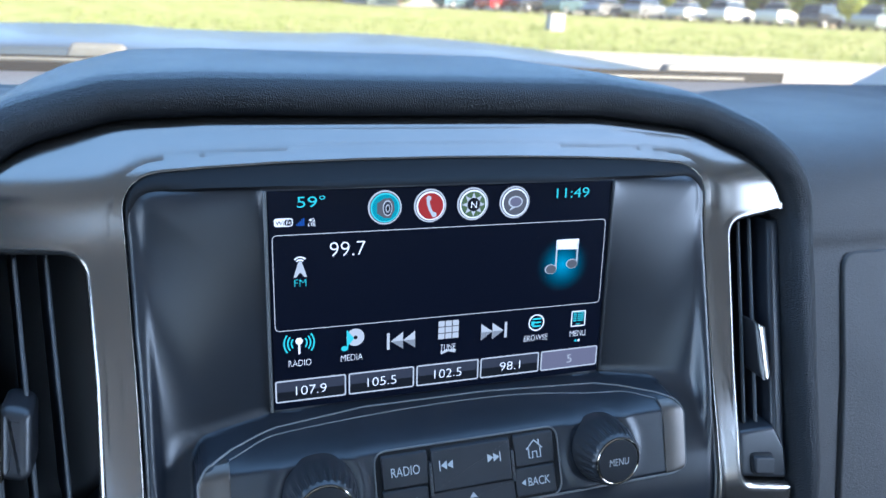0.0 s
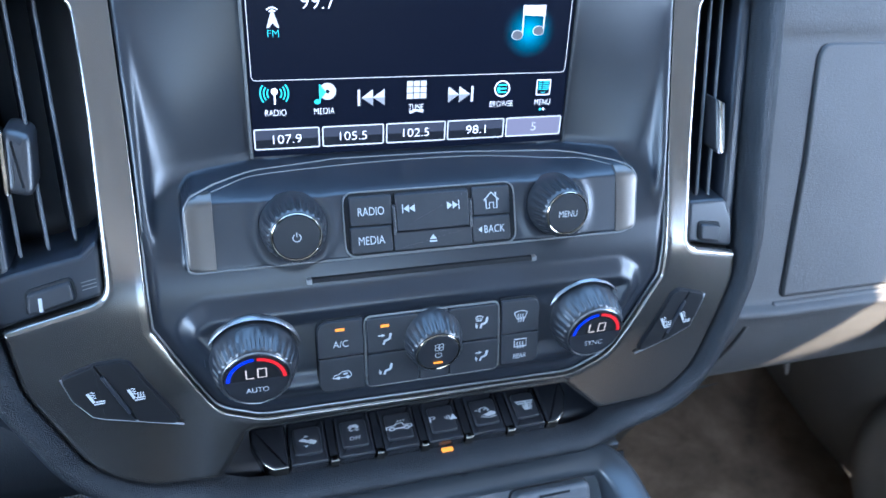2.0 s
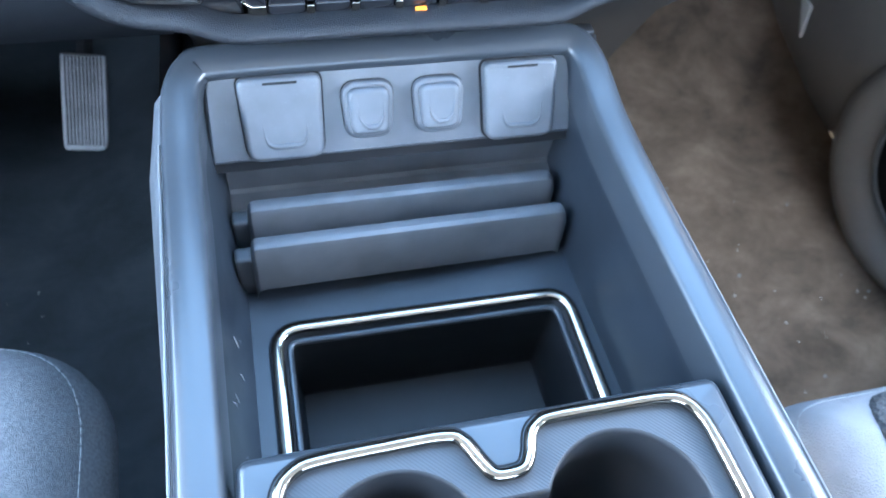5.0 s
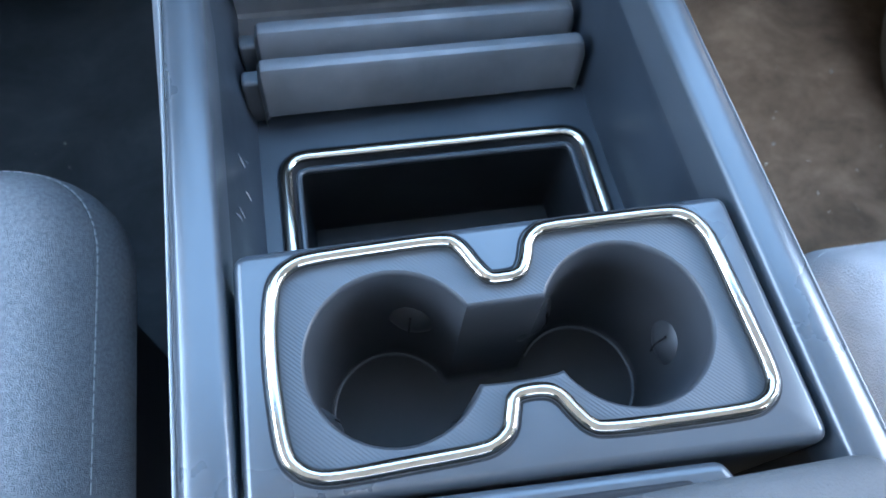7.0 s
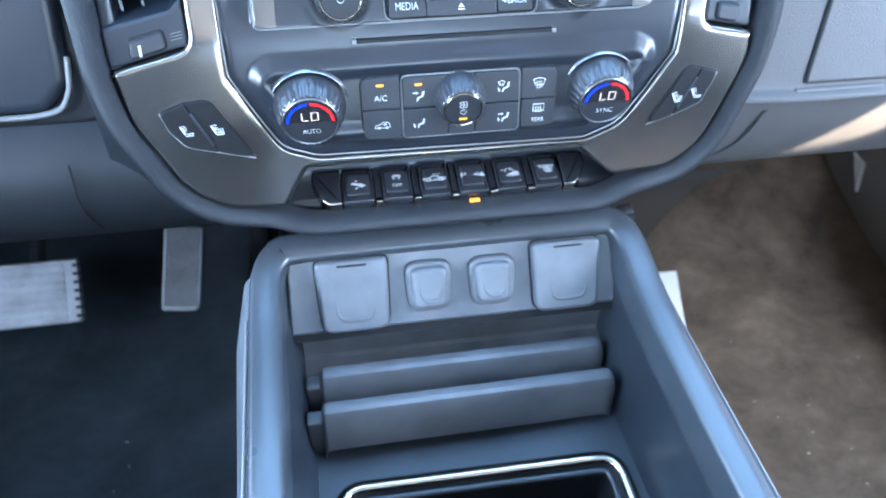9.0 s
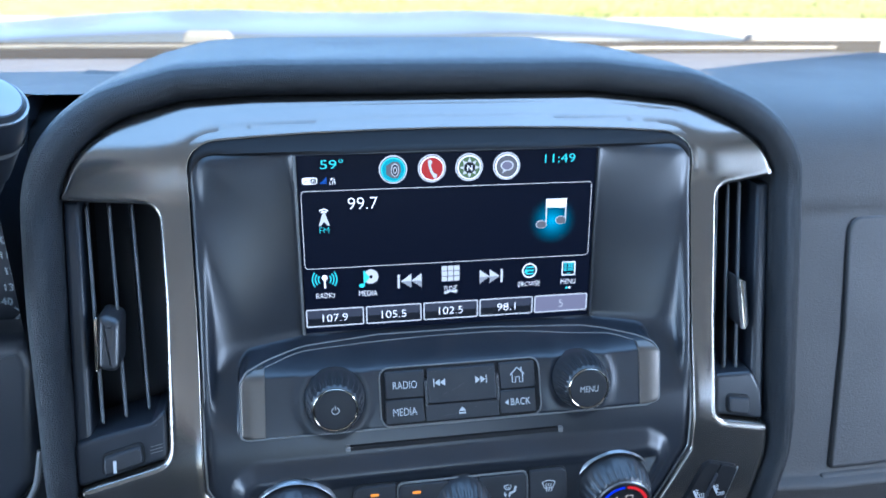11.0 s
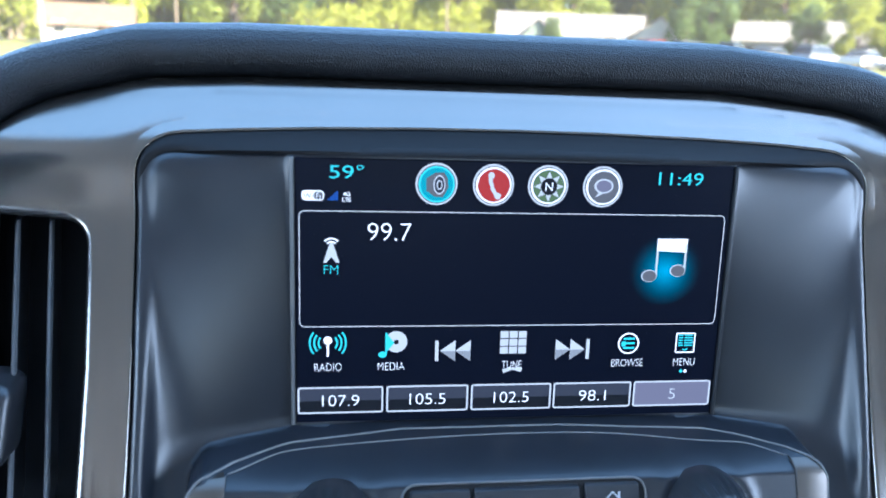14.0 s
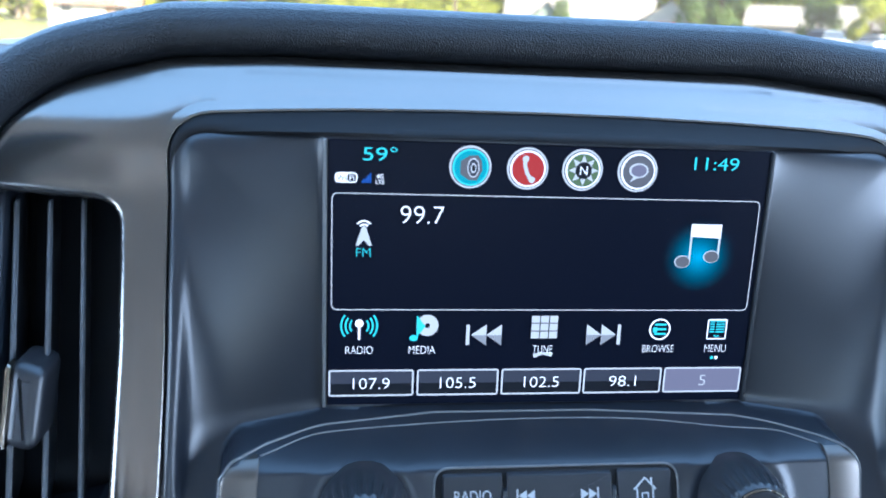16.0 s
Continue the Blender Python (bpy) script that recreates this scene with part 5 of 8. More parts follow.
M_KEY = mat("glossy_black_key", (0.014, 0.0145, 0.017), 0.24, spec=0.35, bump=(900, 0.05, 0.0002), rough_vary=0.05)
STARTS, ENDS = [-0.0819, -0.0546, -0.0279, -0.0012, 0.0263, 0.0535], [-0.0605, -0.0335, -0.0068, 0.0203, 0.0474, 0.0735]
GL = ["pedals", "traction", "truck", "sonar", "hill", "trailer"]
for k in range(6):
    x0, x1 = STARTS[k], ENDS[k]
    bm = plate(fillet([(x0, 0.0), (x1, 0.0), (x1, 0.046), (x0, 0.046)], [0.0015, 0.0015, 0.0005, 0.0005], 2), 0.0, 0.013, 0.0018, fn=KEY)
    key = part("toggle_key", bm, M_KEY, bank, "glossy black toggle key")
    cx = (x0 + x1) / 2
    part("raised_pad", plate(fillet([(x0 + 0.0028, 0.0080), (x1 - 0.0028, 0.0080), (x1 - 0.0028, 0.0370), (x0 + 0.0028, 0.0370)], 0.003, 4), -0.0016, 0.003, 0.0014, fn=KEY), M_BLACK2, key)
    if GL[k] == "sonar":
        bm = lettering("P", cx - 0.0060, 0.0225, 0.0064, -0.0019, KEY)
        part("legend", bm, M_MARK, key)
        part("sonar_mark", glyph("sonar", cx + 0.0024, 0.0225, 0.0052, -0.0019, KEY), M_MARK, key)
        part("indicator", box((cx - 0.0036, -0.0752, 1.1445), (cx + 0.0036, -0.0722, 1.1492), 0.0006), G_ORANGE, key, "lit amber bar")
    else:
        part("mark", glyph(GL[k], cx, 0.0215 if GL[k] != "traction" else 0.0250, 0.0052, -0.0019, KEY), M_MARK, key)
        if GL[k] == "traction":
            part("legend", lettering("OFF", cx, 0.0165, 0.0040, -0.0019, KEY, 0.0068), M_MARK, key)
    if k < 5:
        g0, g1 = x1 + 0.0006, STARTS[k + 1] - 0.0004
        part("key_divider", plate([(g0, 0.002), (g1, 0.002), (g1, 0.046), (g0, 0.046)], 0.0015, 0.010, 0.0008, fn=KEY), M_KEY, bank)
        part("chrome_corner", plate([(g0, -0.0022), (g1, -0.0022), (g1, 0.0048), (g0, 0.0048)], 0.0004, 0.0115, 0.0012, fn=KEY), M_CHROME, bank, "small chrome corner")
for s, xa, xb, xc in ((-1, -0.0828, -0.1030, -0.0915), (1, 0.0744, 0.0940, 0.0812)):
    lp = fillet([(xa, 0.0), (xc, 0.0), ((xc + xb) / 2, 0.008), (xb, 0.030), (xb, 0.046), (xa, 0.046)], [0.001, 0.003, 0.004, 0.008, 0.001, 0.001], 4)
    w = part("end_wing", plate(lp, 0.0, 0.014, 0.0020, fn=KEY), M_KEY, bank, "glossy black end cap")
    lp = fillet([(xa, -0.0006), (xc, -0.0006), ((xc + xb) / 2, 0.0074), ((xc + xb) / 2 - 0.002 * s, 0.0094), (xc, 0.0028), (xa, 0.0028)], 0.0008, 2)
    part("chrome_tip", plate(lp, 0.0004, 0.012, 0.0012, fn=KEY), M_CHROME, w, "chrome tip")
part("pocket", sheet([[(x, y, z) for x in (-0.120, -0.05, 0.05, 0.116)] for y, z in ((-0.064, 1.1380), (-0.0625, 1.1470), (-0.058, 1.1500), (-0.046, 1.1540), (-0.041, 1.1610), (-0.040, 1.20))]), M_BLACK, bank, "dark recess", 50)

# ---- air vents ----
def vent(side, top, bottom, blades, tab, wheel):
    """An upright vent: four corners of its mouth in x,z; blade lines; a tab; a thumbwheel below."""
    v = thing("air_vent", tuple(P(bottom[0][0], bottom[0][1], 0.02)), "black dashboard air vent with upright blades and a chrome-edged tab", "air vent", "centre air vents")
    (xa, za), (xb, zb) = top
    (xc, zc), (xd, zd) = bottom
    mouth = [(xc, zc), (xd, zd), (xb, zb), (xa, za)]
    part("duct_back", flat(offset(ccw(mouth), 0.004), 0.050), M_BLACK, v)
    bm = bmesh.new()
    a = [bm.verts.new(P(x, z, 0.004)) for x, z in offset(ccw(mouth), 0.003)]
    b = [bm.verts.new(P(x, z, 0.052)) for x, z in offset(ccw(mouth), 0.001)]
    ring_faces(bm, a, b)
    part("duct_wall", bm, M_BLACK, v)
    cheek_t, cheek_b = (xa, xa + 0.0085) if side < 0 else (xb - 0.0085, xb), (xc, xc + 0.0085) if side < 0 else (xd - 0.0085, xd)
    part("cheek", plate([(cheek_b[0], zc), (cheek_b[1], zc), (cheek_t[1], za - 0.001), (cheek_t[0], za - 0.001)], 0.006, 0.02, 0.0025), M_BLACK, v, "satin black side cheek")
    for (x0, z0), (x1, z1) in blades:
        bm = bmesh.new()
        r0 = [bm.verts.new(P(x0 + u, z0, o)) for u, o in ((-0.0008, 0.011), (0, 0.010), (0.0008, 0.011), (0.0008 + 0.009 * side, 0.044), (-0.0008 + 0.009 * side, 0.044))]
        r1 = [bm.verts.new(P(x1 + u, z1, o)) for u, o in ((-0.0008, 0.011), (0, 0.010), (0.0008, 0.011), (0.0008 + 0.009 * side, 0.044), (-0.0008 + 0.009 * side, 0.044))]
        ring_faces(bm, r0, r1)
        bm.faces.new(r0)
        bm.faces.new(r1)
        b = part("blade", bm, M_BLACK, v)
        # Lighter tube in place of the light caught on the blade's front edge.
        part("blade_edge_highlight", tube([P(x0, z0 + 0.001, 0.0102), P((x0 + x1) / 2, (z0 + z1) / 2, 0.0102), P(x1, z1 - 0.001, 0.0102)], 0.0008, False, 6), M_CONSOLE, b)
    tx0, tz0, tx1, tz1 = tab
    t = part("direction_tab", plate(fillet([(tx0, tz0 + 0.003), (tx1 - 0.001, tz0), (tx1, tz1 - 0.004), (tx0 + 0.001, tz1)], 0.0045, 5), -0.002, 0.016, 0.0040, 5), M_KNOB, v, "black direction tab")
    ex = tx0 if side < 0 else tx1 - 0.0035
    part("tab_edge", plate(fillet([(ex, tz0 + 0.003), (ex + 0.0020, tz0 + 0.002), (ex + 0.0020, tz1 - 0.002), (ex + 0.0005, tz1 - 0.001)], 0.0012, 3), -0.0026, 0.006, 0.0014), M_CHROME, t, "chrome tab edge")
    wl, wm, wc = wheel
    part("wheel_plate", plate(fillet(wl, 0.003, 3), 0.0035, 0.03, 0.002), M_BLACK, v, "satin black lower plate")
    part("wheel_slot", plate(fillet(wm, 0.003, 3), 0.0028, 0.003, 0.0006), M_DEEP, v)
    w = part("thumbwheel", plate(offset(ccw(fillet(wm, 0.003, 3)), -0.0012), 0.0008, 0.004, 0.0012), M_BLACK2, v, "ribbed black thumbwheel")
    if wc:
        part("wheel_mark", plate(rect(wc[0] - 0.0008, wc[1] - 0.0030, wc[0] + 0.0008, wc[1] + 0.0030), 0.0004, 0.001, 0.0002), M_MARK, w, "white mark")
        for k in range(3):
            part("printed_line", strip([(wm[1][0] + 0.002, wm[1][1] + 0.004 + 0.0016 * k), (wm[1][0] + 0.0085, wm[1][1] + 0.0052 + 0.0016 * k)], 0.0004, 0.0033), M_GREY, v)
    return v


vent(-1, ((-0.2128, 1.3965), (-0.1622, 1.3930)), ((-0.2092, 1.2560), (-0.1615, 1.2670)),
     [((-0.1962, 1.285), (-0.2018, 1.392)), ((-0.1842, 1.287), (-0.1900, 1.392)), ((-0.1722, 1.290), (-0.1780, 1.392))],
     (-0.1965, 1.3130, -0.1835, 1.3430),
     ([(-0.2085, 1.2575), (-0.1620, 1.2685), (-0.1622, 1.2935), (-0.1700, 1.2865), (-0.2000, 1.2810), (-0.2088, 1.2790)], [(-0.1960, 1.2625), (-0.1730, 1.2680), (-0.1745, 1.2785), (-0.1950, 1.2740)], (-0.1885, 1.2685)))
vent(1, ((0.1695, 1.3925), (0.2078, 1.3975)), ((0.1558, 1.2640), (0.1895, 1.2580)),
     [((0.1600, 1.288), (0.1735, 1.389)), ((0.1678, 1.287), (0.1815, 1.391)), ((0.1756, 1.286), (0.1895, 1.392))],
     (0.1752, 1.3110, 0.1800, 1.3425),
     ([(0.1565, 1.2650), (0.1885, 1.2592), (0.1880, 1.2760), (0.1830, 1.2870), (0.1585, 1.2870)], [(0.1630, 1.2660), (0.1790, 1.2630), (0.1795, 1.2745), (0.1640, 1.2765)], None))


# ---- floor console between the seats ----
console = thing("center_console", (0, -0.30, 0.60), "charcoal floor console with outlet covers, dividers, bin and cup holders", "console")


def OUT(u, v, o=0.0):
    """The sloping outlet panel: v up the slope, o inwards."""
    return Vector((u, -0.109 + 0.498 * v + 0.867 * o, 1.062 + 0.867 * v - 0.498 * o))


def TOP(u, v, o=0.0):
    """The level top of the cup holder tray: o downwards."""
    return Vector((u, v, 1.102 - o))


def RIMZ(u, v, o=0.0):
    """The tray floor with the bin."""
    return Vector((u, v, 0.986 - o))


# rounded rails and the hood over the outlets: one U-shaped moulding
left = [(-0.1372, -0.470, 1.1045), (-0.1380, -0.400, 1.1045), (-0.1392, -0.300, 1.1045), (-0.1408, -0.200, 1.1055), (-0.1420, -0.140, 1.1080), (-0.1415, -0.110, 1.1125)]
right = [(0.1265, -0.110, 1.1125), (0.1268, -0.140, 1.1080), (0.1290, -0.200, 1.1055), (0.1330, -0.300, 1.1045), (0.1372, -0.400, 1.1045), (0.1405, -0.470, 1.1045)]
corner = [(-0.1400, -0.092, 1.1165), (-0.1330, -0.079, 1.1200), (-0.1210, -0.0745, 1.1215), (-0.06, -0.0740, 1.1220), (0.0, -0.0740, 1.1220), (0.05, -0.0740, 1.1220), (0.1060, -0.0745, 1.1215), (0.1190, -0.079, 1.1200), (0.1252, -0.092, 1.1165)]
path = spline(left + corner + right, 5)
bm = bmesh.new()
rows = []
for i, p in enumerate(path):
    t = (path[min(i + 1, len(path) - 1)] - path[max(i - 1, 0)]).normalized()
    k = max(0.0, min(1.0, (p.y + 0.13) / 0.05))
    up = Vector((0, -0.45 * k, 1)).normalized()
    out = t.cross(up).normalized() * -1
    up = out.cross(t) * -1
    if up.z < 0:
        up = -up
    w = 0.0112
    prof = [(w - 0.001, -0.030), (w, -0.006), (w - 0.0012, -0.0022), (w - 0.0040, -0.0004), (0.0, 0.0006), (-w + 0.0035, -0.0003), (-w + 0.001, -0.0018), (-w, -0.0050), (-w - 0.0006, -0.030)]
    rows.append([bm.verts.new(p + out * a + up * b) for a, b in prof])
for a, b in zip(rows, rows[1:]):
    for i in range(len(a) - 1):
        bm.faces.new((a[i], a[i + 1], b[i + 1], b[i]))
part("rail", bm, M_RAIL, console, "satin charcoal rail and hood", 50)
# outer sides with a pale bead
for s, xs in ((-1, [(-0.470, -0.1496), (-0.40, -0.1500), (-0.30, -0.1512), (-0.20, -0.1528), (-0.12, -0.1540), (-0.085, -0.1520), (-0.060, -0.1480), (0.0, -0.1470), (0.16, -0.1460)]), (1, [(-0.470, 0.1526), (-0.40, 0.1490), (-0.30, 0.1448), (-0.20, 0.1408), (-0.12, 0.1385), (-0.085, 0.1368), (-0.060, 0.1350), (0.0, 0.1345), (0.16, 0.1340)])):
    rows = []
    for y, x in xs:
        f = 0.003 + (0.014 if s < 0 else 0.004) * max(0.0, min(1.0, (y + 0.47) / 0.36))
        lift = 0.010 * float(ease(np.array(y), -0.13, -0.09)) - 0.075 * float(ease(np.array(y), -0.084, -0.055))
        rows.append([(x - 0.004 * s, y, 1.0990 + lift), (x + 0.0005 * s, y, 1.0955 + lift), (x + 0.35 * f * s, y, 1.088 + lift), (x + 0.8 * f * s, y, 1.068), (x + (f + 0.002) * s, y, 1.00), (x + (f + 0.010) * s, y + 0.01, 0.80), (x + (f + 0.018) * s, y + 0.02, 0.59)])
    part("side_panel", sheet(rows), M_CONSOLE, console, "", 50)
    part("side_bead", tube([(x + 0.0012 * s, y, 1.0975 + (0.010 if y > -0.07 else 0.004 if y > -0.1 else 0)) for y, x in xs[:5]], 0.0011, False, 8), M_GREY, console, "thin pale grey bead")
part("chrome_clip", box((0.131, -0.058, 1.1020), (0.142, -0.048, 1.1075), 0.001), M_LINE, console, "small pale clip")

# outlet panel and its covers
PANEL = fillet([(-0.1290, 0.0008), (0.1226, 0.0008), (0.1205, 0.0605), (-0.1262, 0.0628)], [0.0015, 0.0015, 0.024, 0.018], 7)
part("outlet_panel", plate(PANEL, 0.0, 0.006, 0.0014, fn=OUT), M_CONSOLE, console, "sloping charcoal outlet panel")
part("panel_groove", plate(offset(ccw(PANEL), 0.0013), 0.0012, 0.003, 0.0, fn=OUT), M_DEEP, console)
part("panel_back", plate([(-0.1400, -0.006), (0.1345, -0.006), (0.1345, 0.066), (-0.1400, 0.066)], 0.0030, 0.002, 0.0, fn=OUT), M_DEEP, console)
part("panel_gap", sheet([[(x, -0.074 + 0.004, 1.113), (x, -0.083, 1.10)] for x in (-0.13, 0.125)]), M_DEEP, console)


def cover(x0, x1, v0, v1, big):
    lp = ccw(fillet([(x0 + 0.002, v0), (x1 - 0.002, v0), (x1, v1), (x0, v1)], [0.009, 0.009, 0.0055, 0.0055] if big else 0.0085, 6))
    part("cover_gap", plate(offset(lp, 0.0014 if big else 0.0024), -0.0006, 0.003, 0.0004, fn=OUT), M_DEEP, console)
    if not big:
        part("cover_step", plate(offset(lp, 0.0018), -0.0058, 0.0075, 0.0030, 5, fn=OUT), M_CONSOLE, console, "rounded step under the small cover")
    c = part("outlet_cover", plate(lp if big else offset(lp, -0.0016), -0.0096 if big else -0.0112, 0.0110, 0.0036, 6, fn=OUT), M_CONSOLE, console, "hinged charcoal outlet cover" if big else "small stepped outlet cover")
    cx, w, top = (x0 + x1) / 2 + 0.001, (0.0130 if big else 0.0076), (-0.0092 if big else -0.0110)
    b0, t0 = v0 + (0.010 if big else 0.0075), v0 + (0.032 if big else 0.027)
    u = spline([(cx - w - 0.001, t0), (cx - w, b0 + 0.006), (cx - w + 0.004, b0 + 0.0005), (cx, b0), (cx + w - 0.004, b0 + 0.0005), (cx + w, b0 + 0.006), (cx + w + 0.001, t0)], 6)
    n = len(u)
    part("pull_ridge", tube([OUT(p.x, p.y, top) for p in u], [0.0003 + 0.0017 * math.sin(math.pi * i / (n - 1)) ** 1.5 for i in range(n)], False, 10), M_CONSOLE, c)
    if big:
        part("hinge_slot", plate([(cx - 0.011, v1 - 0.0042), (cx + 0.010, v1 - 0.0042), (cx + 0.010, v1 - 0.0026), (cx - 0.011, v1 - 0.0026)], -0.0099, 0.001, 0.0002, fn=OUT), M_DEEP, c)


cover(-0.1078, -0.0553, 0.0022, 0.0562, True)
cover(-0.0420, -0.0105, 0.0128, 0.0470, False)
cover(0.0050, 0.0368, 0.0126, 0.0462, False)
cover(0.0508, 0.1030, 0.0018, 0.0552, True)

# well behind the dividers, dividers, tray floor
part("well", sheet([[(x, y, z) for x in (-0.1245, -0.06, 0.0, 0.06, 0.1245)] for y, z in ((-0.1035, 1.0655), (-0.0985, 1.0605), (-0.0945, 1.0555), (-0.0930, 1.0180), (-0.0950, 1.0150), (-0.1085, 1.0135), (-0.1105, 1.0120), (-0.1115, 0.935), (-0.170, 0.935))]), M_CONSOLE, console, "", 25)
for y0, lo in ((-0.1290, 0.936), (-0.1600, 0.936)):
    rows = []
    for x, dz, dy in ((-0.1140, -0.060, 0.005), (-0.1130, -0.012, 0.003), (-0.1120, -0.0050, 0.001), (-0.1100, -0.0010, 0.0), (-0.1075, 0, 0), (0.0, 0.0, 0), (0.1030, 0.0, 0), (0.1058, -0.0012, 0.0), (0.1085, -0.0046, 0.001), (0.1105, -0.012, 0.003), (0.1135, -0.060, 0.005)):
        lean = -x / 0.11
        z, y = 1.0360 + dz + 0.004 * lean, y0 - 0.003 * lean
        rows.append([(x, y + 0.0165 + dy, lo), (x, y + 0.0120 + dy * 0.4, z - 0.0036), (x, y + 0.0095, z - 0.0008), (x, y + 0.0040, z), (x, y + 0.0008, z - 0.0012), (x, y - 0.0010 + dy * 0.3, z - 0.0045), (x, y - 0.0065 + dy, z - 0.0385), (x, y - 0.0058 + dy, z - 0.0400), (x, y + 0.004, z - 0.0405), (x, y + 0.006, lo)])
    slat = part("divider", sheet(rows), M_CONSOLE, console, "upright slotted divider", 28)
    part("divider_tab", box((-0.1240, y0 - 0.001, 0.955), (-0.1105, y0 + 0.011, 1.0255), 0.0025, 3), M_CONSOLE, slat)
for s, prof in ((-1, [(-0.1312, 1.099), (-0.1280, 1.05), (-0.1235, 1.00), (-0.1200, 0.986)]), (1, [(0.1165, 1.090), (0.1160, 1.05), (0.1150, 1.00), (0.1130, 0.986)])):
    rows = []
    for y, add in ((-0.085, 0.0), (-0.12, 0.0), (-0.18, 0.0015), (-0.26, 0.005), (-0.33, 0.008), (-0.47, 0.014)):
        rows.append([(x + (add if s > 0 else -0.0), y, z + (0.010 if (y > -0.1 and z > 1.08) else 0)) for x, z in prof])
    part("inner_wall", sheet(rows), M_TRAY, console, "", 50)
binl = resample(ccw(fillet([(-0.1040, -0.330), (0.1065, -0.330), (0.1030, -0.1965), (-0.1035, -0.1945)], 0.016, 6)), 0.01)
outer = ccw([(-0.122, -0.47), (0.128, -0.47), (0.1155, -0.152), (-0.121, -0.152)])
bm = bmesh.new()
eds = []
for lp in (resample(outer, 0.03), binl):
    vs = [bm.verts.new(RIMZ(x, y)) for x, y in lp]
    eds += [bm.edges.new((vs[i - 1], vs[i])) for i in range(len(vs))]
bmesh.ops.triangle_fill(bm, use_beauty=True, edges=eds, normal=(0, 0, 1))
part("tray_floor", bm, M_TRAY, console)
part("bin_rim", tube([RIMZ(x, y, -0.0012) for x, y in offset(binl, 0.0005)], 0.0042, True, 12, flatten=0.6), M_CHROME, console, "chrome rim round the bin")
part("rim_groove", tube([RIMZ(x, y, 0.0003) for x, y in offset(binl, 0.0056)], 0.0009, True, 6), M_DEEP, console)
part("bin_lip", tube([RIMZ(x, y, 0.0055) for x, y in offset(binl, -0.0072)], 0.0024, True, 10), M_RAIL, console, "soft inner lip of the bin")
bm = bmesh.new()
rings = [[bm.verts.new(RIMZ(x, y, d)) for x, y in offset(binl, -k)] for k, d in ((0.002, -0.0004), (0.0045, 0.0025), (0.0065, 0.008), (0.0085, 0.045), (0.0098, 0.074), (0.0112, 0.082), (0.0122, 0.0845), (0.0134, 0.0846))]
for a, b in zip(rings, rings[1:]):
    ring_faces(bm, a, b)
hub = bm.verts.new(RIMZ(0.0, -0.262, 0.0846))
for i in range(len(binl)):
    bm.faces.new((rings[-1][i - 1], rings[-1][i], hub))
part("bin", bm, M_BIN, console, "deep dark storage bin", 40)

# cup holder tray
CHROME = spline([(-0.1075, -0.352), (-0.1045, -0.337), (-0.0975, -0.3300), (-0.0871, -0.3272), (-0.055, -0.3262), (-0.028, -0.3262), (-0.0195, -0.3300), (-0.0135, -0.3410), (-0.0085, -0.3478), (-0.0019, -0.3490), (0.0060, -0.3478), (0.0105, -0.3420), (0.0138, -0.3330), (0.0180, -0.3285), (0.0260, -0.3262), (0.055, -0.3262),
                 (0.0838, -0.3267), (0.0950, -0.3300), (0.1012, -0.3390), (0.1035, -0.352), (0.1062, -0.385), (0.1078, -0.4090), (0.1060, -0.4180), (0.1000, -0.4235), (0.0900, -0.4255), (0.060, -0.4250), (0.0300, -0.4235), (0.0215, -0.4210), (0.0160, -0.4140), (0.0115, -0.4070), (0.0060, -0.4035), (-0.0030, -0.4028), (-0.0085, -0.4045), (-0.0108, -0.4100), (-0.0138, -0.4175), (-0.0200, -0.4222), (-0.0290, -0.4240),
                 (-0.055, -0.4246), (-0.0822, -0.4250), (-0.0940, -0.4238), (-0.1020, -0.4190), (-0.1062, -0.4110), (-0.1082, -0.390), (-0.1086, -0.370)], 8, True)
CHROME = resample(ccw([(p.x, p.y) for p in CHROME]), 0.0028)
c1, c2, rad = (-0.0560, -0.3775), (0.0520, -0.3770), 0.0392
HOLES = ccw(circle(*c1, rad, 44, 26.2, 333.0, False) + [(-0.0180, -0.3958), (-0.009, -0.3962), (0.0, -0.3962), (0.008, -0.3960), (0.0135, -0.3956)] + circle(*c2, rad, 44, 207.0, 513.8, False)
            + [(0.0155, -0.3600), (0.0080, -0.3600), (0.0, -0.3600), (-0.0090, -0.3600), (-0.0196, -0.3601)])
tray_lp = ccw(fillet([(-0.1238, -0.3190), (0.1192, -0.3190), (0.1262, -0.4445), (-0.1252, -0.4335)], 0.008, 6))
bm = bmesh.new()
eds = []
for lp in (offset(tray_lp, -0.0050), offset(CHROME, 0.0006)):
    vs = [bm.verts.new(TOP(x, y)) for x, y in lp]
    eds += [bm.edges.new((vs[i - 1], vs[i])) for i in range(len(vs))]
bmesh.ops.triangle_fill(bm, use_beauty=True, edges=eds, normal=(0, 0, 1))
rings = [[bm.verts.new(TOP(x, y, d)) for x, y in offset(tray_lp, k)] for k, d in ((-0.0050, 0.0), (-0.0046, 0.0001), (-0.0032, 0.0007), (-0.0016, 0.0020), (-0.0005, 0.0038), (0.0, 0.0070), (0.0, 0.090))]
for a, b in zip(rings, rings[1:]):
    ring_faces(bm, a, b)
tray = part("cup_tray", bm, M_RAIL, console, "satin charcoal cup holder tray", 40)
part("chrome_surround", tube([TOP(x, y, -0.0006) for x, y in CHROME], 0.0033, True, 12, flatten=1.0), M_CHROME, tray, "winding chrome surround")
part("groove", tube([TOP(x, y, 0.0004) for x, y in offset(CHROME, 0.0042)], 0.0008, True, 6), M_DEEP, tray)
bm = bmesh.new()
eds = []
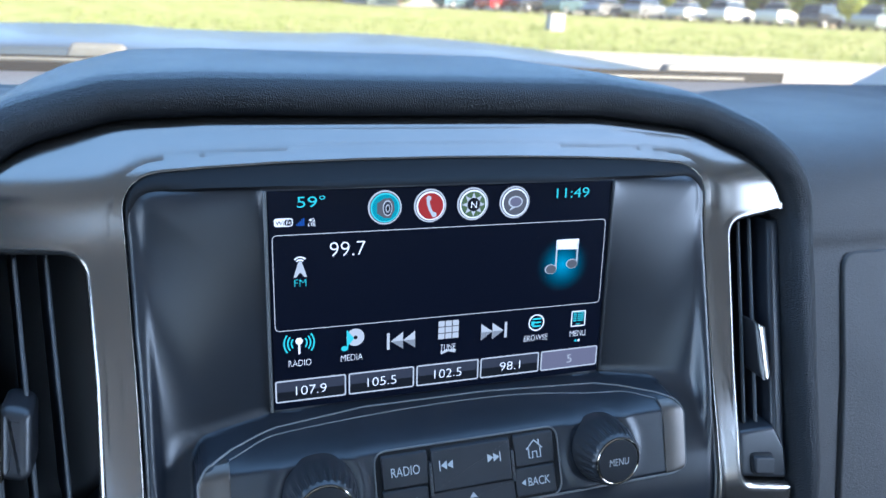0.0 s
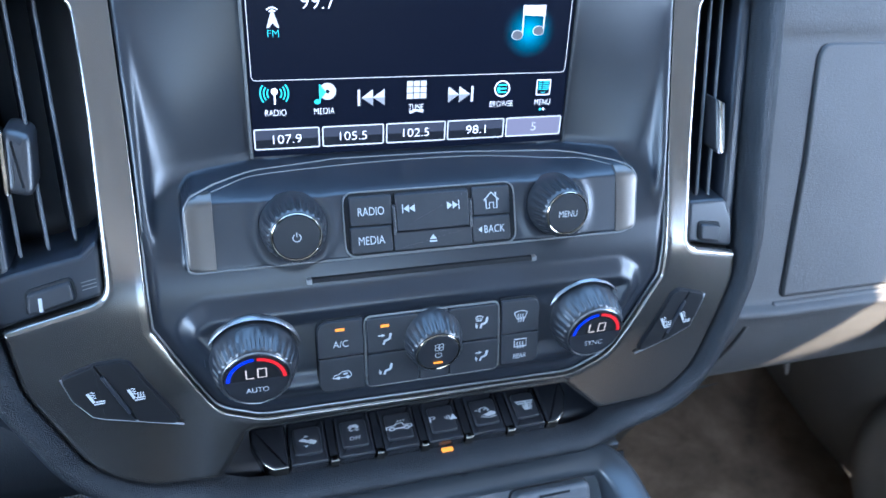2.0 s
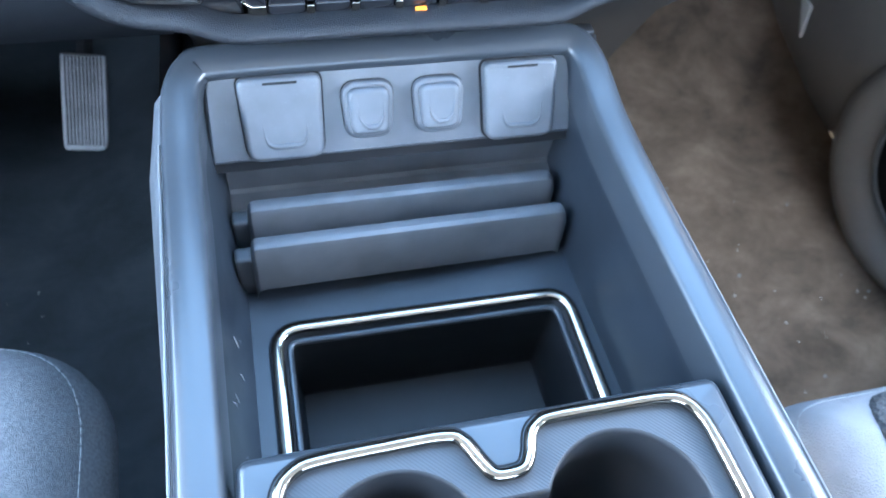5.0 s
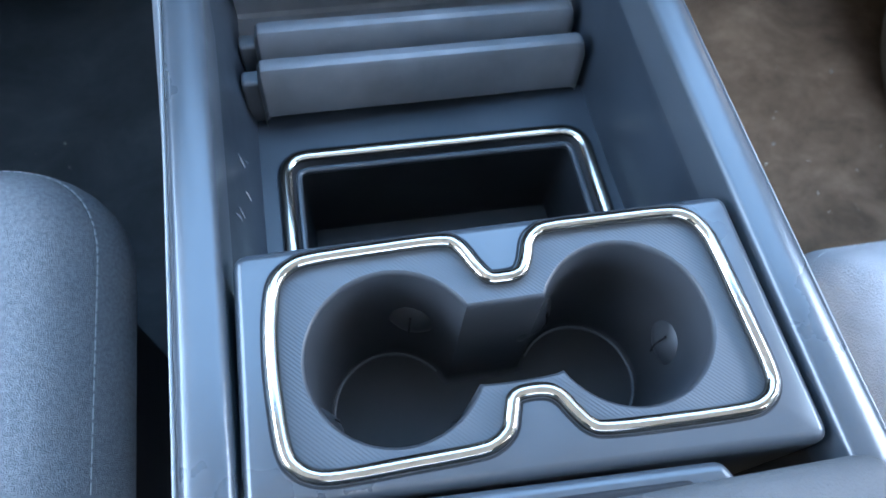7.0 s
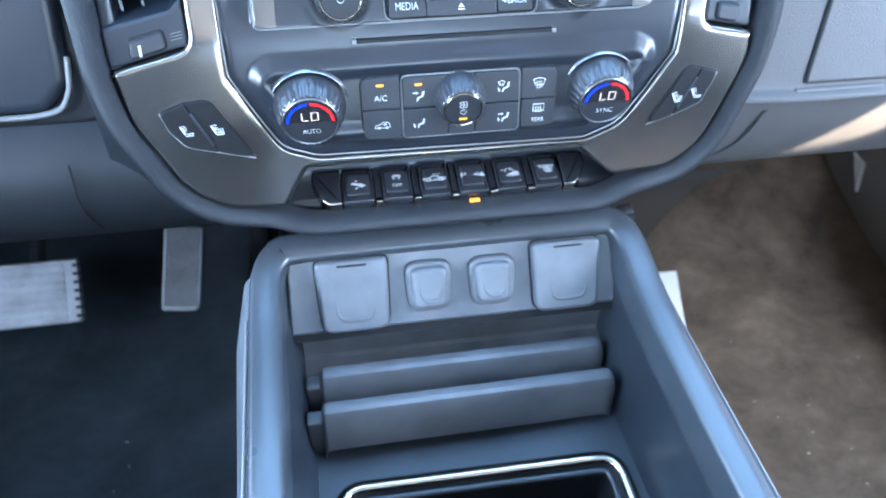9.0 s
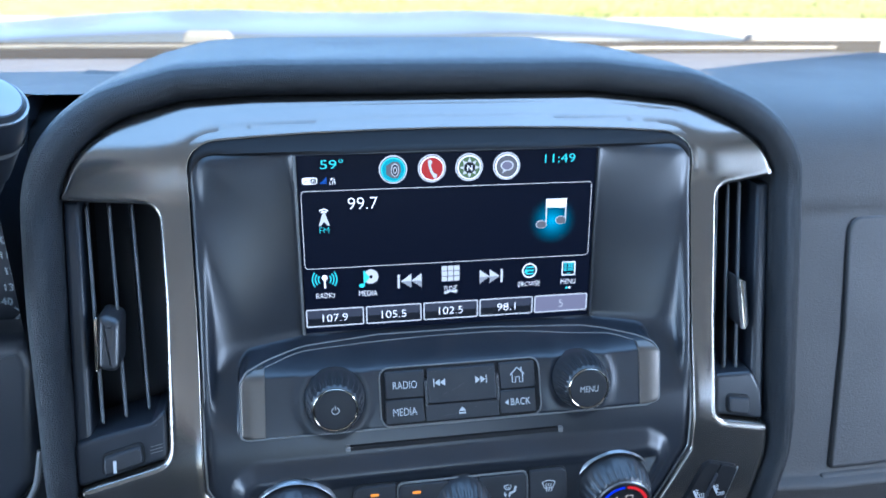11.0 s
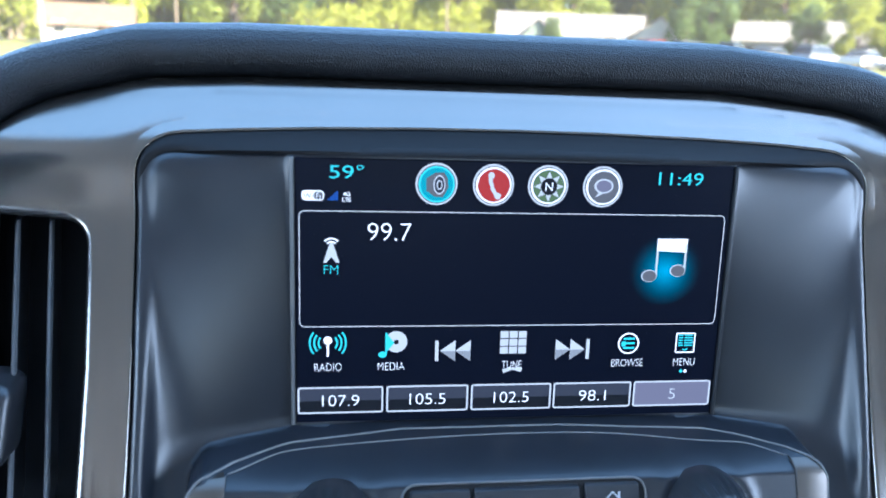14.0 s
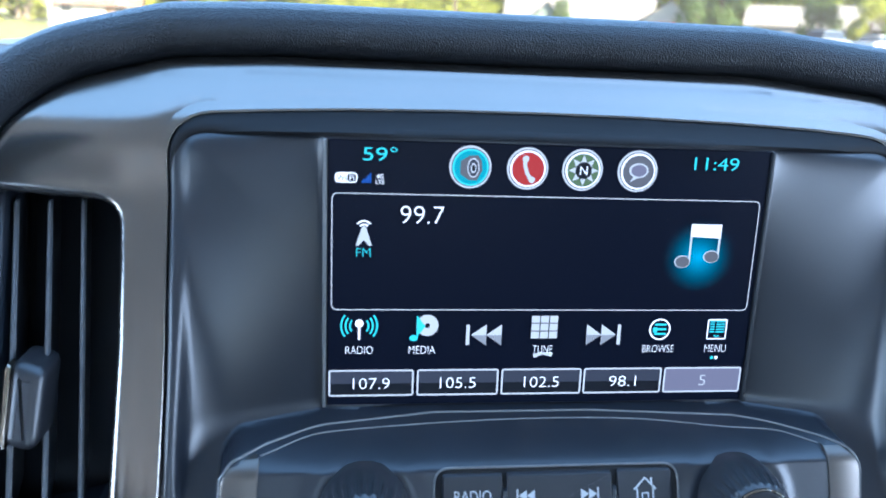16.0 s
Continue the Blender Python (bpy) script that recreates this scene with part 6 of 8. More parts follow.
for lp in (offset(CHROME, -0.0018), offset(HOLES, 0.0018)):
    vs = [bm.verts.new(TOP(x, y, 0.0022)) for x, y in lp]
    eds += [bm.edges.new((vs[i - 1], vs[i])) for i in range(len(vs))]
bmesh.ops.triangle_fill(bm, use_beauty=True, edges=eds, normal=(0, 0, 1))
part("rubber_mat", bm, M_RUBBER, tray, "finely ribbed rubber insert")
bm = bmesh.new()
rings = [[bm.verts.new(TOP(x, y, d)) for x, y in offset(HOLES, k)] for k, d in ((0.0018, 0.0022), (0.0012, 0.0025), (0.0005, 0.0036), (0.0, 0.0060), (-0.0012, 0.040), (-0.0036, 0.1010), (-0.0048, 0.1050), (-0.0070, 0.1062))]
for a, b in zip(rings, rings[1:]):
    ring_faces(bm, a, b)
part("cup_well", bm, M_WELL, tray, "two joined dark cup wells", 45)
# Separate floor piece, coloured darker than the walls for the shade down there.
part("well_floor", flat(offset(HOLES, -0.0068), 0.1060, TOP), M_BIN, tray, "darkened floor of the cup wells")
for (cx, cy), angs in ((c1, (68, 205)), (c2, (137, 2))):
    for a in angs:
        d = Vector((math.cos(radians(a)), math.sin(radians(a)), 0))
        at = Vector((cx, cy, 1.046)) + d * (rad - 0.0012)
        part("grip_finger", revolve([(0.0, 0.0062), (0.004, 0.0058), (0.008, 0.0044), (0.012, 0.0022), (0.0155, 0.0004), (0.017, -0.002)], at, -d, 24, right=(0, 0, 1)), M_WELL, tray, "rounded rubber finger")
        part("finger_slit", tube([at - d * (0.0062 - 12.0 * z * z) + Vector((0, 0, z)) for z in (-0.012, -0.006, 0.0, 0.006, 0.012)], 0.0006, False, 6), M_DEEP, tray)
for c in (c1, c2):
    part("well_ring", tube([TOP(x, y, 0.1056) for x, y in circle(*c, rad - 0.0056, 48, 215 if c is c2 else 35, 505 if c is c2 else 325, False)], 0.0007, False, 6), M_CONSOLE, tray)

# scuffs on the wall beside the tray
rs = random.Random(4)
for k in range(9):
    y, z = -0.215 - 0.012 * k * rs.uniform(0.6, 1.2), rs.uniform(1.010, 1.045)
    h = rs.uniform(0.004, 0.014)
    wall_x = lambda zz: float(np.interp(zz, [0.986, 1.00, 1.05, 1.099], [-0.1200, -0.1235, -0.1280, -0.1312])) + 0.0005
    part("scuff", tube([(wall_x(z), y, z), (wall_x(z + h / 2), y + 0.0008, z + h / 2), (wall_x(z + h), y + rs.uniform(-0.002, 0.002), z + h)], [0.00015, 0.0004, 0.00015], False, 5), M_SCUFF, console)

# armrest lid behind the cups
arm = thing("armrest", (0, -0.58, 1.06), "padded charcoal armrest lid with a moulded front latch", "armrest")
bm = box((-0.128, -0.80, 1.045), (0.140, -0.4520, 1.1180), 0.012, 4)
part("lid", bm, M_ARM, arm, "padded vinyl lid")
part("front_moulding", plate(fillet([(-0.124, -0.505), (0.056, -0.505), (0.084, -0.467), (0.072, -0.4446), (-0.124, -0.4356)], [0.004, 0.01, 0.01, 0.006, 0.004], 4), -0.0030, 0.03, 0.004, fn=TOP), M_RAIL, arm, "satin front moulding")
part("latch_recess", plate(fillet([(-0.060, -0.488), (0.046, -0.488), (0.064, -0.463), (0.056, -0.4500), (-0.050, -0.4455), (-0.070, -0.468)], 0.006, 4), -0.0042, 0.003, 0.0016, fn=TOP), M_DEEP, arm, "dark latch recess")
part("latch", plate(fillet([(-0.050, -0.485), (0.042, -0.485), (0.056, -0.464), (0.050, -0.4535), (-0.044, -0.4490), (-0.060, -0.468)], 0.006, 4), -0.0055, 0.003, 0.0018, fn=TOP), M_CONSOLE, arm, "moulded latch lever")


# ---- dashboard body on the passenger's side ----
def DP(x, z, off=0.0):
    """The passenger's dashboard face: raked, a little behind the centre stack."""
    return Vector((x, -0.041 + 0.4505 * (z - 1.195) + off, z))


face = [(0.62, 1.405), (0.40, 1.432), (0.20, 1.4330), (0.115, 1.4310), (0.075, 1.4230), (0.052, 1.4080), (0.040, 1.3850), (0.0335, 1.3640), (0.0310, 1.3560), (0.0, 1.2860), (-0.030, 1.2190), (-0.0385, 1.2005), (-0.0420, 1.1975), (-0.0475, 1.1960), (-0.0492, 1.1930), (-0.0472, 1.1880), (-0.0442, 1.1710), (-0.0380, 1.1500), (-0.0295, 1.1310), (-0.0205, 1.1190), (-0.006, 1.1122), (0.06, 1.1020), (0.30, 1.08)]
face = spline([(0, y, z) for y, z in face], 2)
rows = []
for x in (0.120, 0.150, 0.175, 0.195, 0.215, 0.235, 0.255, 0.30, 0.36, 0.44, 0.52, 0.60, 0.68, 0.78, 0.92):
    k = max(0.0, (0.255 - x) / 0.135)
    row = []
    for p in face:
        mid = float(ease(np.array(p.z), 1.15, 1.20) * (1 - ease(np.array(p.z), 1.36, 1.41)))
        row.append((x, p.y + 0.012 * k * mid, p.z - 0.010 * k * float(ease(np.array(p.z), 1.38, 1.42))))
    rows.append(row)
part("passenger_face", sheet(rows), M_DASH, dashboard, "grained charcoal vinyl face", 50)
glove = thing("glove_box", (0.48, 0.02, 1.19), "closed charcoal glove box door with rounded corner", "glove box")
gl = fillet([(0.2590, 1.2025), (0.2784, 1.2860), (0.2905, 1.3575), (0.70, 1.3600), (0.70, 1.2010)], [0.002, 0.2, 0.014, 0.01, 0.002], 6)
part("gap", plate(offset(ccw(gl), 0.0014), -0.0006, 0.004, 0.0003, fn=DP), M_DEEP, glove)
bm = plate(gl, -0.0028, 0.004, 0.0016, 4, fn=DP)
part("door", bm, M_DASH, glove, "grained charcoal door")
part("hood_lip", tube([DP(x, z, 0.004) for x, z in ((0.2960, 1.3655), (0.31, 1.3680), (0.36, 1.3690), (0.50, 1.3695), (0.70, 1.3695))], 0.006, False, 10), M_DASH, glove)
part("ledge", plate(fillet([(0.2500, 1.1905), (0.70, 1.1885), (0.70, 1.1985), (0.2515, 1.1990)], 0.002, 3), -0.0030, 0.007, 0.0018, fn=DP), M_DASH, glove, "pale narrow ledge")
lowline = spline([(0.172, -0.0195, 1.1190), (0.1867, -0.0245, 1.1241), (0.2042, -0.0305, 1.1337), (0.2198, -0.0385, 1.1514), (0.2262, -0.0440, 1.1700), (0.2310, -0.0450, 1.1850)], 6)
part("lower_seam", tube(lowline, 0.0016, False, 8), M_DASH, dashboard, "pale seam along the lower panel")
part("lower_latch", plate(rect(0.3660, 1.1600, 0.43, 1.1800, 0.003), -0.004, 0.01, 0.002, fn=DP), M_LINE, glove, "bright lower latch plate")

# ---- driver's side of the dashboard ----
rows = []
for x in (-0.205, -0.222, -0.236, -0.250):
    k = (-0.205 - x) / 0.045
    rows.append([(x, y + 0.028 * k, z) for y, z in ((0.20, 1.440), (0.10, 1.435), (0.055, 1.42), (0.035, 1.38), (0.010, 1.30), (-0.015, 1.22), (-0.020, 1.15), (0.0, 1.11), (0.06, 1.085), (0.30, 1.06))])
part("driver_cheek", sheet(rows), M_KNEE, dashboard, "", 50)
part("dash_top_driver", sheet([[(x, 0.62, 1.405) for x in (-0.92, -0.4, -0.15, 0.13)], [(x, 0.40, 1.430) for x in (-0.92, -0.4, -0.15, 0.13)], [(x, 0.19, 1.440) for x in (-0.92, -0.4, -0.15, 0.13)], [(x, 0.10, 1.440) for x in (-0.92, -0.4, -0.15, 0.13)]]), M_DASH, dashboard, "", 50)
part("cluster_brow", sheet([[(x, y, z) for x in (-0.78, -0.6, -0.45, -0.30, -0.246)] for y, z in ((0.10, 1.440), (0.02, 1.455), (-0.01, 1.452), (0.0, 1.442), (0.10, 1.425), (0.17, 1.40))]), M_DASH, dashboard, "", 50)
part("cluster_side", sheet([[(-0.250, y, z) for y in (0.02, 0.10, 0.19)] for z in (1.44, 1.36, 1.28, 1.235)]), M_BLACK, dashboard)
cluster = thing("gauge_cluster", (-0.40, 0.17, 1.24), "dark instrument cluster with a pale numbered speedometer", "gauge cluster")


def GC(u, v, o=0.0):
    return Vector((u, 0.165 + o, v))


part("cluster_back", plate(rect(-0.70, 1.238, -0.2520, 1.42, 0.01), 0.002, 0.02, 0.002, fn=GC), M_DEEP, cluster)
CX, CZ = -0.350, 1.3013
dial = part("speedometer", plate(circle(CX, CZ, 0.056, 56), -0.002, 0.004, 0.001, fn=GC), M_BLACK2, cluster, "round black dial face")
part("dial_ring", tube([GC(x, z, -0.003) for x, z in circle(CX, CZ, 0.0575, 56)], 0.0015, True, 8), M_LINE, dial, "bright dial ring")
for n, a in (("80", 69), ("90", 50), ("100", 31.5), ("110", 14), ("120", -4), ("130", -23), ("140", -42), ("60", 106), ("40", 143), ("20", 180), ("0", 217)):
    part("numeral", lettering(n, CX + 0.0422 * math.cos(radians(a)), CZ + 0.0422 * math.sin(radians(a)), 0.0060, -0.0026, GC), M_MARK, dial)
for k in range(0, 57):
    a = 217 - k * 4.625
    r0 = 0.0515 if k % 4 else 0.0500
    part("tick", strip([(CX + r0 * math.cos(radians(a)), CZ + r0 * math.sin(radians(a))), (CX + 0.0548 * math.cos(radians(a)), CZ + 0.0548 * math.sin(radians(a)))], 0.0008, -0.0026, GC), M_MARK, dial)
part("needle", strip([(CX, CZ), (CX - 0.030, CZ - 0.026)], 0.0022, -0.004, GC), G_ORANGE, dial)


def KN(u, v, o=0.0):
    return Vector((u, 0.050 + 0.25 * (v - 1.2) + o, v))


part("knee_surround", plate(fillet([(-0.78, 1.085), (-0.246, 1.100), (-0.246, 1.236), (-0.78, 1.236)], 0.004, 3), 0.006, 0.02, 0.002, fn=KN), M_KNEE, dashboard, "charcoal lower cluster panel")
lp = fillet([(-0.78, 1.172), (-0.292, 1.1690), (-0.2715, 1.1900), (-0.2640, 1.2680), (-0.2700, 1.2870), (-0.78, 1.285)], [0.001, 0.016, 0.016, 0.012, 0.012, 0.001], 6)
part("column_panel", plate(lp, -0.003, 0.03, 0.010, 5, fn=KN), M_BLACK, dashboard, "smooth black panel below the gauges")
# Grey bar drawn in as the highlight along the panel's lower corner.
part("panel_gleam_edge", tube([KN(x, z, -0.0005) for x, z in spline([(-0.5, 1.1705), (-0.36, 1.1690), (-0.295, 1.1695), (-0.2760, 1.1820), (-0.2690, 1.21)], 6)], 0.0022, False, 8), M_GREY, dashboard)
part("knee_bolster", sheet([[(x, y, z) for x in (-0.78, -0.5, -0.30, -0.262, -0.235, -0.21, -0.150)] for y, z in ((0.035, 1.165), (0.005, 1.145), (-0.002, 1.11), (0.015, 1.07), (0.06, 1.045), (0.14, 1.03), (0.34, 1.02))]), M_KNEE, dashboard, "", 50)
part("knee_seam", tube([Vector((-0.2780, 0.0025, 1.150)), Vector((-0.2785, -0.0040, 1.128)), Vector((-0.2775, -0.0035, 1.108)), Vector((-0.2760, 0.010, 1.080))], 0.0010, False, 6), M_DEEP, dashboard)

lever = thing("shift_lever", (-0.30, 0.02, 1.33), "dark column shift lever with a bright-ringed end", "shift lever")
part("arm", tube(spline([(-0.368, 0.09, 1.285), (-0.294, 0.005, 1.350), (-0.235, -0.040, 1.418), (-0.219, -0.054, 1.446)], 6), [0.009] * 6 + [0.010] * 6 + [0.0122] * 7, False, 16), M_BLACK, lever)
ax = Vector((0.40, -0.45, 0.80)).normalized()
grip = part("grip", revolve([(0.0122, -0.034), (0.0142, -0.018), (0.0158, -0.004), (0.0154, 0.006), (0.0128, 0.0105), (0.0, 0.0120)], (-0.2130, -0.0600, 1.4560), ax, 32), M_BLACK, lever, "rounded black grip")
part("end_cap", revolve([(0.0122, 0.0108), (0.0085, 0.0122), (0.0, 0.0126)], (-0.2130, -0.0600, 1.4560), ax, 32), M_LINE, grip, "pale satin end cap")
part("grip_band", revolve([(0.0150, -0.0130), (0.0157, -0.0110), (0.0160, -0.0090)], (-0.2130, -0.0600, 1.4560), ax, 32), M_GREY, grip)
part("end_ring", tube([Vector((-0.2130, -0.0600, 1.4560)) + ax * 0.0078 + (ax.orthogonal().normalized() * math.cos(2 * math.pi * k / 40) + ax.cross(ax.orthogonal().normalized()) * math.sin(2 * math.pi * k / 40)) * 0.0146 for k in range(40)], 0.0008, True, 8), M_LINE, grip, "bright ring")

# ---- pedals ----
def pedal(name, at, w, h, label, ribs_up, stem, turn=0.0):
    """A ribbed pedal pad facing the driver; at: the middle of its face."""
    p = thing(name, at, label, "pedal", "pedals")
    n = Vector((0.10, -0.72, 0.69)).normalized()
    i = Vector((1, 0.0, 0)) - n * n.x
    i.normalize()
    j = n.cross(i)
    j = j if j.z > 0 else -j
    i, j = i * math.cos(turn) - j * math.sin(turn), j * math.cos(turn) + i * math.sin(turn)
    fn = lambda u, v, o=0.0: Vector(at) + i * u + j * v - n * o
    part("pad", plate(fillet([(-w / 2, -h / 2), (w / 2, -h / 2), (w / 2, h / 2), (-w / 2, h / 2)], [0.006, 0.012 if ribs_up else 0.006, 0.004, 0.004], 4), 0.0, 0.010, 0.0025, fn=fn), M_PEDAL, p, "worn grey rubber pad")
    count = 11 if ribs_up else 7
    for k in range(count):
        if ribs_up:
            u = -w / 2 + 0.005 + (w - 0.010) * k / (count - 1)
            part("groove", plate([(u - 0.0010, -h / 2 + 0.006), (u + 0.0010, -h / 2 + 0.006), (u + 0.0010, h / 2 - 0.002), (u - 0.0010, h / 2 - 0.002)], -0.0004, 0.001, 0.0002, fn=fn), M_DEEP, p)
        else:
            v = -h / 2 + 0.008 + (h - 0.016) * k / (count - 1)
            part("rib", plate([(-w / 2 + 0.004, v - 0.003), (w / 2 - 0.016, v - 0.003), (w / 2 - 0.016, v + 0.003), (-w / 2 + 0.004, v + 0.003)], -0.002, 0.003, 0.001, fn=fn), M_PEDAL, p)
            part("edge_notch", plate([(w / 2 - 0.0065, v - 0.0022), (w / 2 + 0.0004, v - 0.0022), (w / 2 + 0.0004, v + 0.0022), (w / 2 - 0.0065, v + 0.0022)], -0.0004, 0.004, 0.0002, fn=fn), M_DEEP, p)
    part("stem", tube([fn(stem, h / 2 - 0.01, 0.012), fn(stem, h / 2 + 0.05, 0.03), fn(stem, h / 2 + 0.16, 0.03)], 0.009, False, 10), M_DEEP, p)


pedal("accelerator_pedal", (-0.2955, 0.228, 0.812), 0.047, 0.108, "worn grey ribbed accelerator pedal", True, 0.0, 0.13)
pedal("brake_pedal", (-0.480, 0.198, 0.822), 0.135, 0.078, "wide worn grey brake pedal", False, 0.02)


# ---- cab: floor, seats, doors, roof, glass ----
floor = thing("floor", (0, 0, 0.58), "charcoal carpeted cab floor rising to the toe board", "floor", kind="structure")


def carpet(x0, x1, name, m, lift=0.0):
    rows = []
    for y, z in ((-1.9, 0.60), (-0.9, 0.60), (-0.5, 0.60), (-0.3, 0.600), (-0.1, 0.600), (0.05, 0.602), (0.18, 0.610), (0.30, 0.632), (0.42, 0.69), (0.52, 0.78), (0.60, 0.90), (0.64, 1.02), (0.65, 1.25)):
        row = []
        for k in range(25):
            x = x0 + (x1 - x0) * k / 24
            wave = 0.006 * noise.noise(Vector((x * 6, y * 6, 1.0))) + 0.003 * noise.noise(Vector((x * 17, y * 17, 4.0)))
            hump = 0.05 * math.exp(-((x - 0.16) / 0.10) ** 2) + 0.05 * math.exp(-((x + 0.17) / 0.10) ** 2)
            row.append((x, y, z + lift + wave + hump * (1 if y < 0.5 else 0.5)))
        rows.append(row)
    return part(name, sheet(rows), m, floor, "", 60)


# The driver's half takes the darker, cooler carpet.
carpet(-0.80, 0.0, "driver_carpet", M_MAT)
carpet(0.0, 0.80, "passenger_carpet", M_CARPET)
for k in range(9):
    x, y = (0.30 + 0.045 * (k * 37 % 11), -0.28 + 0.055 * (k * 53 % 9))
    crumb = thing("crumb", (x, y, 0.6), "tiny pale crumb lying on the carpet", "debris", "crumbs on the carpet")
    part("speck", box((x - 0.0016, y - 0.001, 0.606), (x + 0.0016, y + 0.001, 0.609), 0.0004), M_STITCH, crumb)
lint = thing("lint", (0.35, 0.0, 0.6), "pale lint and crumbs scattered over the carpet", "lint", kind="stuff")
bm = bmesh.new()
rl = random.Random(12)
for k in range(170):
    x, y = rl.uniform(0.20, 0.74) if k < 120 else rl.uniform(-0.7, -0.2), rl.uniform(-0.42, 0.30)
    z = 0.6005 + 0.006 * noise.noise(Vector((x * 6, y * 6, 1.0))) + 0.003 * noise.noise(Vector((x * 17, y * 17, 4.0))) + 0.05 * math.exp(-((x - 0.16) / 0.10) ** 2) + 0.05 * math.exp(-((x + 0.17) / 0.10) ** 2) + (0.05 * max(0.0, y - 0.05))
    a, r = rl.uniform(0, 6.28), rl.uniform(0.0005, 0.0014)
    u, v = Vector((math.cos(a), math.sin(a), 0)) * r * rl.uniform(0.8, 2.2), Vector((-math.sin(a), math.cos(a), 0)) * r
    c = Vector((x, y, z + 0.0012))
    vs = [bm.verts.new(c + p) for p in (-u, -v, u, v, Vector((0, 0, r)))]
    for p, q in ((0, 1), (1, 2), (2, 3), (3, 0)):
        bm.faces.new((vs[p], vs[q], vs[4]))
part("specks", bm, M_LINT, lint)
# White sheet laid on the carpet in place of a sunlit patch.
paper = thing("floor_sun_patch", (0.40, 0.26, 0.62), "white sheet standing in for a sunlit patch on the carpet", "paper")
part("sheet", sheet([[(0.295 + 0.108 * u + 0.02 * v, 0.190 + 0.100 * v - 0.02 * u, 0.645 + 0.012 * v + 0.004 * math.sin(5 * u + 2 * v)) for u in np.linspace(0, 1, 8)] for v in np.linspace(0, 1, 6)]), M_SUN_PATCH, paper)
part("heater_box", sheet([[(x, y, z) for x in (-0.14, -0.10, 0.0, 0.12, 0.17, 0.24)] for y, z in ((-0.03, 1.12), (0.02, 1.06), (0.06, 0.98), (0.11, 0.86), (0.13, 0.70), (0.14, 0.58))]), M_HOUSING, dashboard, "dark plastic heater housing", 50)
part("under_dash", sheet([[(x, y, z) for x in (-0.80, -0.3, 0.0, 0.3, 0.80)] for y, z in ((0.08, 1.085), (0.30, 1.05), (0.45, 1.02), (0.66, 1.02))]), M_DEEP, dashboard)
part("firewall", sheet([[(x, 0.70, z) for x in (-0.85, 0.85)] for z in (0.55, 1.42)]), M_DEEP, dashboard)


def seat(x0, x1, yf, label, inner, rc):
    """A front seat: rounded cushion, cloth insert, stitching, backrest and head restraint."""
    s = thing("front_seat", ((x0 + x1) / 2, yf - 0.25, 0.6), label, "seat", "front seats")
    zt = 0.985
    y0 = yf - 0.52

    def lift(d):
        """Height of the cushion's top at a distance in from its edge."""
        k = max(0.0, 1 - d / 0.062)
        return zt - 0.075 * (1 - math.sqrt(max(0.0, 1 - k ** 2.2))) - 0.016 * min(1.0, max(0.0, (d - 0.05) / 0.12))

    def outline(d):
        return ccw(rect(x0 + d, y0 + d, x1 - d, yf - d, max(rc - d, 0.012), 10))
    bm = bmesh.new()
    rings = [[bm.verts.new((x, y, z)) for x, y in outline(d)] for d, z in ((0.075, 0.80), (0.045, 0.84), (0.014, 0.885), (0.0, lift(0.0)))]
    for d in (0.0015, 0.004, 0.008, 0.013, 0.020, 0.030, 0.042, 0.055, 0.068, 0.082, 0.090):
        rings.append([bm.verts.new((x, y, lift(d))) for x, y in outline(d)])
    for a, b in zip(rings, rings[1:]):
        ring_faces(bm, a, b)
    bm.faces.new(rings[-1])
    part("cushion", bm, M_TWILL if inner < 0 else M_SEAT, s, "soft grey seat cushion", 70)
    line = outline(0.0)
    ins = ccw(rect(x0 + (0.052 if inner > 0 else 0.066), y0 + 0.08, x1 - (0.066 if inner > 0 else 0.165), yf - (0.012 if inner > 0 else 0.110), 0.05, 8))
    bm = bmesh.new()
    fine = resample(ins, 0.012)
    rings = [[bm.verts.new((x, y, lift(max(0.0, min(x - x0, x1 - x, yf - y, y - y0))) + e)) for x, y in offset(fine, -d)] for d, e in ((0.0, -0.004), (0.002, 0.0018), (0.006, 0.0032), (0.012, 0.0036), (0.02, 0.0040), (0.032, 0.0044), (0.045, 0.0044))]
    for a, b in zip(rings, rings[1:]):
        ring_faces(bm, a, b)
    bm.faces.new(rings[-1])
    part("insert", bm, M_MESH if inner > 0 else M_SEAT, s, "dark woven mesh insert" if inner > 0 else "woven cloth insert", 60)
    seam = resample(ccw([tuple(p) for p in outline(0.0115)]), 0.0022)
    near = [p for p in seam if (p[0] > x1 - 0.10 if inner < 0 else p[0] < x0 + 0.10) and p[1] > yf - 0.40]
    acc, start = 0.0, None
    for p, q in zip(near, near[1:]):
        step = math.dist(p, q)
        if step > 0.02:
            continue
        acc += step
        if start is None and acc >= 0:
            start = p
        if acc > 0.0042 and start:
            part("stitch", tube([(start[0], start[1], lift(0.0115) + 0.0002), (q[0], q[1], lift(0.0115) + 0.0002)], 0.00042, False, 5), M_STITCH, s)
            acc, start = -0.0026, None
    part("seat_base", box((x0 + 0.04, yf - 0.50, 0.62), (x1 - 0.04, yf - 0.06, 0.82), 0.01), M_DEEP, s)
    bm = box((x0, yf - 0.66, 0.92), (x1, yf - 0.50, 1.56), 0.05, 5)
    for v in bm.verts:
        v.co.y -= (v.co.z - 0.92) * 0.30
    part("backrest", bm, M_BACK, s, "woven cloth backrest", 60)
    bm = box((x0 + 0.13, yf - 0.88, 1.58), (x1 - 0.13, yf - 0.78, 1.76), 0.035, 4)
    part("head_restraint", bm, M_BACK, s)


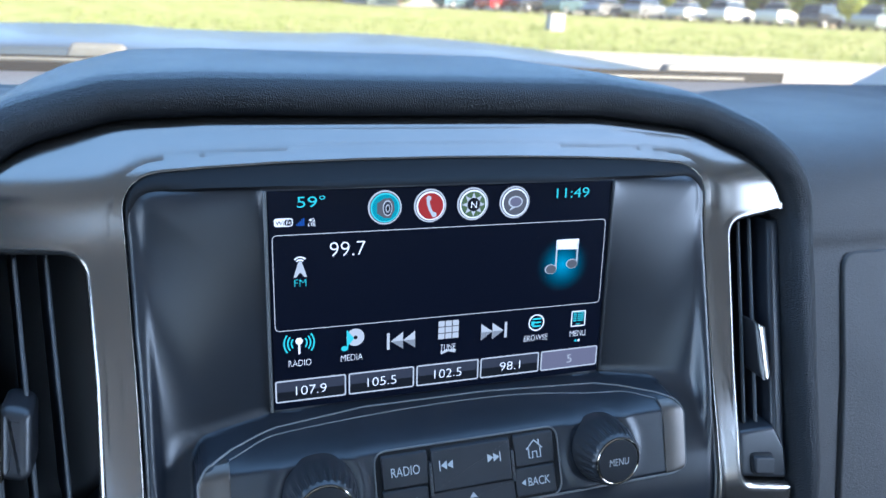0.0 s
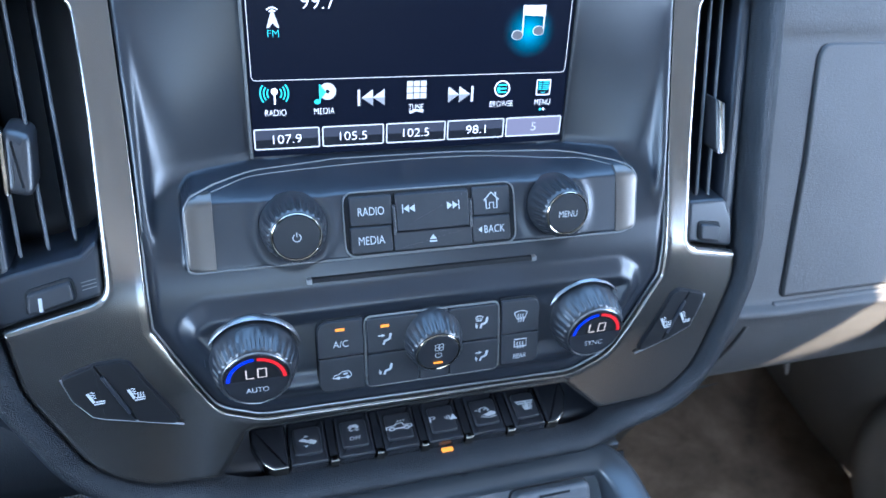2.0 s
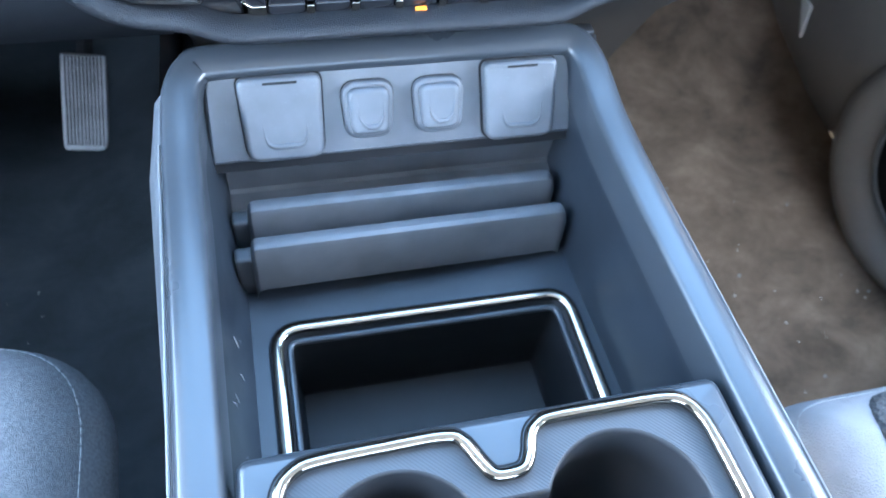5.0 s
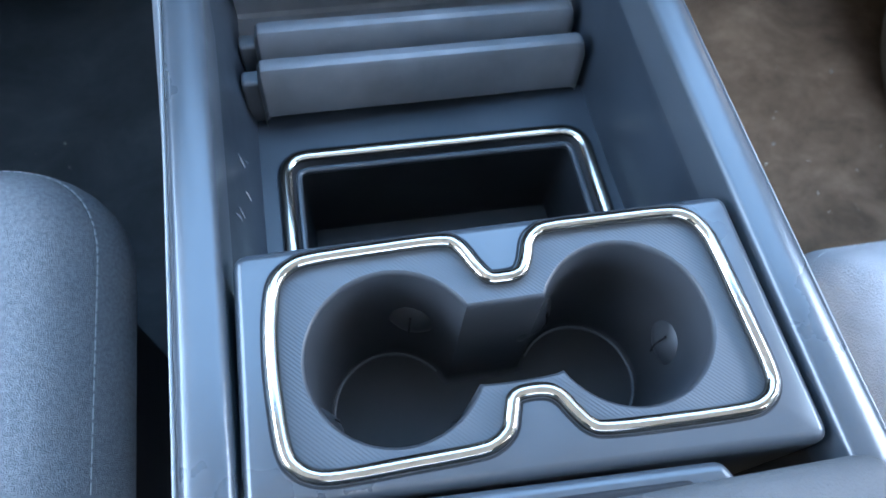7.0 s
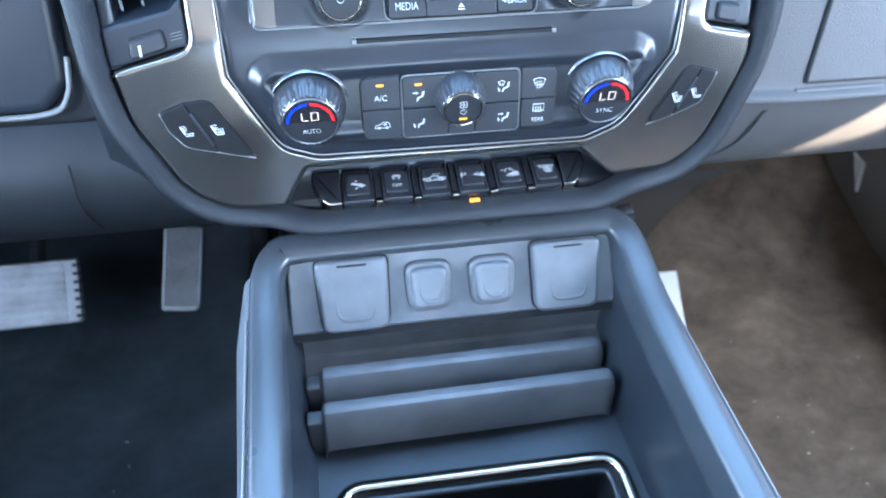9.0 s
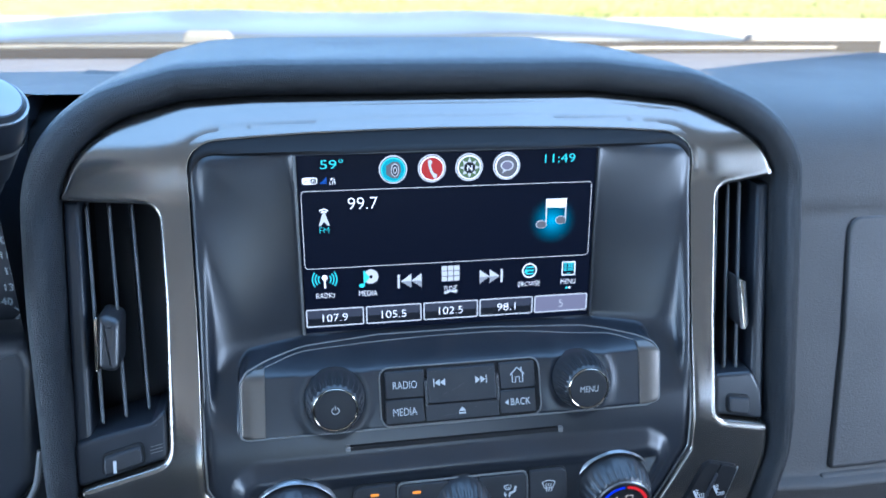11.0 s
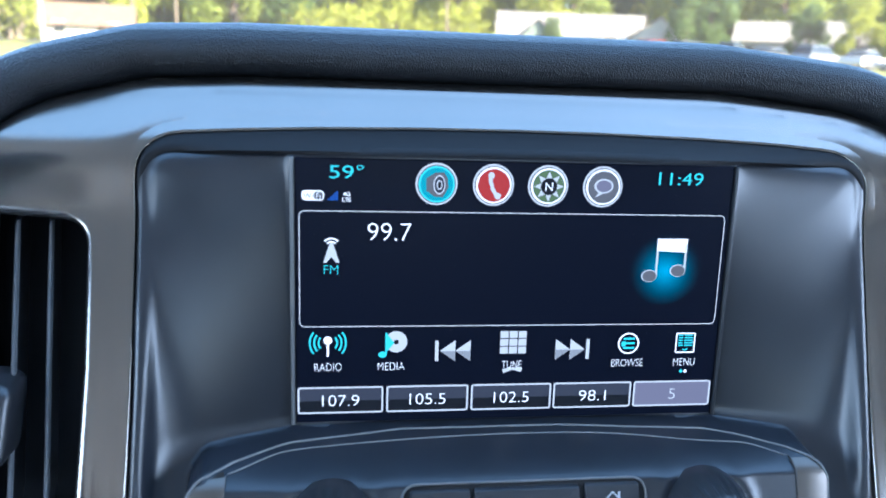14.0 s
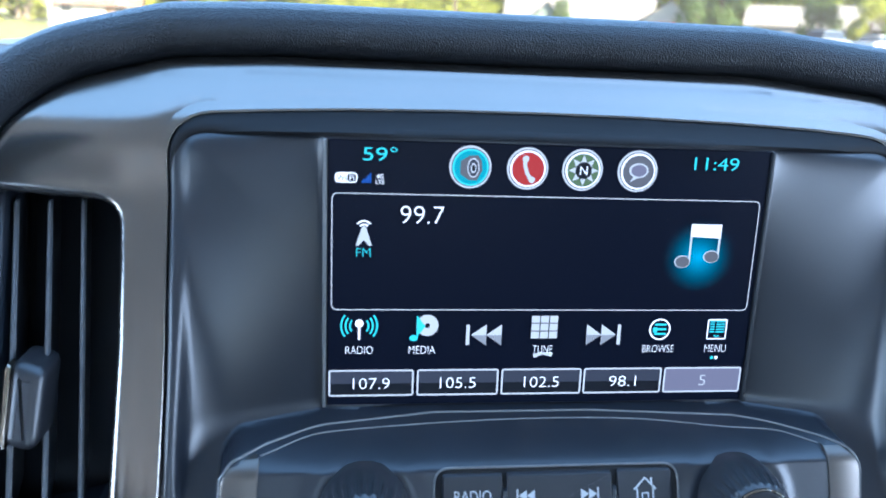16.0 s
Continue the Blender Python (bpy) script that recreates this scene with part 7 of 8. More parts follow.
seat(-0.745, -0.2225, -0.146, "grey driver seat with a pale-stitched rounded bolster", -1, 0.095)
seat(0.236, 0.745, -0.290, "grey woven cloth passenger seat beside the console", 1, 0.045)

for sgn, nm in ((1, "passenger_door"), (-1, "driver_door")):
    d = thing(nm, (sgn * 0.78, -0.3, 0.6), "charcoal door lining with a round speaker pocket below the window" if sgn > 0 else "charcoal door lining below the open window", "door", kind="structure")
    rows = []
    for y in (-1.9, -1.2, -0.6, -0.2, 0.0, 0.15, 0.30, 0.45, 0.62):
        rows.append([(sgn * x, y, z) for x, z in ((0.84, 0.55), (0.80, 0.62), (0.755, 0.72), (0.745, 0.88), (0.765, 0.98), (0.755, 1.10), (0.79, 1.22), (0.815, 1.27), (0.86, 1.27))])
    part("lining", sheet(rows), M_DOOR, d, "", 50)
    if sgn > 0:
        c = (0.005, 0.755)

        def SP(u, v, o=0.0):
            return Vector((0.752 + o, u, v))
        bm = bmesh.new()
        el = lambda k: [(c[0] + p[0] * 1.25, c[1] + p[1] * 1.12) for p in circle(0, 0, k, 40)]
        rings = [[bm.verts.new(SP(x, z, o)) for x, z in el(k)] for k, o in ((0.152, 0.004), (0.146, -0.016), (0.137, -0.028), (0.125, -0.032), (0.110, -0.026), (0.098, -0.010), (0.093, 0.010))]
        for a, b in zip(rings, rings[1:]):
            ring_faces(bm, a, b)
        part("speaker_pocket", bm, M_DOOR, d, "raised rounded pocket rim", 60)
        part("speaker_grille", plate(el(0.092), -0.002, 0.01, 0.004, fn=SP), M_DEEP, d, "black speaker grille")
        # Pale wedge put in for outside light showing at the door gap.
        part("door_gap_light", plate([(0.388, 0.772), (0.346, 0.722), (0.358, 0.772)], -0.004, 0.006, 0.001, fn=SP), M_HEAD, d, "pale wedge for the daylight at the door gap")
        part("speaker_ring", tube([SP(x, z, -0.006) for x, z in el(0.084)], 0.004, True, 8), M_GREY, d)
    pillar = [(sgn * 0.93, 0.54, 1.37), (sgn * 0.84, 0.20, 1.60), (sgn * 0.74, -0.20, 1.83)]
    part("front_pillar", tube(pillar, 0.040, False, 12), M_HEAD, d)
    if sgn > 0:
        # Unseen plate whose lower edge sets the sun streak's upper limit.
        lp = [(-0.70, 1.659), (-0.40, 1.659), (0.42, 1.253), (0.56, 1.25), (0.56, 1.40), (-0.18, 1.86), (-0.70, 1.86)]
        part("sun_edge_plate", plate(lp, 0.0, 0.016, 0.004, fn=lambda u, v, o=0.0: Vector((0.812 + o, u, v))), M_HEAD, d, "unseen pale pillar plate cut to bound the sun streak")
    # Out-of-view pillar, made wide to keep the sun off the seat.
    part("middle_pillar", tube([(sgn * 0.81, -0.80, 1.15), (sgn * 0.79, -0.80, 1.5), (sgn * 0.75, -0.83, 1.82)], [0.13, 0.125, 0.12], False, 16, flatten=0.35, up=(1, 0, 0)), M_HEAD, d)
    part("rear_pillar", tube([(sgn * 0.81, -1.88, 1.20), (sgn * 0.70, -1.86, 1.82)], 0.07, False, 12), M_HEAD, d)
    part("header", box((sgn * 0.76 - 0.055, -1.95, 1.706 if sgn > 0 else 1.715), (sgn * 0.76 + 0.055, -0.20, 1.86), 0.015), M_HEAD, d)
    part("kick_panel", sheet([[(sgn * x, y, z) for y in (0.30, 0.42, 0.66)] for x, z in ((0.80, 0.58), (0.78, 0.90), (0.79, 1.28))]), M_DOOR, d)
roof = thing("ceiling", (0, -0.9, 1.83), "pale grey cloth headliner under the steel roof", "ceiling", kind="structure")
part("headliner", box((-0.72, -1.95, 1.845), (0.72, -0.20, 1.885), 0.01), M_HEAD, roof)
rear = thing("rear_wall", (0, -1.95, 0.6), "dark cab back wall below the rear window", "wall", kind="structure")
part("back_panel", box((-0.86, -2.0, 0.55), (0.86, -1.94, 1.25), 0.005), M_BACK, rear)
m_glass = bpy.data.materials.new("clear_window_glass")
m_glass.use_nodes = True
nt = m_glass.node_tree
nt.nodes.remove(nt.nodes["Principled BSDF"])
tr, gs, mx = nt.nodes.new("ShaderNodeBsdfTransparent"), nt.nodes.new("ShaderNodeBsdfGlossy"), nt.nodes.new("ShaderNodeMixShader")
tr.inputs[0].default_value = (0.96, 0.98, 0.97, 1)
gs.inputs["Roughness"].default_value = 0.02
mx.inputs[0].default_value = 0.04
nt.links.new(tr.outputs[0], mx.inputs[1])
nt.links.new(gs.outputs[0], mx.inputs[2])
# Translucent film added to veil the outdoors in bright haze.
film, mx2 = nt.nodes.new("ShaderNodeBsdfTranslucent"), nt.nodes.new("ShaderNodeMixShader")
film.inputs[0].default_value = (0.85, 0.84, 0.80, 1)
dn = nt.nodes.new("ShaderNodeTexNoise")
dn.inputs["Scale"].default_value = 5.0
dr = nt.nodes.new("ShaderNodeMapRange")
dr.inputs["To Min"].default_value, dr.inputs["To Max"].default_value = 0.02, 0.06
nt.links.new(dn.outputs["Fac"], dr.inputs["Value"])
nt.links.new(dr.outputs[0], mx2.inputs[0])
nt.links.new(mx.outputs[0], mx2.inputs[1])
nt.links.new(film.outputs[0], mx2.inputs[2])
nt.links.new(mx2.outputs[0], nt.nodes["Material Output"].inputs[0])
wind = thing("window_1", (0, 0.3, 1.4), "slightly hazed raked windshield glass above the dashboard", "windshield", kind="structure")
rows = []
for k in range(9):
    t = k / 8
    rows.append([(x * (1 - 0.16 * t), 0.66 - 0.08 * (x / 0.92) ** 2 - 0.86 * t, 1.405 + 0.445 * t) for x in (-0.92, -0.6, -0.3, 0, 0.3, 0.6, 0.92)])
pane = part("pane", sheet(rows), m_glass, wind, "", 60)
pane.visible_shadow = False


# Unseen pane added to block the sun; its top edge outlines the dash streak.
sun_mask_pane = thing("window_mask", (0.82, -0.2, 1.25), "unseen dark pane added beside the passenger to trim the sun", "side window", kind="structure")
m_sun_mask = bpy.data.materials.new("dark_sun_mask_glass")
m_sun_mask.use_nodes = True
nt = m_sun_mask.node_tree
nt.nodes.remove(nt.nodes["Principled BSDF"])
tr, gs, mx = nt.nodes.new("ShaderNodeBsdfTransparent"), nt.nodes.new("ShaderNodeBsdfGlossy"), nt.nodes.new("ShaderNodeMixShader")
tr.inputs[0].default_value, gs.inputs["Roughness"].default_value, mx.inputs[0].default_value = (0.05, 0.054, 0.054, 1), 0.02, 0.05
nt.links.new(tr.outputs[0], mx.inputs[1])
nt.links.new(gs.outputs[0], mx.inputs[2])
nt.links.new(mx.outputs[0], nt.nodes["Material Output"].inputs[0])
part("pane", plate([(-0.70, 1.24), (0.36, 1.24), (-0.47, 1.612), (-0.492, 1.617), (-0.512, 1.627), (-0.545, 1.656), (-0.565, 1.682), (-0.70, 1.70)], 0.0, 0.004, 0.0, fn=lambda u, v, o=0.0: Vector((0.832 + o, u, v))), m_sun_mask, sun_mask_pane)


# ---- outside: hood, cowl, ground, far row of cars, houses, trees ----
M_PAINT = mat("blue_grey_metallic_paint", (0.036, 0.050, 0.066), 0.34, 0.3, coat=0.12, vary=(3, 0.1))
M_COWL = mat("weathered_black_cowl", (0.008, 0.008, 0.009), 0.8, bump=(300, 0.4, 0.001))
M_PALE = mat("pale_grey_plastic", (0.20, 0.205, 0.205), 0.55)
M_PIVOT = mat("weathered_grey_wiper_plastic", (0.075, 0.080, 0.082), 0.6, vary=(40, 0.3))
truck = thing("truck_hood", (0, 1.3, 0.9), "blue-grey metallic truck hood beyond the windshield", "truck hood")
hood = spline([(0, 0.90, 1.404), (0, 0.92, 1.420), (0, 1.05, 1.430), (0, 1.3, 1.434), (0, 1.6, 1.424), (0, 1.9, 1.404), (0, 2.1, 1.38), (0, 2.22, 1.34), (0, 2.28, 1.25), (0, 2.30, 0.9)], 4)
rows = [[(x, p.y - 0.05 * (x / 0.9) ** 2, p.z - 0.05 * (abs(x) / 0.9) ** 3 - 0.008 * math.exp(-(x / 0.22) ** 4) - 0.25 * float(ease(np.array(abs(x)), 0.90, 0.96))) for x in np.linspace(-0.96, 0.96, 65)] for p in hood]
part("panel", sheet(rows), M_PAINT, truck, "", 50)
cowl = thing("cowl", (0, 0.8, 1.25), "weathered black cowl grille at the windshield base", "cowl")
part("grille", sheet([[(x, y, z - 0.03 * (x / 0.9) ** 2 - 0.016 * max(0, x - 0.3)) for x in (-0.88, -0.5, 0, 0.5, 0.80)] for y, z in ((0.665, 1.394), (0.74, 1.408), (0.84, 1.409), (0.905, 1.405))]), M_COWL, cowl)
for x, y, z, turn in ((-0.220, 0.715, 1.419, 6), (0.648, 0.715, 1.413, -8)):
    w = thing("wiper", (x, y, z), "pale grey windshield wiper arm lying on the cowl", "wiper", "wipers")
    bm = box((x - 0.040, y - 0.014, z - 0.006), (x + 0.040, y + 0.014, z + 0.016), 0.006, 3, taper=0.25)
    part("pivot_cover", bm, M_PIVOT, w, "dark grey pivot cover")
    part("arm", tube([(x + 0.12, y - 0.012, z - 0.005), (x - 0.20, y - 0.012, z - 0.004), (x - 0.55, y - 0.02, z - 0.010)], 0.0040, False, 8), M_PIVOT, w)

M_GRASS = mat("sunlit_mown_grass", (0.105, 0.130, 0.036), 0.95, vary=(0.9, 0.4, (0.185, 0.185, 0.085)), bump=(20, 0.6, 0.05), spec=0.1)
M_TUFT = mat("rough_yellow_grass", (0.105, 0.135, 0.033), 0.9, island=0.35, spec=0.1)
M_CONC = mat("pale_concrete", (0.22, 0.21, 0.195), 0.9, vary=(0.6, 0.2), bump=(40, 0.3, 0.01))
M_ASPH = mat("worn_grey_asphalt", (0.11, 0.11, 0.11), 0.9, vary=(0.4, 0.25), bump=(60, 0.3, 0.01))
ground = thing("ground", (0, 0, 0), "sunlit grass and paving running to the horizon", "ground", kind="structure")


def ground_z(x, y):
    """The lawn climbs gently beyond the apron."""
    r = math.hypot(x, y)
    side = 0.45 + 0.55 * max(0.0, min(1.0, (math.degrees(math.atan2(x, max(y, 0.1))) + 12) / 30))
    return side * (1.2 * max(0.0, min(1.0, (r - 36.0) / 25.0)) + 0.004 * max(0.0, min(r, 320.0) - 61.0)) if y > 0 else 0.0


part("lawn", sheet([[(x, y, ground_z(x, y)) for x in [-900, -300, -150, -110] + list(range(-80, 84, 4)) + [110, 150, 300, 900]] for y in [-900, -100, -20] + list(range(0, 100, 4)) + [112, 125, 160, 220, 320, 1500]]), M_GRASS, ground, "", 80)
lot = thing("pavement", (0, 5, 0), "pale concrete parking apron in front of the truck", "pavement", kind="structure")
part("apron", sheet([[(-40, y0, 0.03), (0, y0, 0.03), (12, y0, 0.03), (22, y0 - 0.5, 0.03), (50, y1, 0.03)] for y0, y1 in ((-30, -30), (24, 10))]), M_CONC, lot)
part("kerb", tube([(-40, 24.1, 0.06), (0, 24.1, 0.06), (12, 24.1, 0.06), (22, 23.6, 0.06), (50, 10.1, 0.06)], 0.10, False, 6), M_CONC, lot)
road = thing("road", (-30, 90, 0), "pale street crossing behind the grass", "road", kind="structure")
part("surface", sheet([[(x, y + e, ground_z(x, y + e) + 0.06) for x, y in ((-140, 50), (-90, 62), (-60, 72), (-40, 80), (-20, 90), (0, 102), (20, 116), (60, 130))] for e in (0, 6, 12)]), M_ASPH, road, "", 80)
part("far_lot", sheet([[(x, y + e, ground_z(x, y + e) + 0.06) for x, y in ((16, 66), (26, 62), (36, 56), (46, 48), (56, 40))] for e in (0, 6, 12)]), M_ASPH, road, "", 80)

M_GLASSD = mat("dark_vehicle_glass", (0.02, 0.025, 0.03), 0.1)
M_TYRE = mat("black_tyre", (0.015, 0.015, 0.015), 0.9)
M_RIM = mat("alloy_wheel", (0.5, 0.5, 0.52), 0.35, 0.8)
PAINTS = [mat("white_car_paint", (0.45, 0.45, 0.45), 0.25, coat=0.5), mat("silver_car_paint", (0.26, 0.265, 0.275), 0.3, 0.6, coat=0.5), mat("black_car_paint", (0.02, 0.022, 0.025), 0.2, coat=0.6), mat("red_car_paint", (0.25, 0.018, 0.02), 0.25, coat=0.6), mat("teal_car_paint", (0.08, 0.13, 0.15), 0.25, 0.4, coat=0.6)]


def car(x, y, turn, paint, kind, label):
    """A parked vehicle built along +x: body by side sections, glasshouse, four wheels."""
    c = thing("parked_car", (0, 0, 0), label, "car", "row of parked cars")
    L, W = (5.2, 1.9) if kind == "pickup" else (4.6, 1.8)
    if kind == "pickup":
        low = [(0.0, 0.55), (0.05, 0.95), (1.2, 1.08), (1.75, 1.12), (3.3, 1.15), (3.35, 1.12), (5.1, 1.10), (5.2, 0.6)]
        cab = [(1.45, 1.10), (2.05, 1.72), (2.9, 1.78), (3.3, 1.70), (3.4, 1.12)]
    elif kind == "suv":
        low = [(0.0, 0.5), (0.05, 0.9), (1.0, 1.02), (1.4, 1.05), (4.4, 1.10), (4.55, 0.9), (4.6, 0.5)]
        cab = [(1.15, 1.05), (1.75, 1.62), (2.8, 1.72), (4.1, 1.66), (4.5, 1.08)]
    else:
        low = [(0.0, 0.45), (0.08, 0.72), (1.1, 0.88), (1.4, 0.92), (3.9, 0.98), (4.5, 0.92), (4.6, 0.5)]
        cab = [(1.2, 0.90), (1.95, 1.38), (2.8, 1.45), (3.5, 1.36), (4.1, 0.97)]
    bm = bmesh.new()
    prof = low + [(L - 0.1, 0.28), (0.1, 0.28)]
    for half in (1,):
        a = [bm.verts.new((px - L / 2, -W / 2 + 0.06 * (pz > 0.8), pz)) for px, pz in prof]
        b = [bm.verts.new((px - L / 2, W / 2 - 0.06 * (pz > 0.8), pz)) for px, pz in prof]
        ring_faces(bm, a, b)
        bm.faces.new(a)
        bm.faces.new(b)
    part("body", bm, paint, c)
    bm = bmesh.new()
    a = [bm.verts.new((px - L / 2, -W / 2 + 0.10 + 0.14 * (pz - 1) / 0.7, pz)) for px, pz in cab]
    b = [bm.verts.new((px - L / 2, W / 2 - 0.10 - 0.14 * (pz - 1) / 0.7, pz)) for px, pz in cab]
    ring_faces(bm, a, b)
    bm.faces.new(a)
    bm.faces.new(b)
    part("glasshouse", bm, M_GLASSD, c)
    part("roof", box((cab[1][0] - L / 2 + 0.05, -W / 2 + 0.24, cab[1][1] + 0.01), (cab[3][0] - L / 2, W / 2 - 0.24, cab[2][1] + 0.03), 0.02), paint, c)
    for wx in (0.85, L - 0.95):
        for s in (-1, 1):
            wh = part("tyre", revolve([(0.20, -0.11), (0.33, -0.11), (0.35, -0.07), (0.35, 0.07), (0.33, 0.11), (0.20, 0.11)], (wx - L / 2, s * (W / 2 - 0.08), 0.35), (0, s, 0), 20), M_TYRE, c)
            part("rim", revolve([(0.21, 0.09), (0.18, 0.07), (0.05, 0.10), (0.0, 0.10)], (wx - L / 2, s * (W / 2 - 0.08), 0.35), (0, s, 0), 16), M_RIM, wh)
    for s in (-1, 1):
        part("headlight", box((-L / 2 - 0.01, s * (W / 2 - 0.30) - 0.16, 0.70), (-L / 2 + 0.12, s * (W / 2 - 0.30) + 0.16, 0.84), 0.02), M_PALE, c)
    c.matrix_world = pose(x, y, ground_z(x, y) + 0.08, 0, 0, turn)
    return c


ROW = [(23.6, 64.5, 4, "pickup", "black pickup parked in the far row"), (26.6, 63.0, 3, "suv", "bright red car parked in the far row"), (29.2, 61.4, 2, "suv", "black car parked in the far row"), (32.0, 60.0, 4, "pickup", "dark teal pickup parked in the far row"),
       (34.8, 58.2, 1, "sedan", "silver sedan parked in the far row"), (37.6, 56.4, 1, "suv", "silver sport utility parked in the far row"), (40.4, 54.4, 0, "sedan", "white sedan parked in the far row"), (43.2, 52.4, 0, "suv", "white sport utility parked in the far row"), (46.0, 50.2, 0, "pickup", "white pickup parked in the far row"), (48.6, 48.0, 2, "suv", "black sport utility parked in the far row"), (51.2, 45.6, 1, "pickup", "silver pickup parked in the far row"), (53.8, 43.0, 0, "suv", "white wagon parked in the far row"), (56.2, 40.2, 2, "suv", "black wagon parked in the far row")]
for x, y, pk, kd, lb in ROW:
    car(x, y, 205 + 6 * math.sin(x), PAINTS[pk], kd, lb)

M_SIDING = mat("pale_house_siding", (0.40, 0.39, 0.365), 0.8, vary=(1.5, 0.1))
M_GREENS = mat("grey_green_siding", (0.12, 0.155, 0.14), 0.8, vary=(1.5, 0.15))
M_ROOF = mat("grey_shingle_roof", (0.16, 0.155, 0.15), 0.9, vary=(2.0, 0.2), bump=(6, 0.4, 0.03))
M_ROOFB = mat("brown_shingle_roof", (0.14, 0.092, 0.063), 0.9, vary=(2.0, 0.25), bump=(6, 0.4, 0.03))


def house(x, y, turn, w, d, h, rise, wall, roof_m, label):
    """A gabled house; ridge along its own x."""
    o = thing("house", (0, 0, 0), label, "house", "houses behind the cars")
    bm = bmesh.new()
    pr = [(-d / 2, 0), (d / 2, 0), (d / 2, h), (0, h + rise), (-d / 2, h)]
    a = [bm.verts.new((-w / 2, py, pz)) for py, pz in pr]
    b = [bm.verts.new((w / 2, py, pz)) for py, pz in pr]
    ring_faces(bm, a, b)
    bm.faces.new(a)
    bm.faces.new(b)
    part("wall", bm, wall, o)
    for s in (-1, 1):
        k = rise / (d / 2)
        part("roof", sheet([[(xx, s * (d / 2 + 0.5), h - 0.5 * k + e), (xx, 0, h + rise + e)] for xx, e in ((-w / 2 - 0.4, 0.12), (w / 2 + 0.4, 0.12))]), roof_m, o)
    for k in range(max(2, int(w / 3.5))):
        xx = -w / 2 + 1.5 + k * (w - 3) / max(1, int(w / 3.5) - 1)
        win = part("window", box((xx - 0.55, -d / 2 - 0.05, 1.0), (xx + 0.55, -d / 2 + 0.05, 2.1), 0.02), M_SIDING, o)
        part("pane", box((xx - 0.45, -d / 2 - 0.07, 1.1), (xx + 0.45, -d / 2, 2.0), 0.0), M_GLASSD, win)
    part("door", box((w * 0.12, -d / 2 - 0.06, 0.0), (w * 0.12 + 1.0, -d / 2 + 0.04, 2.1), 0.02), M_ROOFB, o)
    o.matrix_world = pose(x, y, ground_z(x, y), 0, 0, turn)


house(22.2, 88, -12, 9.0, 7, 2.4, 2.5, M_SIDING, M_ROOF, "long white house with a pale grey roof")
house(21.0, 83.2, 80, 3.2, 3.4, 2.3, 1.6, M_GREENS, M_ROOF, "small grey-green gabled outbuilding")
house(31.2, 87.5, -24, 7, 7, 2.5, 2.4, M_SIDING, M_ROOF, "white gabled house with a grey roof")
house(35.2, 82.5, 66, 6, 6, 2.4, 2.2, M_SIDING, M_ROOF, "white gable end of a house")
house(47.8, 80, -30, 8, 7, 2.6, 2.0, M_SIDING, M_ROOF, "white house with a grey roof among trees")
house(54.2, 76.5, -38, 6, 7, 2.6, 2.2, M_SIDING, M_ROOF, "small white house behind trees")
house(-24.6, 76, 12, 7.6, 6, 1.9, 1.8, M_SIDING, M_ROOFB, "low house with a brown shingle roof")

M_BARK = mat("grey_brown_bark", (0.15, 0.12, 0.09), 0.95, vary=(6, 0.4), bump=(12, 0.7, 0.03))
M_LEAF = [mat("yellow_green_foliage", (0.285, 0.315, 0.050), 0.7, island=0.22, spec=0.2), mat("mid_green_foliage", (0.215, 0.265, 0.055), 0.7, island=0.22, spec=0.2), mat("dark_green_foliage", (0.105, 0.160, 0.052), 0.7, island=0.2, spec=0.2)]

for m in M_LEAF:
    nt = m.node_tree
    b = nt.nodes["Principled BSDF"]
    tl, mx = nt.nodes.new("ShaderNodeBsdfTranslucent"), nt.nodes.new("ShaderNodeMixShader")
    nt.links.new(b.inputs["Base Color"].links[0].from_socket, tl.inputs[0])
    mx.inputs[0].default_value = 0.5
    nt.links.new(b.outputs[0], mx.inputs[1])
    nt.links.new(tl.outputs[0], mx.inputs[2])
    nt.links.new(mx.outputs[0], nt.nodes["Material Output"].inputs[0])


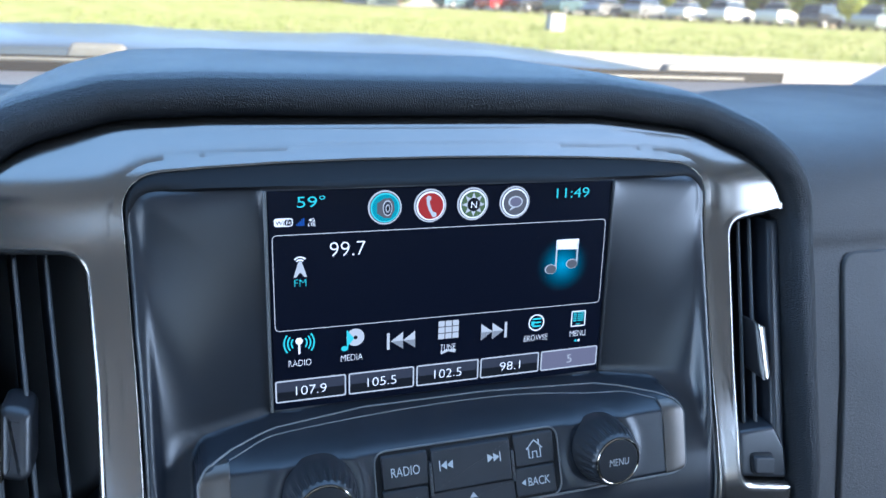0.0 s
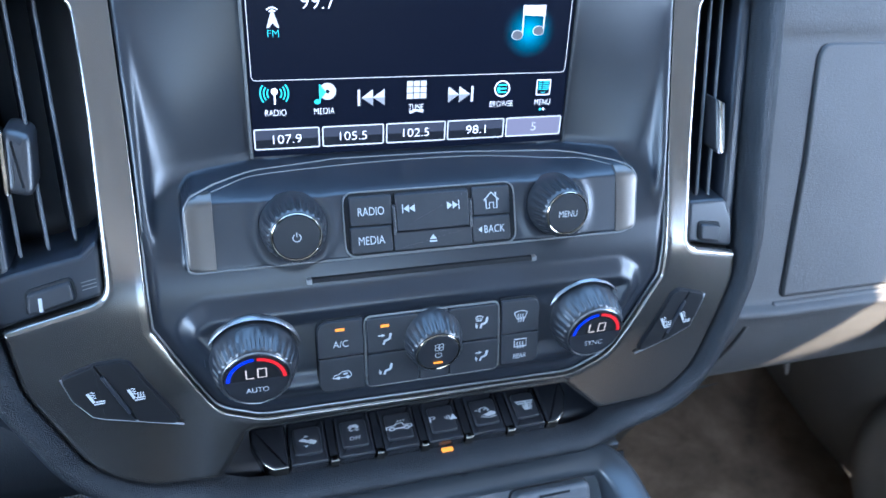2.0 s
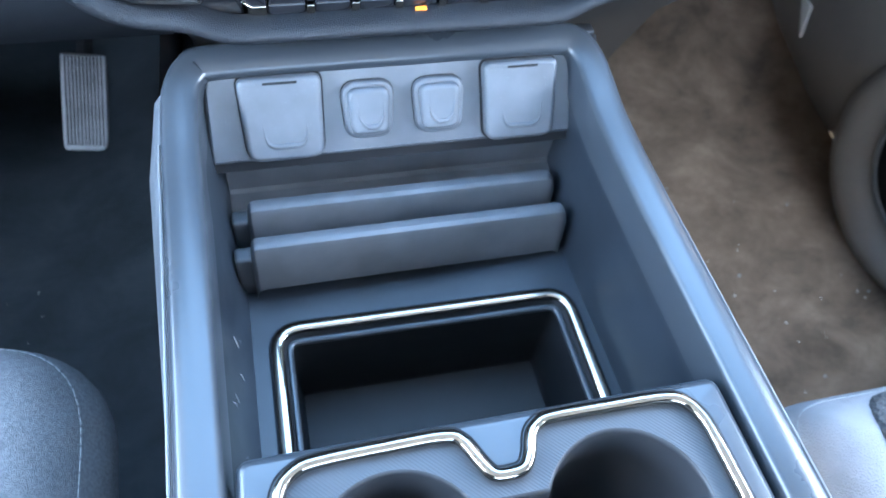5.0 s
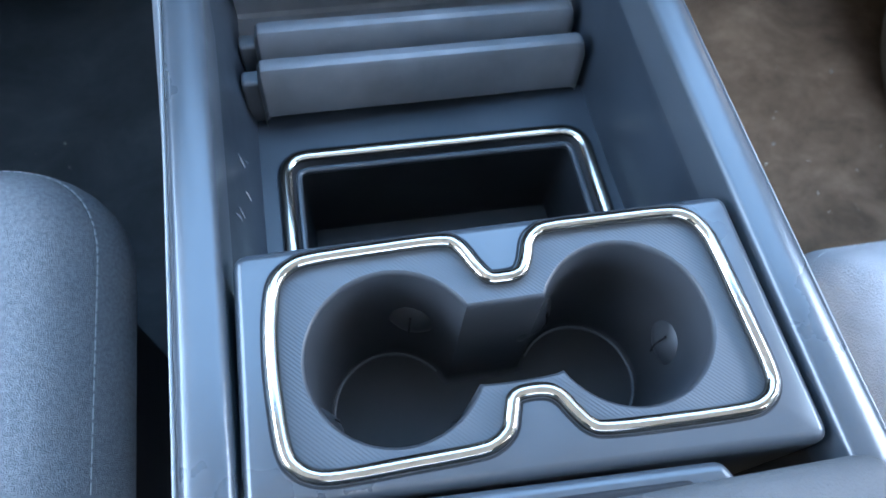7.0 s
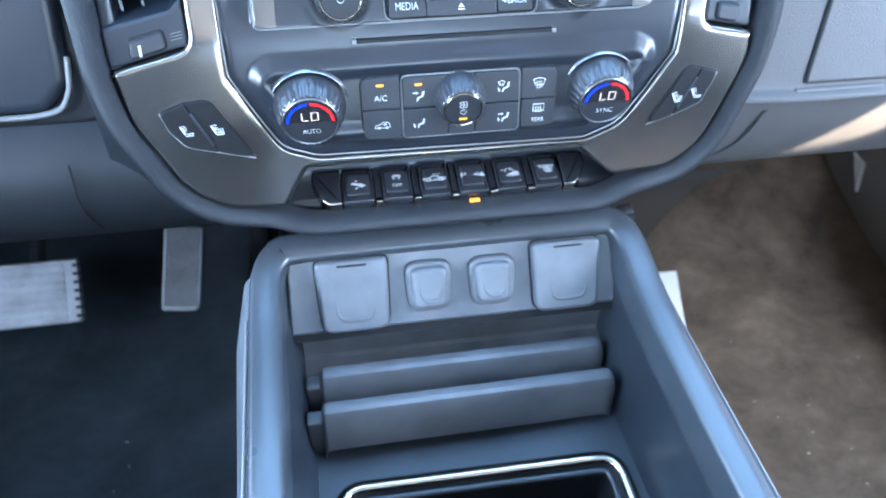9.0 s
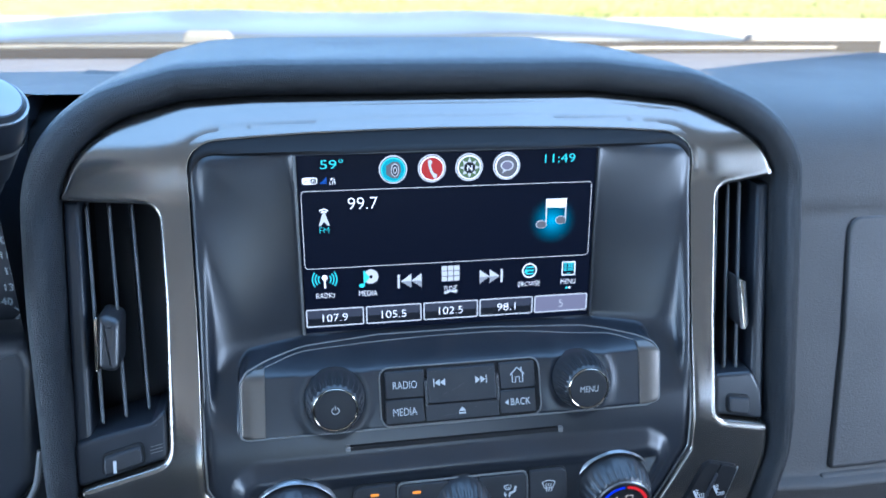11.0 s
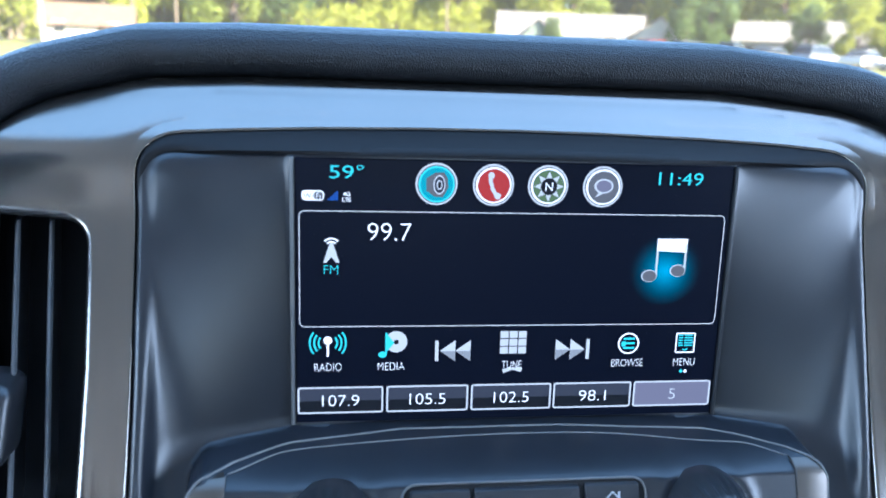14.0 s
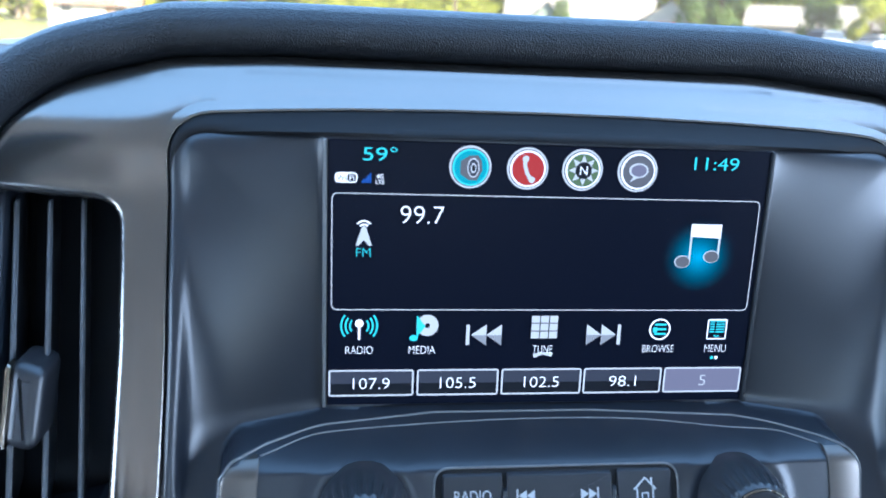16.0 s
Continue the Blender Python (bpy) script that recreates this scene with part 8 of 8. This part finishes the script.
def tree(seed, h, spread, leaf, label, clumps=4600, base=0.0):
    """A tapered trunk with limbs and a crown of many small leaf clumps."""
    rnd = random.Random(seed)
    t = thing("tree", (0, 0, 0), label, "tree", "trees behind the street")
    bm = tube([(0, 0, 0), (0.1, 0.05, h * 0.25), (-0.1, 0.1, h * 0.55), (0, 0, h * 0.9)], [0.035 * h, 0.026 * h, 0.016 * h, 0.004 * h], False, 8)
    lobes = []
    for k in range(14):
        a, z = rnd.uniform(0, 6.28), h * rnd.uniform(base + 0.08, 0.85)
        r = spread * rnd.uniform(0.35, 0.75) * (1.15 - 0.6 * z / h)
        tip = Vector((r * math.cos(a), r * math.sin(a), z + h * 0.08))
        tube([(0, 0, z * 0.75), tip * 0.6 + Vector((0, 0, z * 0.38)), tip], [0.012 * h, 0.007 * h, 0.002 * h], False, 6, bm)
        lobes.append((tip, spread * rnd.uniform(0.28, 0.5)))
    lobes.append((Vector((0, 0, h * 0.9)), spread * 0.4))
    part("trunk", bm, M_BARK, t)
    bm = bmesh.new()
    for _ in range(clumps):
        c, r = rnd.choice(lobes)
        d = Vector((rnd.gauss(0, 1), rnd.gauss(0, 1), rnd.gauss(0, 1))).normalized() * (r * rnd.uniform(0.55, 1.05))
        p = c + d
        s = spread * rnd.uniform(0.024, 0.052)
        u = Vector((rnd.gauss(0, 1), rnd.gauss(0, 1), rnd.gauss(0, 1))).normalized()
        v = u.orthogonal().normalized()
        w = u.cross(v)
        vs = [bm.verts.new(p + v * (s * ca * rnd.uniform(0.7, 1.3)) + w * (s * sa * rnd.uniform(0.7, 1.3)) + u * rnd.uniform(-0.3, 0.3) * s) for ca, sa in ((1, 0), (0.4, 0.9), (-0.6, 0.8), (-1, -0.1), (-0.3, -0.9), (0.6, -0.7))]
        mid = bm.verts.new(p + u * s * 0.35)
        for i in range(6):
            bm.faces.new((vs[i - 1], vs[i], mid))
    part("crown", bm, leaf, t)
    return t


KINDS = [tree(11, 14, 5.5, M_LEAF[0], "tall yellow-green leafy tree in full sun"), tree(23, 16, 6.0, M_LEAF[1], "tall green leafy tree in full sun"), tree(37, 12, 4.6, M_LEAF[2], "dark green dense tree in sun"), tree(41, 4.2, 3.6, M_LEAF[0], "broad yellow-green bush in sun", 420, 0.02)]
rnd = random.Random(5)
spots = []
for k in range(76):
    az = -34 + k * 1.2 + rnd.uniform(-0.6, 0.6)
    dist = rnd.uniform(112, 150) if az > -8 else rnd.uniform(104, 140)
    spots.append((dist * math.sin(radians(az)), dist * math.cos(radians(az)), rnd.choice((0, 1, 1, 0, 2)), rnd.uniform(0.8, 1.35)))
for az, dist, kd, s in ((-25, 82, 0, 0.55), (-22, 90, 3, 1.0), (-27, 70, 3, 1.2), (-18.5, 96, 3, 0.7), (-15, 118, 1, 0.9), (-3, 108, 3, 1.3), (-1, 110, 3, 1.2), (1, 106, 3, 1.2), (3, 108, 3, 1.4), (5, 106, 3, 1.1), (7.5, 108, 3, 1.3), (9.5, 108, 3, 1.1), (8, 112, 0, 0.8), (25, 84, 2, 0.6), (26.5, 86, 2, 0.7), (33, 84, 2, 0.5), (36, 82, 0, 0.5), (38, 86, 1, 0.5), (15.5, 84, 2, 0.35), (42, 86, 1, 0.8), (46, 88, 0, 0.8)):
    spots.append((dist * math.sin(radians(az)), dist * math.cos(radians(az)), kd, s))
for n, (x, y, kd, s) in enumerate(spots):
    m = pose(x, y, ground_z(x, y) - 0.05, 0, 0, rnd.uniform(0, 360))
    o = copy_thing(KINDS[kd], m)
    o.scale = (s, s, s)
for k, o in enumerate(KINDS):
    o.matrix_world = pose(-120 + 14 * k, 190, -0.05)
# The last entry is a pole put in for a sunlit tree trunk.
for az, dist, h, m, lb in ((-20.9, 60, 9, M_PALE, "tall white utility pole by the street"), (7.3, 96, 11, M_BARK, "wooden utility pole among trees"), (-12.3, 92, 10, M_BARK, "wooden utility pole by the bushes"), (-15.2, 84, 9, M_BARK, "sunlit tree trunk beside the street, built as a pole")):
    p = thing("utility_pole", (dist * math.sin(radians(az)), dist * math.cos(radians(az)), 0), lb, "pole", "utility poles")
    x, y = p.location.x, p.location.y
    part("post", tube([(x, y, -0.2), (x, y, h * 0.5), (x, y, h)], [0.19, 0.16, 0.12], False, 10), m, p)
    part("crossarm", box((x - 1.1, y - 0.06, h - 0.9), (x + 1.1, y + 0.06, h - 0.76), 0.01), M_BARK, p)
ux, uy = 20.6, 40.0
uz = ground_z(ux, uy)
util = thing("utility_box", (ux, uy, uz), "pale utility box standing in the grass", "utility box")
part("cabinet", box((ux - 0.45, uy - 0.4, uz - 0.05), (ux + 0.45, uy + 0.4, uz + 0.85), 0.04, 2, taper=0.08), M_SIDING, util)
part("lid", box((ux - 0.47, uy - 0.42, uz + 0.82), (ux + 0.47, uy + 0.42, uz + 0.92), 0.03, 2), M_SIDING, util)

# dense woods closing the distance, and rough tufts along the lawn's edge
rnd = random.Random(77)
woods = thing("woods", (0, 150, 0), "dense sunlit leafy woods behind the houses", "woods", kind="stuff")
for m, share in zip(M_LEAF, (7000, 7500, 3200)):
    bm = bmesh.new()
    for _ in range(share):
        az = radians(rnd.uniform(-42, 60))
        r = rnd.uniform(132, 170)
        top = 9.0 + 5.0 * noise.noise(Vector((az * 14, 0.3, 0))) + 2.5 * noise.noise(Vector((az * 60, 2.3, 0)))
        p = Vector((r * math.sin(az), r * math.cos(az), 1.2 + rnd.uniform(0, 1) ** 0.8 * top))
        sz = rnd.uniform(0.5, 1.5)
        u = Vector((rnd.gauss(0, 1), rnd.gauss(0, 1), rnd.gauss(0, 1))).normalized()
        v = u.orthogonal().normalized()
        w = u.cross(v)
        vs = [bm.verts.new(p + v * (sz * math.cos(k * 1.047) * rnd.uniform(0.6, 1.2)) + w * (sz * math.sin(k * 1.047) * rnd.uniform(0.6, 1.2)) + u * rnd.uniform(-0.3, 0.3) * sz) for k in range(6)]
        mid = bm.verts.new(p + u * sz * 0.4)
        for i in range(6):
            bm.faces.new((vs[i - 1], vs[i], mid))
    part("foliage", bm, m, woods)
tufts = thing("grass_tufts", (15, 26, 0), "rough yellow-green grass tufts along the concrete", "grass", kind="stuff")
bm = bmesh.new()
for _ in range(14000):
    x = rnd.uniform(-6, 44)
    y = 24.3 + rnd.uniform(0, 1) ** 2.2 * 22 - (0 if x < 22 else 0.48 * (x - 22))
    h = rnd.uniform(0.05, 0.22)
    z = ground_z(x, y)
    a = rnd.uniform(0, 6.28)
    d = Vector((math.cos(a), math.sin(a), 0)) * rnd.uniform(0.012, 0.03)
    lean = Vector((rnd.uniform(-0.05, 0.05), rnd.uniform(-0.05, 0.05), h))
    base = Vector((x, y, z - 0.02))
    vs = [bm.verts.new(q) for q in (base - d, base + d, base + d * 0.5 + lean, base - d * 0.6 + lean * 0.9)]
    bm.faces.new(vs)
part("blades", bm, M_TUFT, tufts)
